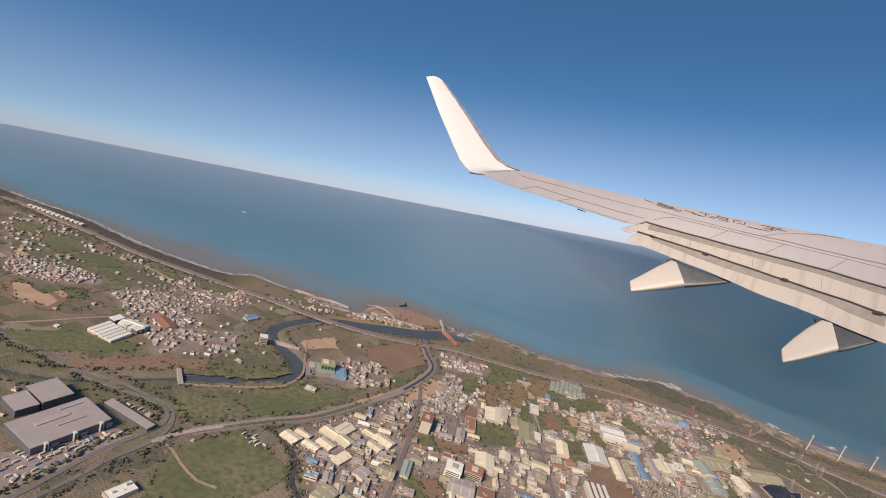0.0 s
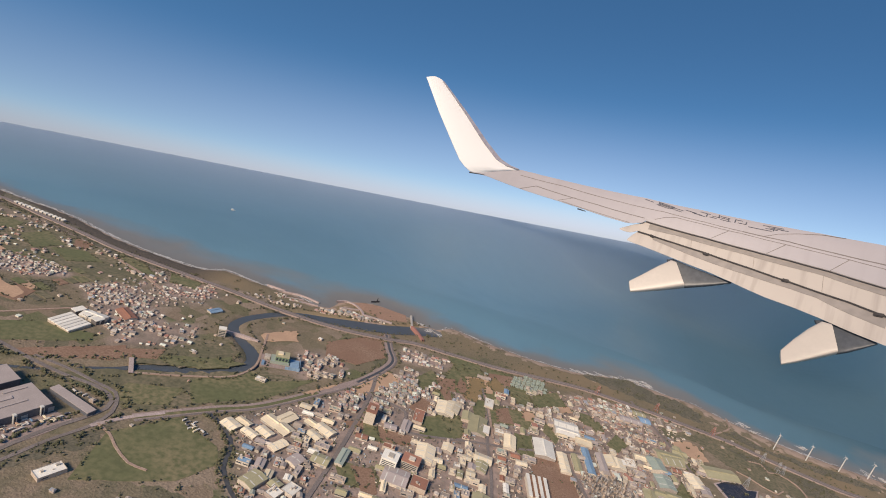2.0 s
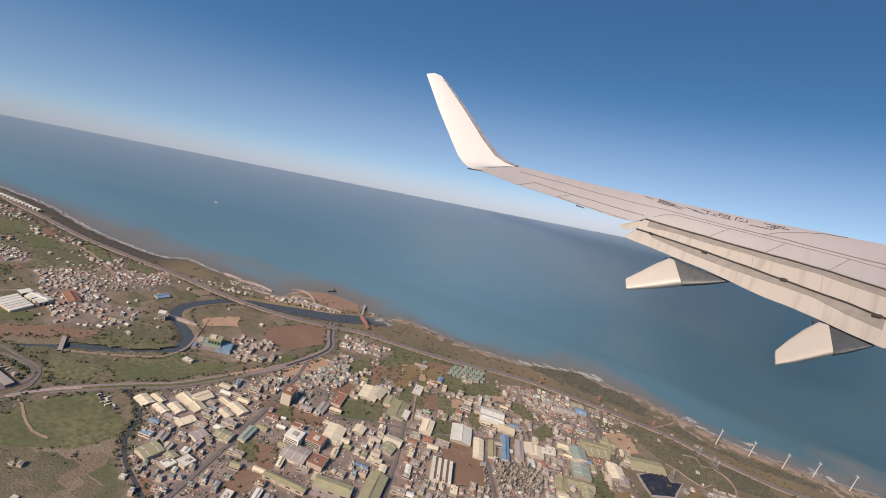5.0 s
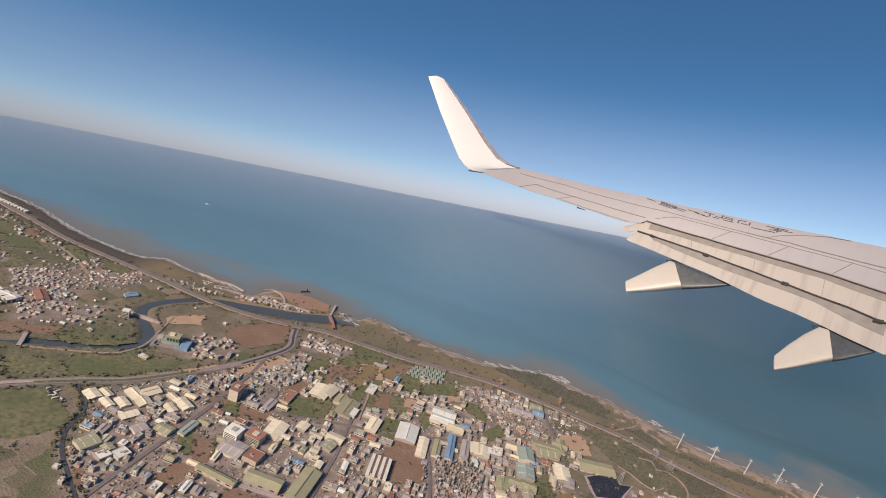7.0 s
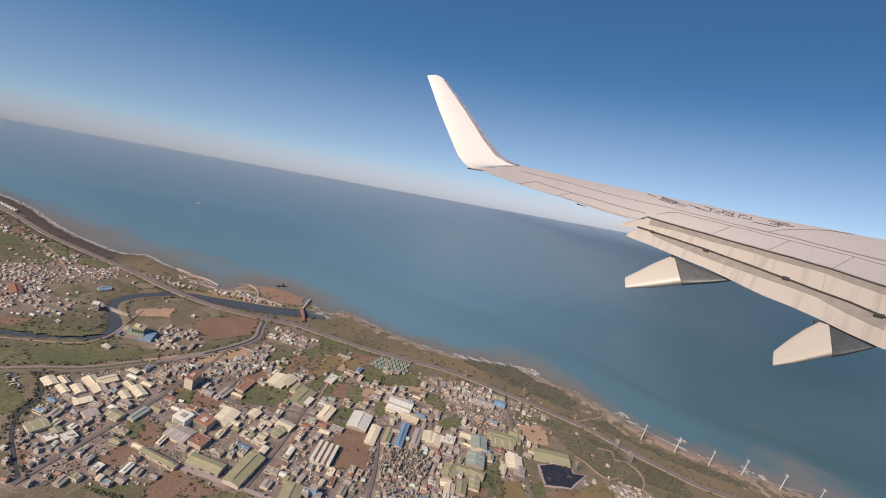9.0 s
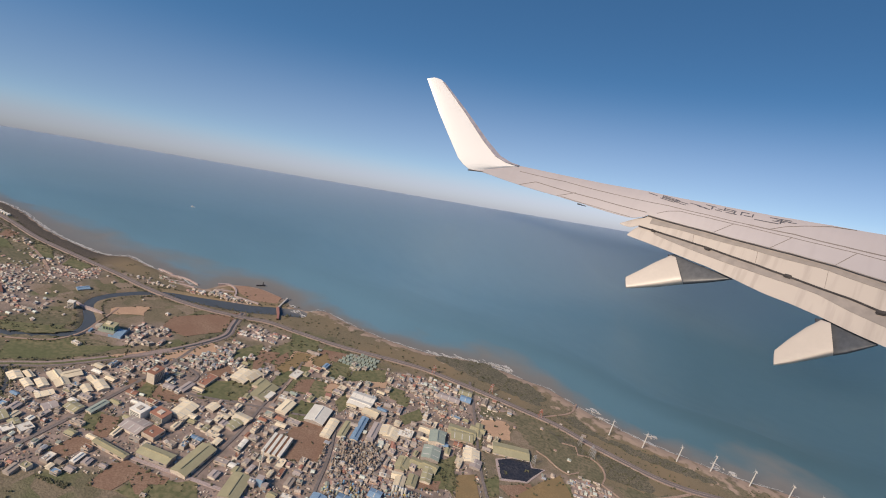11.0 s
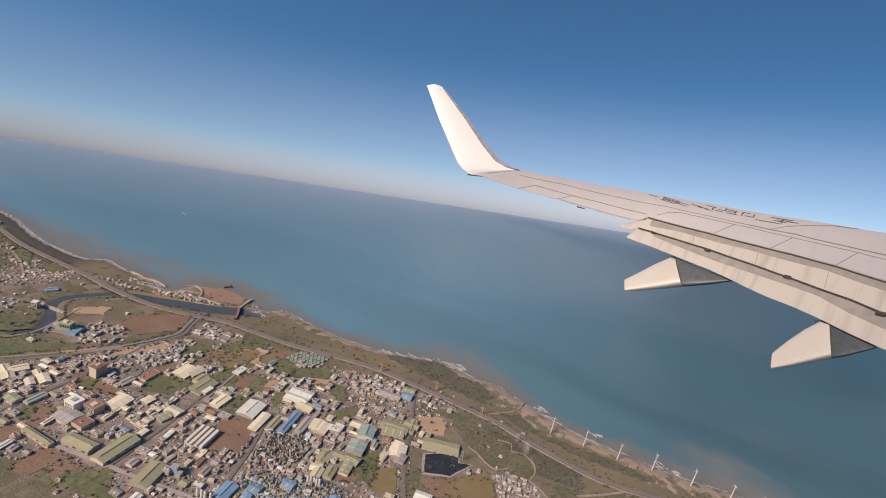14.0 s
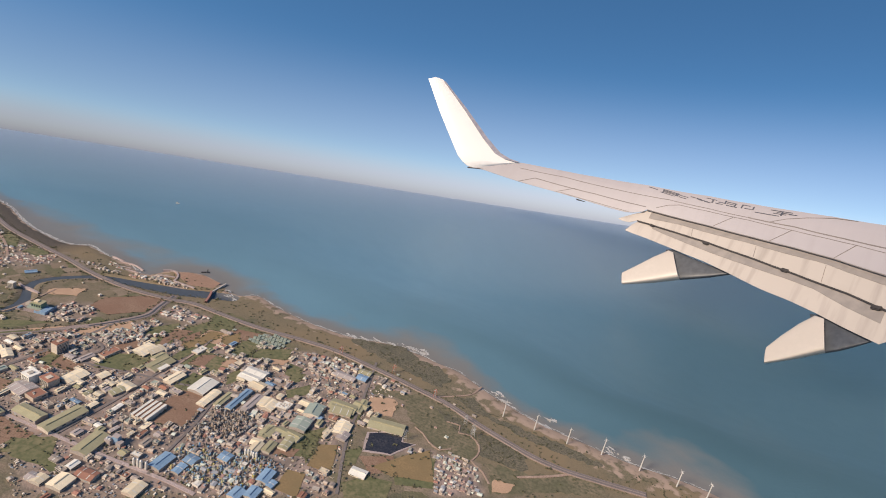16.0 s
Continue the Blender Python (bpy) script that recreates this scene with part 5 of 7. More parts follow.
def town_lots(poly, size, density, rnd, angle):
    """House lots on a slightly irregular street grid inside a polygon."""
    ca, sa = math.cos(angle), math.sin(angle)
    cx, cy = np.mean(poly, axis=0)
    reach = max(math.dist(p, (cx, cy)) for p in poly)
    n = int(reach / size) + 2
    lots = []
    for i in range(-n, n + 1):
        for j in range(-n, n + 1):
            if rnd.random() > density * 1.0 or j % 6 == 5:
                continue
            u, v = i * size * 0.66 + rnd.uniform(-1.0, 1.0), j * size * 0.66 + rnd.uniform(-1.0, 1.0)
            lots.append((cx + u * ca - v * sa, cy + u * sa + v * ca))
    if not lots:
        return []
    arr = np.array(lots)
    return arr[inside(poly, arr[:, 0], arr[:, 1]) & free(arr[:, 0], arr[:, 1])]


rnd = random.Random(11)
models = [house("flat" if k % 3 else "ridged", rnd) for k in range(9)]
LOTS = []
for size, density, poly in CLUSTERS:
    angle = radians(rnd.choice((-4, 3, 8, 12)))
    far_off = np.mean(poly, axis=0)[0] < -60
    for x, y in town_lots(poly, size * (0.74 if far_off else 1), density * (0.92 if far_off else 1), rnd, angle):
        LOTS.append((float(x), float(y), math.degrees(angle) + rnd.choice((0, 90)) + rnd.uniform(-9, 9), size / 7 * rnd.choice((0.55, 0.7, 0.8, 1.0)) * (0.66 if far_off else 1)))
# the houses of the old town beside the main street stand singly, the rest are joined
SINGLE = [k for k, lot in enumerate(LOTS) if -30 < lot[0] < 120 and 230 < lot[1] < 480][:285]
for n, k in enumerate(SINGLE):
    x, y, angle, s = LOTS[k]
    if n < len(models):
        models[n].matrix_basis = stand(x, y, angle)
    else:
        copy_thing(models[n % len(models)], stand(x, y, angle))


def joined_houses(name, lots, rnd, label):
    """Many houses in one mesh: walls and roofs as loose pieces, flat or ridged, with huts."""
    verts, faces, index = [], [], []

    def prism(profile, x0, x1, m, slot):
        base = len(verts)
        n = len(profile)
        for x in (x0, x1):
            for y, z in profile:
                verts.append(tuple(m @ Vector((x, y, z))))
        for k in range(n):
            j = (k + 1) % n
            faces.append((base + k, base + j, base + n + j, base + n + k))
            index.append(slot)
        faces.append(tuple(base + k for k in range(n - 1, -1, -1)))
        faces.append(tuple(base + n + k for k in range(n)))
        index.extend((slot, slot))

    for x, y, angle, s in lots:
        m = stand(x, y, angle)
        w, d, h = rnd.uniform(3.2, 5.8) * s, rnd.uniform(3.0, 5.0) * s, rnd.uniform(1.0, 2.6) * s
        prism([(-d / 2, -0.6), (d / 2, -0.6), (d / 2, h), (-d / 2, h)], -w / 2, w / 2, m, 0)
        if rnd.random() < 0.45:
            r = d / 2 + 0.15
            prism([(-r, h), (r, h), (r, h + 0.15), (0, h + 0.75), (-r, h + 0.15)], -w / 2 - 0.15, w / 2 + 0.15, m, 1)
        else:
            r = d / 2 + 0.1
            prism([(-r, h), (r, h), (r, h + 0.22), (-r, h + 0.22)], -w / 2 - 0.1, w / 2 + 0.1, m, 1)
            if rnd.random() < 0.6:
                q = rnd.uniform(-0.2, 0.2) * w
                prism([(-d * 0.35, h + 0.22), (d * 0.1, h + 0.22), (d * 0.1, h + 1.1 * s), (-d * 0.35, h + 1.1 * s)], q - w * 0.22, q + w * 0.22, m, 1)
        if rnd.random() < 0.8:
            prism([(-d / 2 - 0.05, h * 0.5), (d / 2 + 0.05, h * 0.5), (d / 2 + 0.05, h * 0.75), (-d / 2 - 0.05, h * 0.75)], -w * 0.36, w * 0.36, m, 2)
    ob = mesh_object(name, verts, faces, [TOWN_WALL, TOWN_ROOF, DARK_GLASS], index=index)
    bm = bmesh.new()
    bm.from_mesh(ob.data)
    bmesh.ops.recalc_face_normals(bm, faces=bm.faces)
    bm.to_mesh(ob.data)
    bm.free()
    return tagged(ob, label, "houses", kind="stuff")


single = set(SINGLE)
rest = [lot for k, lot in enumerate(LOTS) if k not in single]
joined_houses("village_houses", [lot for lot in rest if lot[0] < 20], rnd, "dense village houses with pale and brown roofs")
joined_houses("town_buildings", [lot for lot in rest if 20 <= lot[0] < 230], rnd, "dense town buildings and sheds with pale roofs")
joined_houses("yard_sheds", [lot for lot in rest if lot[0] >= 230], rnd, "small yard sheds and houses with mixed roofs")
# crates, parked lorries, lean-tos and stores in the yards
def yard_clutter(name, rnd, label):
    verts, faces = [], []
    spots = np.array([(rnd.uniform(-60, 420), rnd.uniform(230, 580)) for _ in range(16000)])
    keep = (inside(WORKS_AREA, spots[:, 0], spots[:, 1]) | inside(WORKS_AREA_EAST, spots[:, 0], spots[:, 1])) & free(spots[:, 0], spots[:, 1])
    for x, y in spots[keep][:7500]:
        m = stand(float(x), float(y), rnd.choice((0, 90)) + rnd.uniform(-8, 12))
        w, d, h = rnd.uniform(0.5, 2.4), rnd.uniform(0.4, 1.3), rnd.uniform(0.3, 1.1)
        base = len(verts)
        lean = rnd.uniform(0.7, 1.0)
        for px, py, pz in ((-w, -d, -0.6), (w, -d, -0.6), (w, d, -0.6), (-w, d, -0.6), (-w, -d, 2 * h), (w, -d, 2 * h), (w, d, 2 * h * lean), (-w, d, 2 * h * lean)):
            verts.append(tuple(m @ Vector((px / 2, py / 2, pz / 2))))
        for f in ((4, 5, 6, 7), (0, 1, 5, 4), (1, 2, 6, 5), (2, 3, 7, 6), (3, 0, 4, 7)):
            faces.append(tuple(base + k for k in f))
    return tagged(mesh_object(name, verts, faces, [CLUTTER]), label, "yard stores", kind="stuff")


def plant_stuff(name, poly, n, mat, rnd, label):
    """Tanks, columns, pipes and platforms crowded in a works yard, in one mesh."""
    verts, faces = [], []
    px, py = zip(*poly)
    spots = np.array([(rnd.uniform(min(px), max(px)), rnd.uniform(min(py), max(py))) for _ in range(n * 4)])
    spots = spots[inside(poly, spots[:, 0], spots[:, 1])]
    for x, y in spots[free(spots[:, 0], spots[:, 1])][:n]:
        m = stand(float(x), float(y), rnd.choice((0, 90)) + rnd.uniform(-3, 10))
        base = len(verts)
        kind_of = rnd.random()
        if kind_of < 0.45:
            sides, r, h = 8, rnd.uniform(0.25, 0.9), rnd.uniform(0.8, 5.5) * rnd.uniform(0.4, 1.0)
            for z, k in ((-0.6, 1), (h, 1), (h + r * 0.35, 0.45)):
                verts.extend(tuple(m @ Vector((r * k * math.cos(math.tau * q / sides), r * k * math.sin(math.tau * q / sides), z))) for q in range(sides))
            for ring in (0, 1):
                for q in range(sides):
                    a, b = base + ring * sides + q, base + ring * sides + (q + 1) % sides
                    faces.append((a, b, b + sides, a + sides))
            faces.append(tuple(base + 2 * sides + q for q in range(sides)))
        else:
            w, d = (rnd.uniform(2.5, 6), 0.18) if kind_of < 0.65 else (rnd.uniform(0.8, 2.6), rnd.uniform(0.7, 2.0))
            z0, z1 = (rnd.uniform(0.6, 2.5), 0) if kind_of < 0.65 else (-0.6, rnd.uniform(0.6, 2.8))
            z1 = z0 + 0.3 if kind_of < 0.65 else z1
            if kind_of < 0.65:
                box_list = ((-w, w, -d, d, z0, z1), (-w, -w + 0.3, -d, d, -0.6, z0), (w - 0.3, w, -d, d, -0.6, z0))
            else:
                box_list = ((-w, w, -d, d, z0, z1), (-w * 0.4, w * 0.3, -d * 0.5, d * 0.6, z1, z1 + 0.5))
            for x0, x1, y0, y1, low, high in box_list:
                base = len(verts)
                verts.extend(tuple(m @ Vector(q)) for q in ((x0 / 2, y0 / 2, low), (x1 / 2, y0 / 2, low), (x1 / 2, y1 / 2, low), (x0 / 2, y1 / 2, low), (x0 / 2, y0 / 2, high), (x1 / 2, y0 / 2, high), (x1 / 2, y1 / 2, high), (x0 / 2, y1 / 2, high)))
                faces.extend(tuple(base + k for k in f) for f in ((4, 5, 6, 7), (0, 1, 5, 4), (1, 2, 6, 5), (2, 3, 7, 6), (3, 0, 4, 7), (3, 2, 1, 0)))
    return tagged(mesh_object(name, verts, faces, [mat]), label, "works plant", kind="stuff")


plant_stuff("pipe_yard", PIPE_YARD, 520, PIPEWORK, random.Random(51), "crowded brown and grey tanks, columns and pipe racks")
plant_stuff("blue_works_yard", BLUE_YARD, 480, BLUE_PLANT, random.Random(52), "crowded blue, cream and yellow tanks and pipe racks")
yard_clutter("yard_stores", random.Random(41), "small sheds, crates and parked lorries in yards")
def lorry(x, y, turn, mat, label):
    thing = tagged(new("lorry"), label, "lorry", "parked lorries")
    thing.matrix_basis = stand(x, y, turn, 0.2)
    bm = bmesh.new()
    box(bm, -1.6, 0.9, -0.42, 0.42, 0.25, 1.15)
    part("cargo_box", bm, mat, thing)
    bm = bmesh.new()
    box(bm, 1.0, 1.6, -0.4, 0.4, 0.2, 0.85)
    part("cab", bm, SKYLIGHT, thing)
    for px in (-1.1, -0.4, 1.25):
        for py in (-0.36, 0.36):
            bm = bmesh.new()
            bmesh.ops.create_cone(bm, cap_ends=True, segments=8, radius1=0.2, radius2=0.2, depth=0.14, matrix=pose(px, py, 0.2, 90))
            part("wheel", bm, GAP_DARK, thing)


rnd = random.Random(61)
spots = np.array([(rnd.uniform(-190, -110), rnd.uniform(230, 330)) for _ in range(500)])
keep = inside(APRON, spots[:, 0], spots[:, 1])
chosen = []
for x, y in spots[keep]:
    if len(chosen) < 34 and all(math.hypot(x - q[0], y - q[1]) > 2.6 for q in chosen) and free(np.array([x]), np.array([y]), False)[0]:
        chosen.append((x, y))
for k, (x, y) in enumerate(chosen):
    mat, word = ((WHITE_PAINT, "white"), (ROOFS["cream"], "cream"), (ROOFS["blue"], "blue"), (CROPS["tan"], "ochre yellow"), (WHITE_PAINT, "white"))[k % 5]
    lorry(float(x), float(y), 70 + rnd.choice((0, 0, 90)) + rnd.uniform(-6, 6), mat, f"small {word} lorry parked on the apron")


for k, (x, y) in enumerate(VANS):
    mat, word = ((WHITE_PAINT, "white"), (ROOFS["cream"], "cream"), (WHITE_PAINT, "white"), (HANGAR_WALL, "dark"))[k % 4]
    lorry(float(x), float(y), 66 + 90 * (k % 3 == 0) + rnd.uniform(-6, 6), mat, f"small {word} lorry parked by the road")


def mill_house(x, y):
    thing = tagged(new("mill_house"), "blue and grey mill tower with domed hoppers", "mill")
    thing.matrix_basis = stand(x, y, 8)
    for px, py, w, d, h, mat in ((0, 2.5, 5, 4, 7, ROOFS["blue"]), (-4.5, 0, 5, 5, 4.5, ROOFS["grey"]), (4.5, 0.5, 4, 4, 4.0, WALLS)):
        bm = bmesh.new()
        box(bm, px - w / 2, px + w / 2, py - d / 2, py + d / 2, -0.6, h)
        block_part = part("block", bm, mat, thing)
        bm = bmesh.new()
        box(bm, px - w / 2 - 0.2, px + w / 2 + 0.2, py - d / 2 - 0.2, py + d / 2 + 0.2, h, h + 0.3)
        part("roof", bm, ROOFS["grey"], block_part)
    for px in (-5.6, -3.4):
        bm = bmesh.new()
        bmesh.ops.create_uvsphere(bm, u_segments=12, v_segments=8, radius=1.4, matrix=pose(px, -0.5, 4.6))
        part("domed_hopper", bm, STEEL, thing)


def chimney(x, y, h):
    thing = tagged(new("chimney"), "slim grey works chimney with dark rim", "chimney", "works chimneys")
    thing.matrix_basis = stand(x, y)
    bm = bmesh.new()
    bmesh.ops.create_cone(bm, cap_ends=True, segments=12, radius1=0.55, radius2=0.35, depth=h + 0.6, matrix=pose(0, 0, h / 2 - 0.3))
    part("shaft", bm, SKYLIGHT, thing)
    bm = bmesh.new()
    bmesh.ops.create_cone(bm, cap_ends=True, segments=12, radius1=0.45, radius2=0.45, depth=0.5, matrix=pose(0, 0, h))
    part("rim", bm, GAP_DARK, thing)


mill_house(*MILL[0])
for (x, y), h in zip(MILL[3:], (8, 10, 7, 8)):
    chimney(x, y, h)
# single farmhouses strewn over the plots
far = random.Random(23)
cand = np.array([(far.uniform(-900, 420), far.uniform(200, 760)) for _ in range(1500)])
ok = free(cand[:, 0], cand[:, 1]) & (shore_distance(cand[:, 0], cand[:, 1]) > 45)
joined_houses("farmhouses", [(float(x), float(y), far.choice((0, 90)) + far.uniform(-12, 12), far.uniform(0.4, 0.8)) for x, y in cand[ok][:380]], far, "scattered farmhouses and sheds between plots")

# ---- trees ----
def tree_clumps(name, places, rnd, label):
    """Trees as uneven heaps of small leafy clumps over short trunks, in one mesh."""
    verts, faces = [], []
    ico = bmesh.new()
    bmesh.ops.create_icosphere(ico, subdivisions=1, radius=1)
    shape = [v.co.copy() for v in ico.verts]
    tri = [tuple(v.index for v in f.verts) for f in ico.faces]
    ico.free()
    for x, y, s in places:
        z0 = dome(x, y) + LAND_Z
        for _ in range(rnd.choice((2, 3, 3, 4))):
            ox, oy, oz = rnd.gauss(0, 0.6) * s, rnd.gauss(0, 0.6) * s, rnd.uniform(0.3, 1.0) * s
            r = rnd.uniform(0.35, 0.75) * s
            base = len(verts)
            for p in shape:
                k = r * rnd.uniform(0.65, 1.2)
                verts.append((x + ox + p.x * k, y + oy + p.y * k, z0 + oz + p.z * k * 0.9))
            faces.extend(tuple(base + q for q in f) for f in tri)
        base = len(verts)
        for px, py, pz in ((0.12, 0, -0.4), (-0.06, 0.1, -0.4), (-0.06, -0.1, -0.4), (0, 0, s)):
            verts.append((x + px * s, y + py * s, z0 + pz))
        faces.extend(((base, base + 1, base + 3), (base + 1, base + 2, base + 3), (base + 2, base, base + 3)))
    return tagged(mesh_object(name, verts, faces, [LEAF]), label, "trees", kind="stuff")


rnd = random.Random(31)
places = []
for line, off, gap, s in ((RAIL_ROAD, 5.5, 1.6, 1.5), (RAIL_ROAD_OUT, -5, 2.2, 1.3), (CANAL, 6.5, 3.0, 1.2), (CANAL, -6.5, 3.5, 1.2), (RIVER, 12, 3.0, 1.2), (RIVER, -12, 3.0, 1.2), (STREAM, 3, 1.8, 1.4),
                          (STREAM, -3, 1.8, 1.4), (MAIN_STREET, 3.5, 4, 1.0), (EAST_STREET, 3, 4, 1.0), (COAST_ROAD, -6, 3.2, 1.0), (COAST_ROAD, 6, 4.5, 0.9), (MILL_STREET, 3, 3.5, 1.1)):
    pts = [Vector(p) for p in smooth_line(line, gap)]
    for a, b in zip(pts, pts[1:]):
        if rnd.random() < 0.7 and (b - a).length > 0.1:
            n = Vector((-(b - a).y, (b - a).x)).normalized()
            q = a + n * (off + rnd.gauss(0, 0.8))
            places.append((q.x, q.y, s * rnd.uniform(0.6, 1.3)))
tree_clumps("roadside_trees", places, rnd, "dark green trees lining roads and ditches")
places = []
for kind_of, poly_set in FIELDS.items():
    for poly in poly_set if kind_of not in ("olive", "dark") else []:
        for a, b in zip(poly, poly[1:] + poly[:1]):
            for k in range(int(math.dist(a, b) / 3.0)):
                t = rnd.random()
                if rnd.random() < 0.4:
                    places.append((a[0] + (b[0] - a[0]) * t + rnd.gauss(0, 0.7), a[1] + (b[1] - a[1]) * t + rnd.gauss(0, 0.7), rnd.uniform(0.6, 1.3)))
for poly in FIELDS["dark"]:
    px, py = zip(*poly)
    cand = np.array([(rnd.uniform(min(px), max(px)), rnd.uniform(min(py), max(py))) for _ in range(150)])
    places += [(float(x), float(y), rnd.uniform(0.5, 1.0)) for x, y in cand[inside(poly, cand[:, 0], cand[:, 1])]]
tree_clumps("hedges", places, rnd, "ragged dark hedges round fields")
cand = np.array([(rnd.uniform(-760, 640), rnd.uniform(200, 700)) for _ in range(16000)])
patch = np.array([noise.noise(Vector((x * 0.02, y * 0.02, 3.0))) for x, y in cand])
ok = free(cand[:, 0], cand[:, 1]) & (patch > 0.12)
tree_clumps("scattered_trees", [(float(x), float(y), rnd.uniform(0.4, 1.2)) for x, y in cand[ok][:2000]], rnd, "scattered dark green trees and bushes")
cand = np.array([(rnd.uniform(-760, 700), rnd.uniform(420, 760)) for _ in range(30000)])
sd = shore_distance(cand[:, 0], cand[:, 1])
patch = np.array([noise.noise(Vector((x * 0.015, y * 0.015, 9.0))) for x, y in cand])
ok = (sd > 20) & (sd < 46) & (patch > -0.05) & (distance_to(smooth_line(COAST_ROAD, 8), cand[:, 0], cand[:, 1])[0] > 7) & (distance_to(RIVER_LINE, cand[:, 0], cand[:, 1])[0] > 14)
tree_clumps("shelter_belt", [(float(x), float(y), rnd.uniform(0.6, 1.2)) for x, y in [c for c in cand[ok] if c[0] < -110 or rnd.random() < 0.3][:1500]], rnd, "dark windbreak scrub behind the beach")

# ---- single features ----
def wind_turbine(x, y, turn):
    thing = tagged(new("wind_turbine"), "slender white wind turbine standing on the beach", "wind turbine", "shore wind turbines")
    thing.matrix_basis = stand(x, y, turn)
    bm = bmesh.new()
    bmesh.ops.create_cone(bm, cap_ends=True, segments=12, radius1=0.6, radius2=0.35, depth=17.0, matrix=pose(0, 0, 8.0))
    part("tower", bm, WHITE_PAINT, thing)
    bm = bmesh.new()
    bmesh.ops.create_cube(bm, size=1, matrix=pose(0, 0.4, 16.5) @ Matrix.Diagonal((0.9, 2.8, 1.0, 1)))
    bmesh.ops.bevel(bm, geom=bm.edges[:], offset=0.2, segments=2, affect="EDGES")
    nacelle = part("nacelle", bm, WHITE_PAINT, thing)
    bm = bmesh.new()
    bmesh.ops.create_cone(bm, cap_ends=True, segments=10, radius1=0.5, radius2=0.15, depth=0.9, matrix=pose(0, -1.4, 16.5, 90))
    part("hub", bm, WHITE_PAINT, nacelle)
    for k in range(3):
        bm = bmesh.new()
        rows = []
        for t in (0, 0.2, 0.6, 1.0):
            w = (0.12, 0.18, 0.12, 0.04)[(0, 0.2, 0.6, 1.0).index(t)]
            rows.append([bm.verts.new((s * w, c, t * 2.6)) for s, c in ((-1, 0), (0, 0.09), (1, 0), (0, -0.09))])
        for r0, r1 in zip(rows, rows[1:]):
            for q in range(4):
                bm.faces.new((r0[q], r0[(q + 1) % 4], r1[(q + 1) % 4], r1[q]))
        blade = part("blade", bm, WHITE_PAINT, thing)
        blade.matrix_basis = pose(0, -1.5, 16.5, 0, 25 + 120 * k, 0)


for k, (x, y) in enumerate(TURBINES):
    wind_turbine(x, y, 160 + 9 * k)


def pylon(x, y, paint):
    """A lattice mast: four legs, rings of braces, three pairs of arms."""
    thing = tagged(new("power_pylon"), "grey lattice power pylon in the scrub", "pylon", "power pylons")
    thing.matrix_basis = stand(x, y, 25) @ Matrix.Diagonal((0.8, 0.8, 0.76, 1))
    if paint is RED_WHITE:
        tagged(thing, "red and grey lattice power pylon in the scrub")

    def bar(bm, a, b, r=0.13):
        a, b = Vector(a), Vector(b)
        q = (b - a).to_track_quat("Z", "Y").to_matrix().to_4x4()
        bmesh.ops.create_cone(bm, cap_ends=True, segments=4, radius1=r, radius2=r, depth=(b - a).length, matrix=Matrix.Translation((a + b) / 2) @ q)

    wide = lambda z: 1.9 * (1 - z / 16) + 0.28
    for sx in (-1, 1):
        for sy in (-1, 1):
            bm = bmesh.new()
            bar(bm, (sx * wide(0), sy * wide(0), -0.5), (sx * wide(13), sy * wide(13), 13), 0.16)
            part("leg", bm, paint, thing)
    for z in (2, 4.5, 7, 9.5, 12):
        bm = bmesh.new()
        w, v = wide(z), wide(z + 2)
        for p, q in (((-w, -w), (v, -v)), ((w, -w), (v, v)), ((w, w), (-v, v)), ((-w, w), (-v, -v))):
            bar(bm, (*p, z), (*q, z + 2), 0.09)
        part("brace", bm, STEEL, thing)
    for z, w in ((9.5, 3.2), (11.5, 2.6), (13.2, 1.9)):
        bm = bmesh.new()
        bar(bm, (-w, 0, z), (w, 0, z), 0.16)
        part("cross_arm", bm, paint if z != 11.5 else WHITE_PAINT, thing)


for k, (x, y) in enumerate(PYLONS):
    pylon(x, y, RED_WHITE if k in (2, 3, 4) else STEEL)


def silo(x, y, r=1.1, h=6.5):
    thing = tagged(new("silo"), "pale grey steel silo with conical top beside the works", "silo", "works silos")
    thing.matrix_basis = stand(x, y)
    bm = bmesh.new()
    bmesh.ops.create_cone(bm, cap_ends=True, segments=16, radius1=r, radius2=r, depth=h + 0.6, matrix=pose(0, 0, h / 2 - 0.3))
    part("shell", bm, SKYLIGHT, thing)
    bm = bmesh.new()
    bmesh.ops.create_cone(bm, cap_ends=True, segments=16, radius1=r * 1.05, radius2=0.15, depth=0.9, matrix=pose(0, 0, h + 0.45))
    part("cone_top", bm, STEEL, thing)


for x, y in SILOS:
    silo(x, y)


def block(x, y, w, d, h, angle, mat, label):
    thing = tagged(new("apartment_block"), label, "building", "apartment blocks")
    thing.matrix_basis = stand(x, y, angle)
    bm = bmesh.new()
    box(bm, -w / 2, w / 2, -d / 2, d / 2, -0.6, h)
    part("wall", bm, mat, thing)
    bm = bmesh.new()
    box(bm, -w / 2 - 0.15, w / 2 + 0.15, -d / 2 - 0.15, d / 2 + 0.15, h, h + 0.4)
    part("roof", bm, ROOFS["white"], thing)
    for k in range(int(h / 1.5)):
        for side in (-1, 1):
            bm = bmesh.new()
            yy = side * d / 2
            box(bm, -w * 0.4, w * 0.4, min(yy, yy + side * 0.06), max(yy, yy + side * 0.06), 0.6 + 1.5 * k, 1.3 + 1.5 * k)
            part("window_band", bm, DARK_GLASS, thing, "dark band of windows")


block(*BLOCKS[0], 6, 5, 7, 20, WALLS, "pale square apartment tower beside the river")
for x, y in BLOCKS[1:]:
    block(x, y, 3.8, 3.6, 2.6, -14, WALLS, "pale apartment block in a row by the beach")

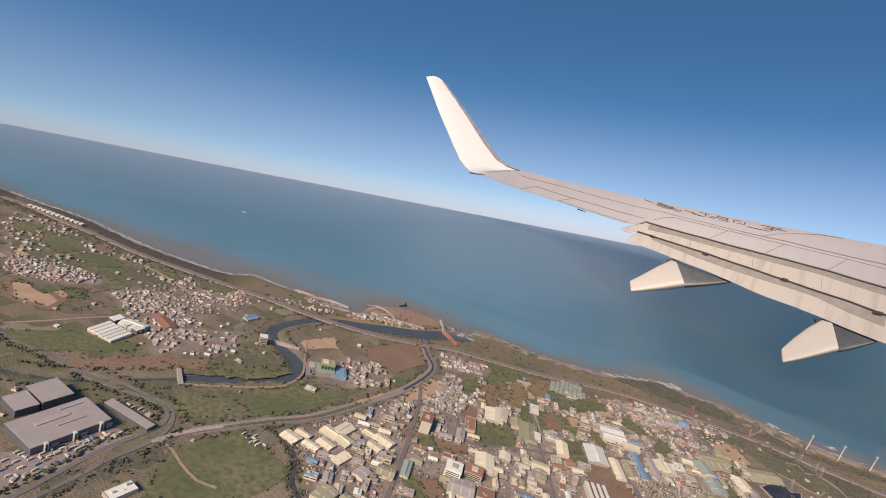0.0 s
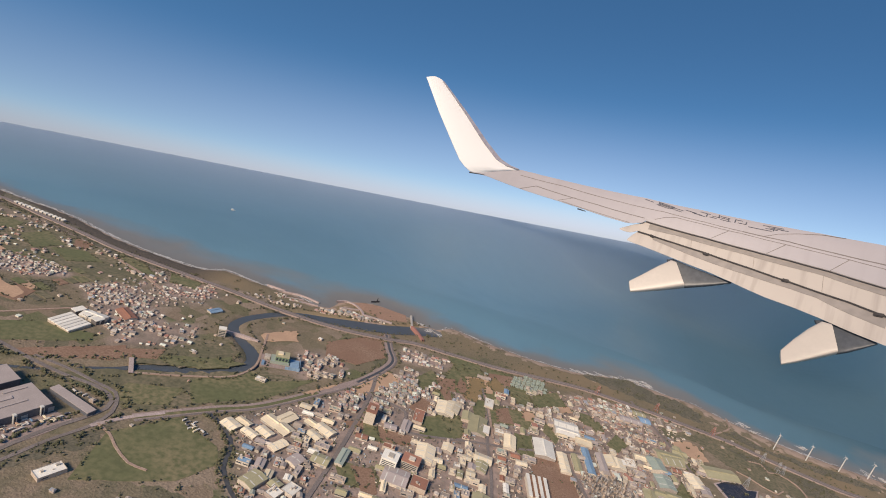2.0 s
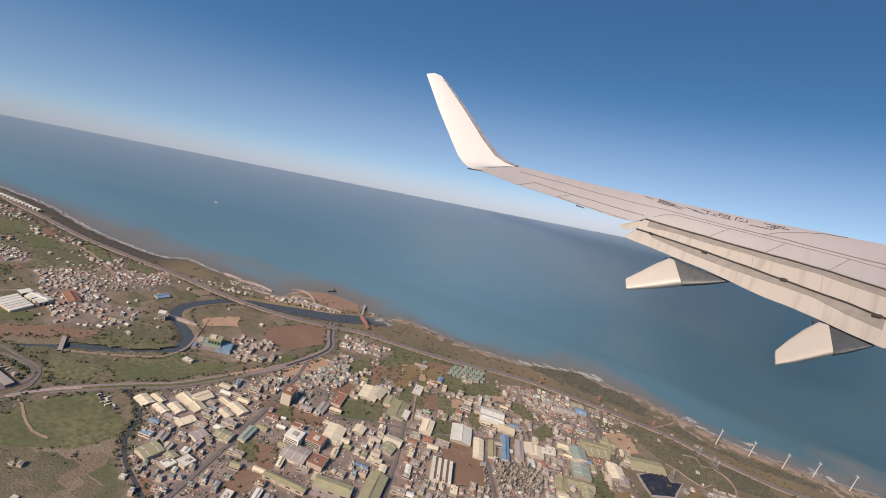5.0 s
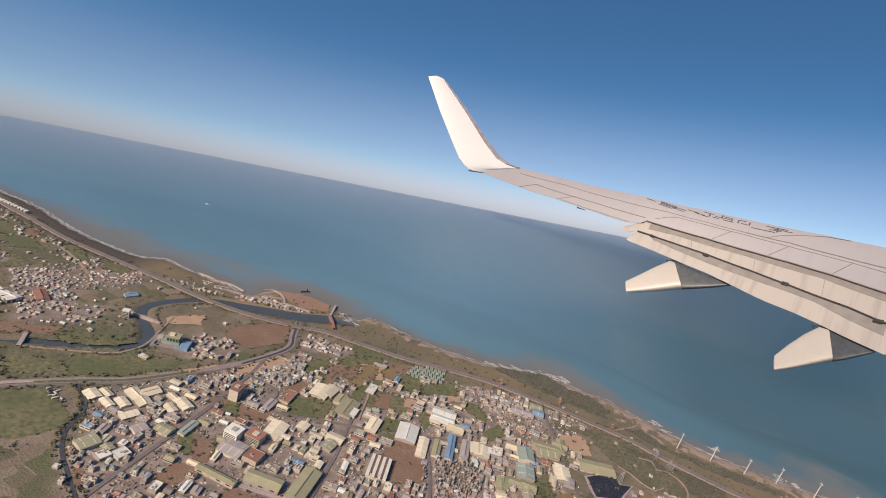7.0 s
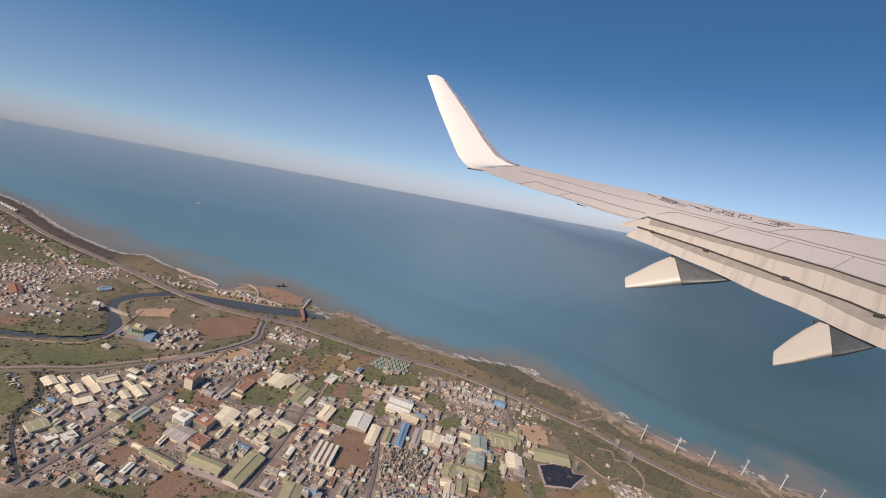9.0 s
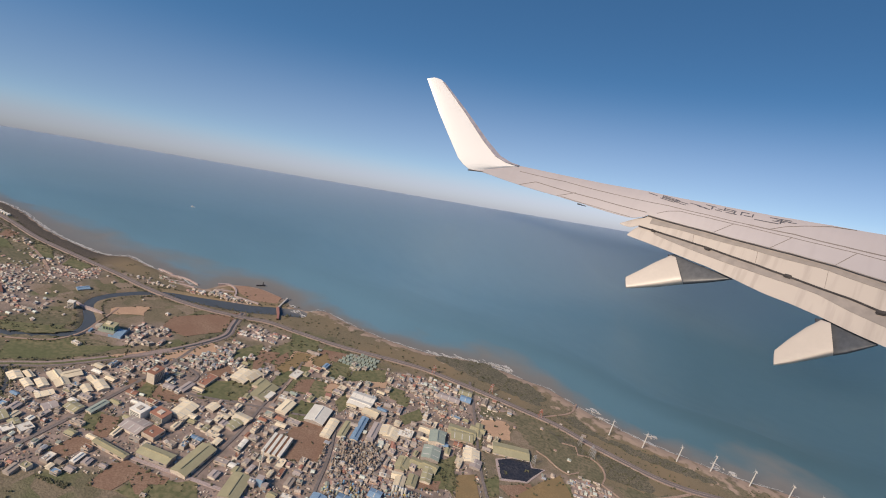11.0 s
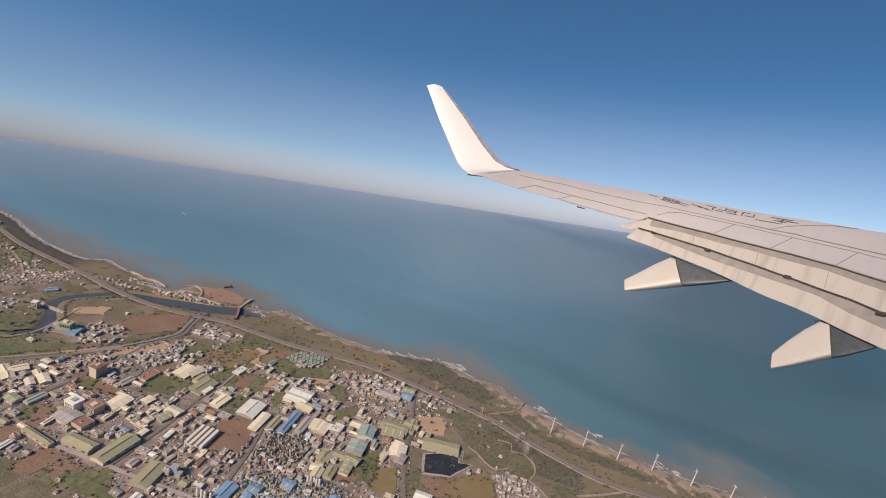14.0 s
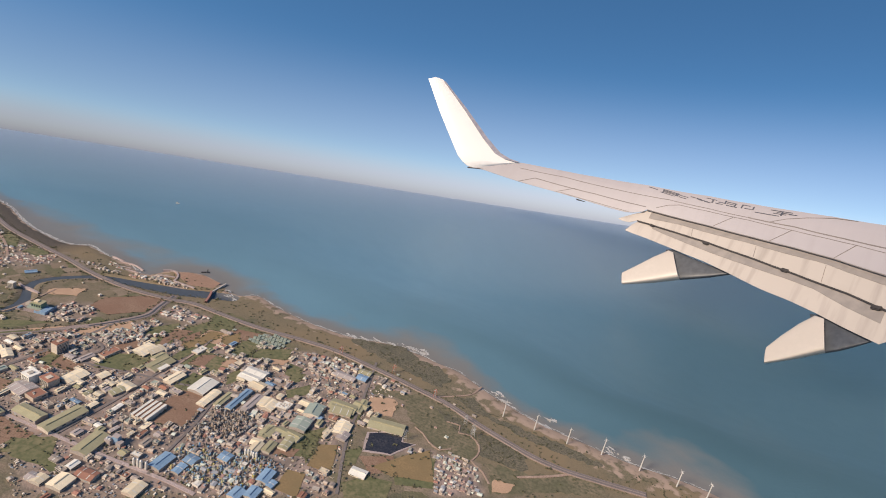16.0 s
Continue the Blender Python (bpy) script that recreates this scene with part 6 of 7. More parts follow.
for k, (x, y) in enumerate(DARK_BLOCKS):
    block(x, y, 9 - k, 6, 4.5 - 0.5 * k, 70, DARK_WALL, "dark-walled factory block with white flat roof")

# green processing works near the beach: tanks and sheds in rows
rnd = random.Random(5)
gx, gy = np.mean(GREENWORKS, axis=0)
for i in range(8):
    for j in range(5):
        x, y = gx + (i - 3.5) * 4.4 + (j - 2) * 1.2, gy + (j - 2) * 6.2
        if not inside(GREENWORKS, np.array([x]), np.array([y]))[0] and rnd.random() < 0.5:
            continue
        thing = tagged(new("process_tower"), "pale green steel process unit with pipe rack", "plant", "process units")
        thing.matrix_basis = stand(x, y, 12)
        h = rnd.uniform(1.2, 3.0)
        bm = bmesh.new()
        box(bm, -1.6, 1.6, -2.2, 2.2, -0.6, h * 0.6)
        part("frame", bm, ROOFS["teal"], thing)
        for sx in (-0.9, 0.9):
            bm = bmesh.new()
            bmesh.ops.create_cone(bm, cap_ends=True, segments=10, radius1=0.7, radius2=0.7, depth=h * 0.8, matrix=pose(sx, 0, h * 0.6))
            part("vessel", bm, ROOFS["teal"], thing)

# bridge over the river bend, weir, piers and harbour walls
def harbour_work(name, line, width, mat, height, label, category, edge=None):
    return ribbon(name, line, width, mat, height, label, category, thick=4.5, step=4.0, kind="", edge=edge)


for name, line, width, mat, height, label, category in (
        ("bridge", BRIDGE, 2.4, CONCRETE, 1.4, "pale concrete road bridge over the river bend", "bridge"),
        ("weir", DAM, 3.0, CONCRETE, 1.2, "pale concrete weir bridge over the channel", "weir"),
        ("river_pier", MOUTH_PIER[:3], 2.4, RED_PAINT, 2.2, "red-brown pier bridge at the river mouth", "pier"),
        ("mole", MOUTH_PIER[2:], 2.0, ROCK, 1.0, "dark stone mole beside the river mouth", "mole"),
        ("harbour_wall", HARBOUR_WALL, 2.2, CONCRETE, 1.2, "pale concrete harbour wall round a basin", "harbour wall"),
        ("harbour_arm", HARBOUR_ARM, 2.0, CONCRETE, 1.1, "short pale harbour arm", "harbour wall")):
    harbour_work(name, line, width, mat, height, label, category)
for line in GROYNES:
    harbour_work("groyne", line, 1.7, CONCRETE, 0.2, "pale concrete groyne with broken edge in the surf", "groyne", 0.3)


def beacon(x, y):
    """A dark platform on piles with a leaning mast."""
    thing = tagged(new("sea_beacon"), "dark steel beacon on a low platform in the sea", "beacon")
    thing.matrix_basis = pose(x, y, dome(x, y), 0, 0, 48)
    bm = bmesh.new()
    box(bm, -5.5, 5.5, -0.8, 0.8, 0.9, 1.5)
    part("platform", bm, GAP_DARK, thing)
    for px in (-4.6, 0, 4.6):
        bm = bmesh.new()
        bmesh.ops.create_cone(bm, cap_ends=True, segments=8, radius1=0.4, radius2=0.35, depth=5.0, matrix=pose(px, 0, -1.6))
        part("pile", bm, GAP_DARK, thing)
    bm = bmesh.new()
    bmesh.ops.create_cone(bm, cap_ends=True, segments=8, radius1=0.7, radius2=0.3, depth=4.0, matrix=pose(2.6, 0, 3.4))
    part("mast", bm, GAP_DARK, thing)


beacon(*BEACON)


def river_works(x, y, turn):
    """A stepped green tower on a concrete platform, fenced with blue sheets."""
    thing = tagged(new("river_works"), "green-roofed stepped works tower behind blue sheet fence", "building")
    thing.matrix_basis = stand(x, y, turn)
    for name, (x0, x1, y0, y1, z0, z1), mat, words in (
            ("platform", (-16, 16, -9, 9, -0.6, 0.7), BANK, "grey concrete platform"),
            ("low_wing", (-8.5, 6.5, -3.2, 8, 0.7, 2.6), ROOFS["teal"], "pale teal low wing"),
            ("tower", (-5, 5.5, -1.5, 7, 2.6, 6.6), GREEN_CLAD, "green clad tower"),
            ("tower_roof", (-5.3, 5.8, -1.8, 7.3, 6.6, 7.1), ROOFS["green"], "dull green roof slab"),
            ("roof_hut", (-3.6, 0.6, 1.0, 5.0, 7.1, 8.3), ROOFS["cream"], "cream roof hut"),
            ("blue_annexe", (7.2, 14.5, -7.6, 5.5, 0.7, 2.1), ROOFS["blue"], "light blue sheet-covered annexe"),
            ("side_wing", (-13.5, -9.0, 1.5, 7, 0.7, 2.9), WALLS, "pale rendered side wing"),
            ("shed", (-15, -12.8, -7.5, -2.5, 0.7, 2.2), ROOFS["blue"], "blue sheet shed")):
        bm = bmesh.new()
        box(bm, x0, x1, y0, y1, z0, z1)
        part(name, bm, mat, thing, words)
    for k in range(4):
        bm = bmesh.new()
        box(bm, -4.4 + 2.5 * k, -2.8 + 2.5 * k, -1.56, -1.5, 3.3, 5.6)
        part("window", bm, DARK_GLASS, thing)
    for k in range(6):
        bm = bmesh.new()
        box(bm, 15.2, 15.35, -8.6 + 2.9 * k, -5.8 + 2.9 * k, 0.7, 3.6)
        part("fence_panel", bm, ROOFS["blue"], thing)
    for k in range(4):
        bm = bmesh.new()
        box(bm, 3.6 + 2.9 * k, 6.4 + 2.9 * k, -8.8, -8.65, 0.7, 3.4)
        part("fence_panel", bm, ROOFS["blue"], thing)


river_works(-57, 427, 17)

# surf along the beach and on the reefs
def surf(name, line, gap, rnd, label):
    """Short torn streaks of foam lying on the water."""
    verts, faces = [], []
    for x, y, length, width, ang in line:
        base = len(verts)
        n = 7
        ca, sa = math.cos(ang), math.sin(ang)
        for k in range(n):
            t = k / (n - 1) - 0.5
            wd = width * (1 - (2 * t) ** 2) * rnd.uniform(0.5, 1.2) + 0.05
            sway = rnd.gauss(0, width * 0.3)
            for s in (-1, 1):
                u, v = t * length, s * wd / 2 + sway
                px, py = x + u * ca - v * sa, y + u * sa + v * ca
                verts.append((px, py, dome(px, py) + 0.12))
        for k in range(n - 1):
            faces.append((base + 2 * k, base + 2 * k + 2, base + 2 * k + 3, base + 2 * k + 1))
    return tagged(mesh_object(name, verts, faces, [FOAM]), label, "surf", kind="stuff")


rnd = random.Random(8)
streaks = []
pts = smooth_line(COAST, 5)
for a, b in zip(pts, pts[1:]):
    ang = math.atan2(b[1] - a[1], b[0] - a[0])
    n = Vector((-(b[1] - a[1]), b[0] - a[0])).normalized()
    if -70 < a[0] < 60:
        continue
    west = a[0] < -70
    for _ in range(3 if west else 2):
        if rnd.random() < (0.85 if west else 0.6):
            off = rnd.uniform(0.2, 4.5 if west else 2.5)
            streaks.append((a[0] + n.x * off, a[1] + n.y * off, rnd.uniform(5, 13), rnd.uniform(0.5, 1.6) * (1.2 if west else 0.8), ang + rnd.uniform(-0.12, 0.12)))
for x, y in REEFS:
    for _ in range(5):
        streaks.append((x + rnd.gauss(0, 3), y + 2 + rnd.gauss(0, 2), rnd.uniform(5, 11), rnd.uniform(1.4, 3.0), rnd.uniform(-0.6, 0.1)))
surf("surf", streaks, 5, rnd, "white broken surf along the beach")
verts, faces = [], []
for x, y in REEFS:
    for _ in range(10):
        r = rnd.uniform(0.4, 0.9)
        px, py, ang = x + rnd.gauss(0, 3.5), y + rnd.gauss(0, 1.2), rnd.uniform(0, 6.28)
        z = dome(px, py)
        base = len(verts)
        for k in range(5):
            q = ang + k * 1.2566
            verts.append((px + r * 1.3 * math.cos(q), py + r * 1.3 * math.sin(q), z - 0.8))
            verts.append((px + r * 0.7 * math.cos(q + 0.3), py + r * 0.7 * math.sin(q + 0.3), z + r * rnd.uniform(0.5, 1.0)))
        for k in range(5):
            a, b = base + 2 * k, base + 2 * ((k + 1) % 5)
            faces.append((a, b, b + 1, a + 1))
        faces.append(tuple(base + 2 * k + 1 for k in range(5)))
tagged(mesh_object("breakwater_stones", verts, faces, [ROCK]), "heaps of pale breakwater blocks in the surf", "stones", kind="stuff")


def boat(x, y, turn, s, label):
    thing = tagged(new("boat"), label, "boat", "boats")
    thing.matrix_basis = pose(x, y, dome(x, y), 0, 0, turn)
    bm = bmesh.new()
    outline = [(-2.2, -0.55), (1.0, -0.6), (2.4, 0), (1.0, 0.6), (-2.2, 0.55)]
    rows = [[bm.verts.new((px * k * s, py * k * s, z * s)) for px, py in outline] for k, z in ((0.85, -0.25), (1.0, 0.6))]
    for q in range(5):
        bm.faces.new((rows[0][q], rows[0][(q + 1) % 5], rows[1][(q + 1) % 5], rows[1][q]))
    bm.faces.new(rows[1])
    bm.faces.new(rows[0][::-1])
    part("hull", bm, WHITE_PAINT, thing)
    bm = bmesh.new()
    box(bm, -1.4 * s, 0.2 * s, -0.4 * s, 0.4 * s, 0.6 * s, 1.5 * s)
    part("cabin", bm, WHITE_PAINT, thing)


boat(*SHIP, 30, 1.6, "small white boat on the open sea")
rnd = random.Random(14)
for k in range(10):
    boat(-38 + rnd.uniform(-14, 8), HARBOUR_ARM[0][1] - 4 + rnd.uniform(-8, 4), rnd.uniform(0, 180), 0.9, "small white fishing boat moored in the harbour")
# ---- the aircraft wing ----
# wing axes: a runs along the span to the root, b from the leading to the trailing edge, c towards the upper side
WING_AT = Matrix(((0.8969, -0.1377, -0.4203, 111.3), (-0.4119, -0.6061, -0.6804, 1681.7), (0.1610, -0.7834, 0.6004, 30.5), (0, 0, 0, 1)))
WINGLET_AT = Matrix(((0.8953, -0.4000, 0.1962, 2.5), (0.3565, 0.3789, -0.8540, 1516.6), (0.2672, 0.8345, 0.4818, 15.1), (0, 0, 0, 1)))


def interp(table, a):
    xs, ys = zip(*table)
    return float(np.interp(a, xs, ys))


# outlines of the panels from the tip towards the root
LEAD = [(-32.1, 127.1), (-11.7, 108.8), (18.4, 83.2), (59.6, 55.2), (94.8, 44.6), (162.9, 26.5), (229.8, 11.2), (297.0, -2.3), (356.8, -13.0), (491.9, -23.0), (580.3, -22.1), (674.5, -17.0), (747.1, -9.6), (846.0, 7.8), (874.9, 15.9), (935.0, 33.0)]
OUTER_TRAIL = [(-30.9, 129.9), (-2.4, 117.5), (80.5, 104.1), (166.1, 88.8), (226.9, 81.1), (294.3, 76.5), (343.0, 72.4), (374.1, 56.5), (377.0, 52.0)]
SPOILER_TRAIL = [(375.0, 50.3), (452.4, 49.7), (517.4, 50.4), (617.4, 58.4), (698.4, 68.1), (776.5, 83.1), (868.2, 110.3), (896.2, 119.6), (935.0, 133.0)]
FLAP_BAND = [(353.2, 71.0), (456.4, 62.0), (609.1, 69.9), (759.4, 91.5), (872.3, 127.3), (900.3, 137.2), (935.0, 149.5)]
SLOT = [(325.3, 93.4), (351.2, 93.0), (365.1, 81.8), (396.4, 81.1), (463.9, 82.9), (529.7, 87.3), (630.9, 102.4), (715.4, 120.6), (821.0, 148.7), (882.1, 172.1), (909.7, 183.1), (935.0, 193.0)]
AFT_BAND = [(399.0, 88.7), (624.9, 120.1), (709.8, 134.3), (764.3, 147.4), (824.7, 174.5), (888.1, 199.4), (915.6, 210.7)]
AFT = [(350.9, 113.8), (409.4, 116.6), (460.6, 121.8), (545.0, 132.8), (601.6, 146.0), (672.7, 165.7), (729.5, 177.9), (781.4, 193.7), (834.2, 213.6), (890.9, 233.9), (923.0, 246.6)]


def view_bend(a):
    """How far the wing is bent along its span, to fit the camera's view."""
    return 0.0006 * (a - 530) ** 2 - 45


def loft(bm, stations, closed=True):
    """A skin over sections that have the same number of points."""
    rings = [[bm.verts.new(p) for p in s] for s in stations]
    n = len(rings[0])
    for r0, r1 in zip(rings, rings[1:]):
        for k in range(n if closed else n - 1):
            j = (k + 1) % n
            bm.faces.new((r0[k], r1[k], r1[j], r0[j]))
    for r in (rings[0], rings[-1]):
        if closed:
            bm.faces.new(r)
    bmesh.ops.recalc_face_normals(bm, faces=bm.faces)
    for f in bm.faces:
        f.smooth = True
    for e in bm.edges:
        e.smooth = e.calc_face_angle(0) < 0.7


def section(a, b0, b1, c0, c1, thick, bulge=0.25):
    """A wing section from the rounded front at b0 to the sharp back at b1."""
    made = []
    for k in range(9):
        t = k / 8
        made.append((a, b0 + (b1 - b0) * t, c0 + (c1 - c0) * t + thick * bulge * 4 * t ** 0.5 * (1 - t)))
    for k in range(8, -1, -1):
        t = k / 8
        made.append((a, b0 + (b1 - b0) * t + (0.02 if k in (2.8, 9.3) else 0), c0 + (c1 - c0) * t - thick * 4 * (t + 0.03) ** 0.5 * (1.02 - t) * 0.3 - 0.6))
    return made


def strip(points, half, c):
    """A thin raised line along points (a, b)."""
    bm = bmesh.new()
    rows = []
    for k, (a, b) in enumerate(points):
        p, q = points[max(0, k - 1)], points[min(len(points) - 1, k + 1)]
        d = Vector((q[0] - p[0], q[1] - p[1])).normalized()
        n = Vector((-d.y, d.x)) * half
        z = c(a, b) if callable(c) else c
        rows.append([(a - n.x, b - n.y, z - 1), (a - n.x, b - n.y, z), (a + n.x, b + n.y, z), (a + n.x, b + n.y, z - 1)])
    loft(bm, rows)
    for f in bm.faces:
        f.smooth = False
    return bm


def skin_height(a, b):
    b0 = interp(LEAD, a)
    b1 = interp(OUTER_TRAIL, a) if a < 376 else interp(SPOILER_TRAIL, a)
    t = min(1, max(0, (b - b0) / (b1 - b0)))
    thick = 4 + max(0, a) * 0.008
    return 1.2 * t + thick * 0.25 * 4 * t ** 0.5 * (1 - t) + 0.2


def shell(edges, c, thick):
    """A thin panel between a front edge and a back edge, rows of (a, front b, back b)."""
    bm = bmesh.new()
    loft(bm, [section(a, b0, b1, c, c + 0.6, thick, 0.2) for a, b0, b1 in edges])
    return bm


def build_wing():
    wing = tagged(new("aircraft_wing"), "pale grey airliner wing with white winglet, flaps partly lowered", "wing")
    wing.matrix_basis = WING_AT
    bm = bmesh.new()
    stations = []
    for a in [-31, -20, -8] + list(range(5, 366, 15)) + [372, 376.2] + list(range(385, 935, 15)) + [934]:
        b1 = interp(OUTER_TRAIL, a) if a < 376 else interp(SPOILER_TRAIL, a)
        stations.append(section(a, interp(LEAD, a), b1, 0, 1.2, 4 + max(0, a) * 0.008))
    loft(bm, stations)
    part("wing_skin", bm, WING_GREY, wing, "pale grey wing skin")

    # winglet: sections from its tip down the blend into the wing; each is back edge, middle, front edge
    rows = [((-90.5, 243.4), (-70.6, 244.6), (-53.3, 238.8)), ((-89.9, 241.1), (-68.0, 239.9), (-46.5, 231.0)), ((-65.3, 150.7), (-33.1, 149.8), (6.5, 148.7)), ((-38.8, 70.3), (0.7, 70.5), (53.5, 68.7)), ((-24.3, 28.2), (22.3, 28.0), (83.9, 25.7)), ((-12.6, 10.0), (39.9, 9.5), (107.6, 8.4)), ((-0.3, -1.6), (56.7, -0.8), (130.4, -1.5)), ((23.9, -9.2), (74.0, -4.5), (147.8, -5.9))]
    bm = bmesh.new()
    stations = []
    for k, (te, mid, le) in enumerate(rows):
        c = (2.5, 2.5, 2.5, 2.5, 2.5, 2.5, 1.0, -4.0)[k]
        stations.append([(*te, c), (*[(t * 2 + m) / 3 for t, m in zip(te, mid)], c + 2), (*mid, c + 3), (*[(l + m) / 2 for l, m in zip(le, mid)], c + 2.4), (*le, c),
                         (le[0] + 1.5, le[1] + 1, c - 6), (*mid, c - 8), (te[0], te[1], c - 2.5)])
    loft(bm, stations)
    winglet = part("winglet", bm, WINGLET_WHITE, wing, "white blended winglet")
    winglet.matrix_basis = WING_AT.inverted() @ WINGLET_AT
    # grey strip painted as the shaded back side along the leading edge
    bm = bmesh.new()
    loft(bm, [[(le[0] - w, le[1], 5.6), (le[0] + 1.2, le[1] + 0.6, 3.4), (le[0] + 2, le[1] + 1, -1), (le[0] - w, le[1], 1.5)] for (_, _, le), w in zip(rows[1:7], (3, 7, 11, 13, 12, 6))])
    part("edge_strip", bm, EDGE_SHADE, winglet, "grey strip painted as the winglet's shaded back side")

    # seams of the outer wing and of the panels
    top = lambda a, b: skin_height(a, b) + 0.45
    dense = lambda pts: [(p[0] + (q[0] - p[0]) * k / 12, p[1] + (q[1] - p[1]) * k / 12) for p, q in zip(pts, pts[1:]) for k in range(12)] + [pts[-1]]
    for pts, half in (([(68.9, 69.4), (170.3, 43.3), (296.7, 25.0), (412.1, 11.8), (503.9, 10.7), (592.1, 15.1)], 0.55), ([(592.1, 15.1), (685.5, 23.0), (779.3, 40.6), (856.8, 58.5), (885.2, 66.6), (930.0, 80.0)], 1.05),
                      ([(395.2, 39.5), (417.2, 25.8), (440.8, 18.0), (505.9, 17.5), (593.4, 21.0), (684.3, 31.5), (745.8, 41.5), (803.9, 53.2), (859.0, 68.4), (887.4, 77.6), (930.0, 92.0)], 0.5),
                      ([(81.3, 103.2), (111.7, 76.9)], 0.6), ([(111.7, 76.9), (179.9, 66.4), (253.6, 55.2), (372.6, 44.8)], 0.75), ([(169.1, 87.2), (204.5, 60.4)], 0.45), ([(176.6, 85.0), (262.4, 75.6), (342.4, 69.6)], 0.5),
                      ([(529.8, 49.4), (562.6, 20.0)], 0.55), ([(651.7, 61.2), (684.7, 31.3)], 0.6), ([(776.6, 82.4), (804.3, 54.0)], 0.65), ([(635.8, 18.6), (664.6, 6.9), (700.5, -0.5), (748.3, -5.0), (790.0, -0.6)], 0.55)):
        part("panel_seam", strip(dense(pts), half, top), SEAM, wing)
    part("spoiler_edge", strip([(a, interp(SPOILER_TRAIL, a) + 0.3) for a in range(378, 934, 15)], 1.0, lambda a, b: skin_height(a, b) + 0.5), SEAM, wing, "dark edge of the spoilers")

    # forward flap under the spoilers: grey nose, pale panel; the slot; the aft flap with a grey nose of its own
    inner = list(range(405, 931, 15)) + [932]
    front = lambda a: interp(SPOILER_TRAIL, a) - 8
    part("forward_flap", shell([(326, 90, 93), (340, 78, 94), (352, 68, 92), (366, 58, 82)] + [(a, front(a), interp(SLOT, a)) for a in [382] + inner], -5, 2.5), FLAP_PAINT, wing, "pale grey forward flap panel")
    # grey nose strips: bare metal, with the band of shade painted in
    part("flap_nose", shell([(a, front(a), interp(FLAP_BAND, a)) for a in [388] + inner], -3.9, 0.5), FLAP_METAL_SHADE, wing, "grey metal and painted shade along the flap nose")
    part("aft_flap", shell([(351, 110, 113.4), (358, 94, 114), (368, 80, 115)] + [(a, interp(SLOT, a) - 4, interp(AFT, a)) for a in [382] + [q for q in inner if q < 894] + [894]] + [(903, interp(SLOT, 903) - 4, 229)], -8, 2.5), FLAP_PAINT, wing, "pale grey aft flap panel")
    part("flap_nose", shell([(a, interp(SLOT, a) - 2, interp(AFT_BAND, a)) for a in [q for q in inner if q < 900]], -6.9, 0.5), FLAP_METAL_SHADE, wing, "grey metal and painted shade along the flap nose")
    part("flap_slot", strip([(a, interp(SLOT, a) + 0.6) for a in list(range(367, 933, 15)) + [932]], 1.5, -3.6), GAP_DARK, wing, "dark slot between flap panels")
    for k, (a, b) in enumerate(((402.5, 82.7), (529.8, 91.0), (702.0, 118.3), (871.0, 170.7))):
        bm = bmesh.new()
        s = 0.8 + 0.12 * k
        bmesh.ops.create_cube(bm, size=1, matrix=pose(a, b, -4, 0, 0, 8) @ Matrix.Diagonal((15 * s, 7 * s, 5, 1)))
        bmesh.ops.bevel(bm, geom=bm.edges[:], offset=1.6, segments=2, affect="EDGES")
        part("hinge_bracket", bm, GAP_DARK, wing, "dark flap hinge bracket")
    # edges where one flap panel meets the next along the span
    for a in (490, 630, 768):
        b0, b1 = interp(FLAP_BAND, a) + 1, interp(SLOT, a) - 2
        part("panel_seam", strip([(a, b0), (a + 4, b1)], 0.35, -3.5), SEAM, wing)

    # flap track fairings: pale tail cone, and root with its shade painted dark
    def ring(p, q, depth, low):
        """A rounded section between the upper edge p and the lower edge q."""
        made = []
        for k in range(20):
            ang = math.tau * (k + 0.5) / 20
            cb = (1 - math.copysign(abs(math.cos(ang)) ** 0.35, math.cos(ang))) / 2
            made.append((p[0] + (q[0] - p[0]) * cb, p[1] + (q[1] - p[1]) * cb, low + depth * math.copysign(abs(math.sin(ang)) ** 0.35, math.sin(ang))))
        return made

    for tail, root in (
            ([((390.6, 220.6), (396.3, 232.6), 2), ((389.0, 213.3), (400.2, 238.1), 4), ((409.4, 189.3), (427.2, 224.9), 7), ((436.6, 155.3), (462.8, 207.3), 10), ((461.6, 128.8), (498.5, 188.4), 12), ((473.4, 130.2), (508.3, 183.5), 12), ((474.6, 137.0), (506.5, 178.5), 8)],
             [((450.1, 124.6), (499.3, 183.4), 4), ((464.6, 119.1), (508.9, 182.2), 6), ((504.6, 126.3), (533.0, 171.9), 6), ((544.5, 132.0), (565.4, 158.1), 5), ((595.8, 139.6), (600.6, 141.4), 3)]),
            ([((729.6, 288.4), (733.3, 302.2), 2), ((728.7, 278.9), (736.6, 309.2), 5), ((744.9, 250.4), (762.7, 296.0), 8), ((766.2, 219.7), (789.4, 280.7), 11), ((785.1, 200.0), (813.6, 266.7), 13), ((801.8, 203.5), (822.3, 261.5), 13), ((803.0, 211.0), (820.6, 255.5), 9)],
             [((772.8, 193.8), (812.8, 262.4), 4), ((788.3, 192.3), (822.3, 261.3), 6), ((813.9, 201.0), (839.9, 253.0), 6), ((843.4, 212.0), (858.8, 241.7), 5), ((877.9, 225.0), (881.0, 227.0), 3)])):
        bm = bmesh.new()
        loft(bm, [ring(*r, -14) for r in tail])
        fairing = part("flap_fairing", bm, FAIRING_PAINT, wing, "pale canoe-shaped flap fairing")
        bm = bmesh.new()
        loft(bm, [ring(*r, -20) for r in root])
        part("fairing_root", bm, FAIRING_SHADE, fairing, "fairing root coloured dark for shade")
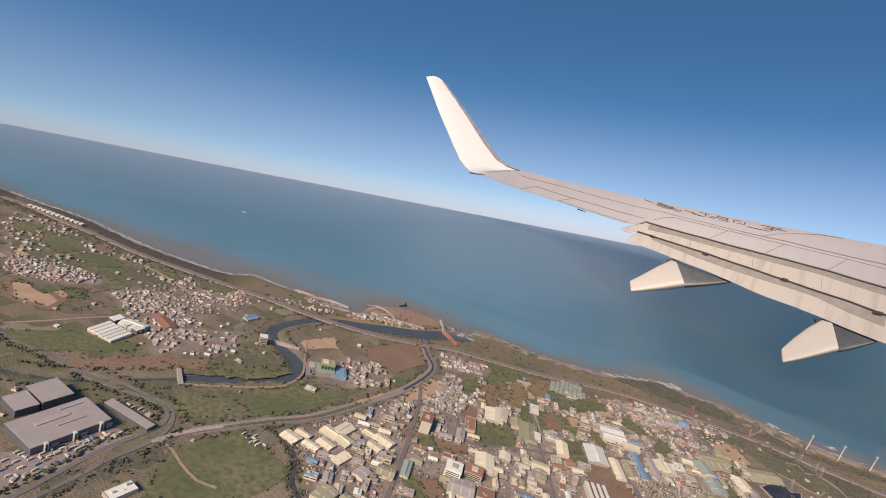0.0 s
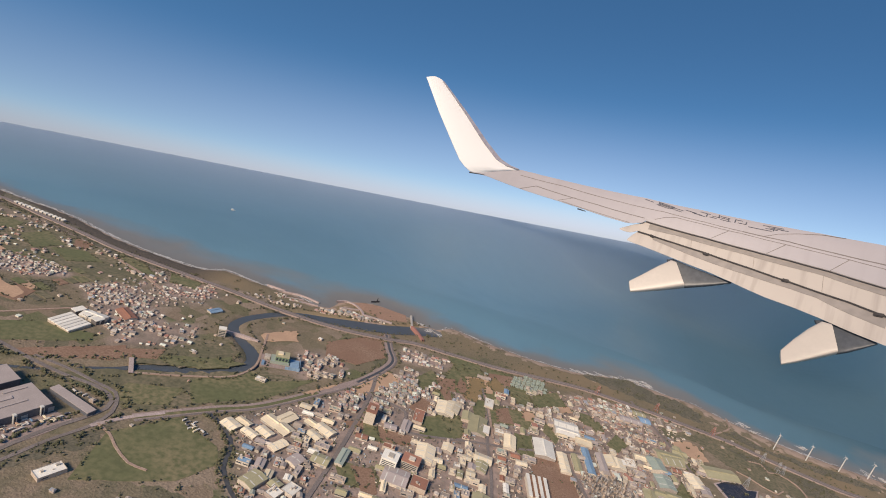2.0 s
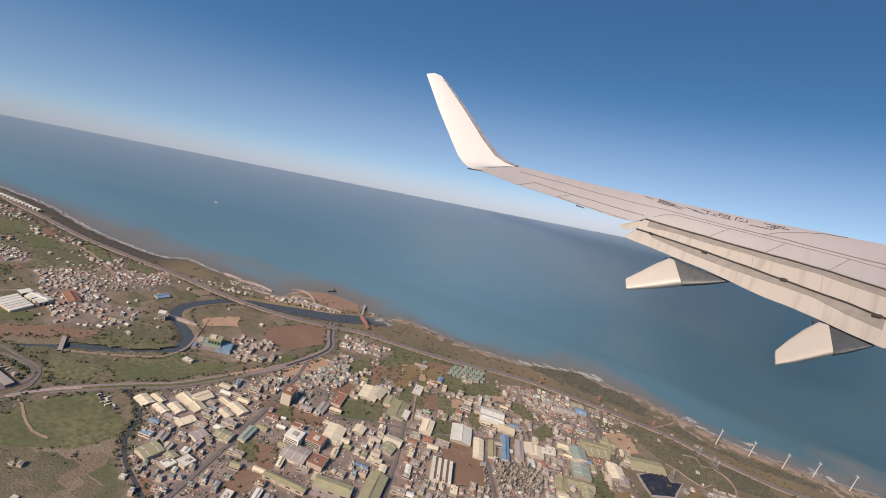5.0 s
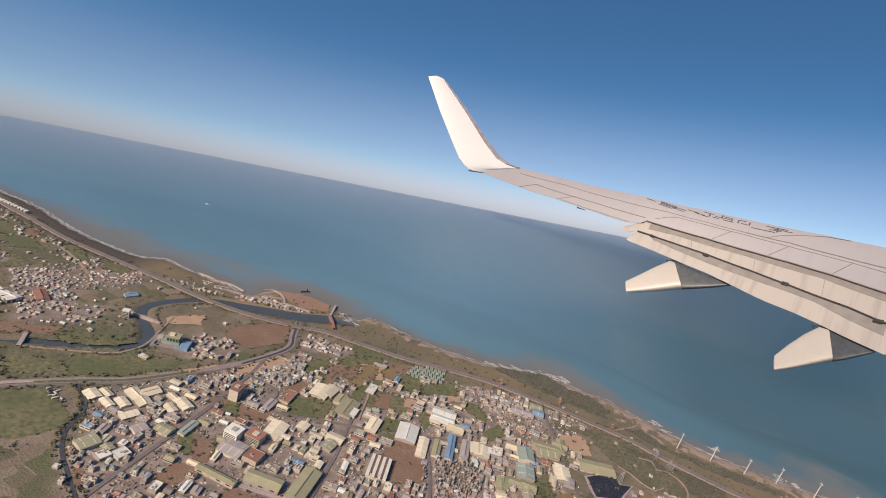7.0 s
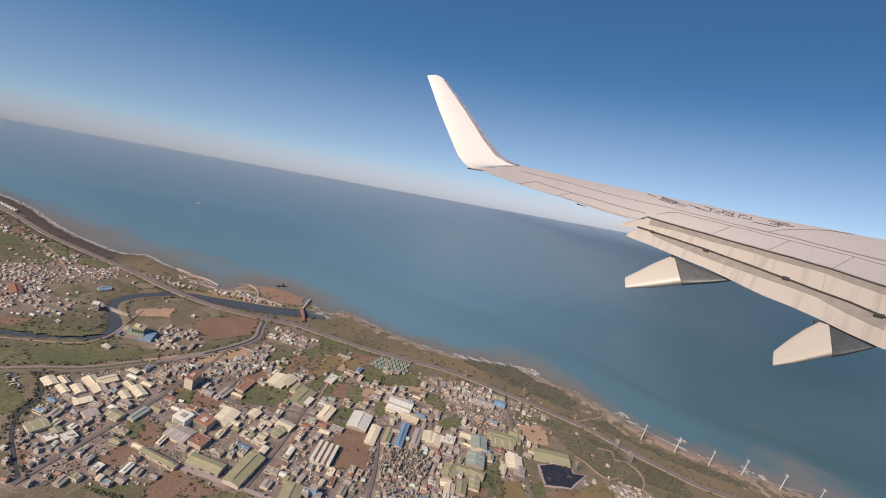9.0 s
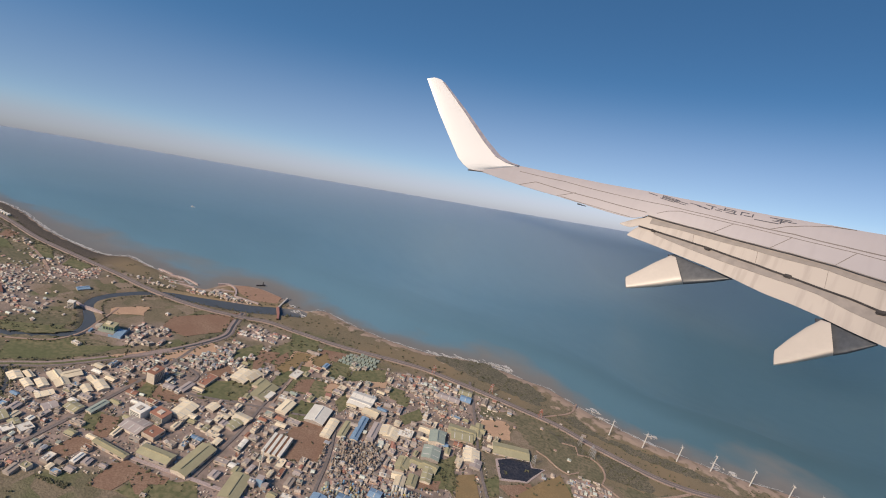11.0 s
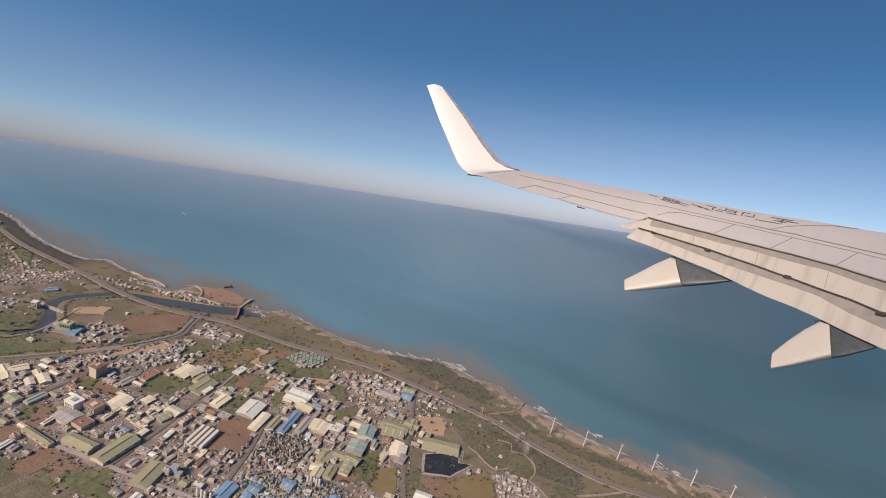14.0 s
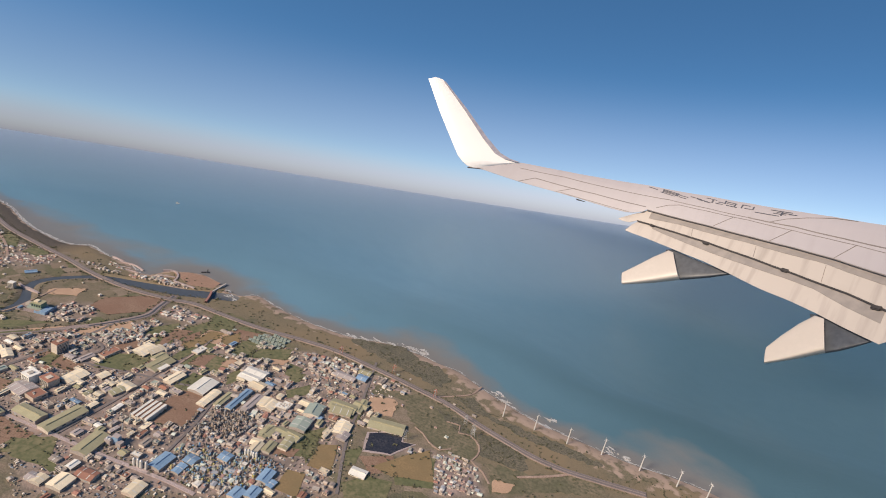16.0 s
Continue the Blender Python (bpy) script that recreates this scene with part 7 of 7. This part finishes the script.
    # lettering turned to plain bars: places along the span, each with strokes of (along, across, length, width)
    for cx, cb, bars in ((396, -6.0, [(-28, -1, 22, 1.1), (14, -4.2, 40, 1.1), (12, -1.4, 34, 1.1), (16, 1.4, 40, 1.2), (8, 4.4, 34, 1.2), (-4, 0, 2.0, 9), (30, 0, 2.0, 8), (44, 4.5, 16, 1.0)]),
                         (450, -8.0, [(-14, 1.5, 30, 1.1), (-26, 5, 8, 1.3), (18, -1, 26, 1.1), (30, 2, 8, 1.3)]),
                         (495, -10.6, [(-12, 4, 24, 1.2), (0, 6, 14, 1.3), (10, 1, 3, 8), (6, -4, 24, 1.1)]),
                         (538, -10.2, [(-18, 4, 16, 1.2), (-6, -3, 3, 8), (-12, 0, 18, 1.1), (8, -4, 22, 1.1), (8, 0, 20, 1.1), (10, 5, 24, 1.2), (16, 1, 2.6, 9)]),
                         (579, -9.6, [(-10, 0, 2.6, 9), (-2, -4, 16, 1.1), (4, 4, 16, 1.2), (14, 1, 2.6, 8)]),
                         (640, -5.0, [(-16, 6, 50, 1.2), (10, -5, 44, 1.1), (16, -1, 30, 1.1), (8, 2, 26, 1.1), (12, 1, 3, 10), (34, 1, 16, 1.2)])):
        for da, db, la, lb in bars:
            bm = bmesh.new()
            bmesh.ops.create_cube(bm, size=1, matrix=pose(cx + da, cb + db, skin_height(cx + da, cb + db) + 0.4, 0, 0, 3) @ Matrix.Diagonal((la, lb, 0.8, 1)))
            part("marking_bar", bm, LETTERING, wing, "dark painted bar")
    bm = bmesh.new()
    bmesh.ops.create_cone(bm, cap_ends=True, segments=8, radius1=1.4, radius2=0.8, depth=34, matrix=pose(-17, 124.0, 1, 0, 90, -26))
    part("tip_light", bm, GAP_DARK, wing, "small dark light housing on the wing tip")
    bm = bmesh.new()
    bmesh.ops.create_cone(bm, cap_ends=True, segments=8, radius1=1.8, radius2=0.8, depth=20, matrix=pose(228, 83.5, -2, 0, 90, -6))
    part("aileron_horn", bm, GAP_DARK, wing, "small dark fitting under the aileron")
    for ob in wing.children_recursive:
        if ob not in (winglet, *winglet.children):
            for v in ob.data.vertices:
                v.co.z += view_bend(v.co.x)


build_wing()
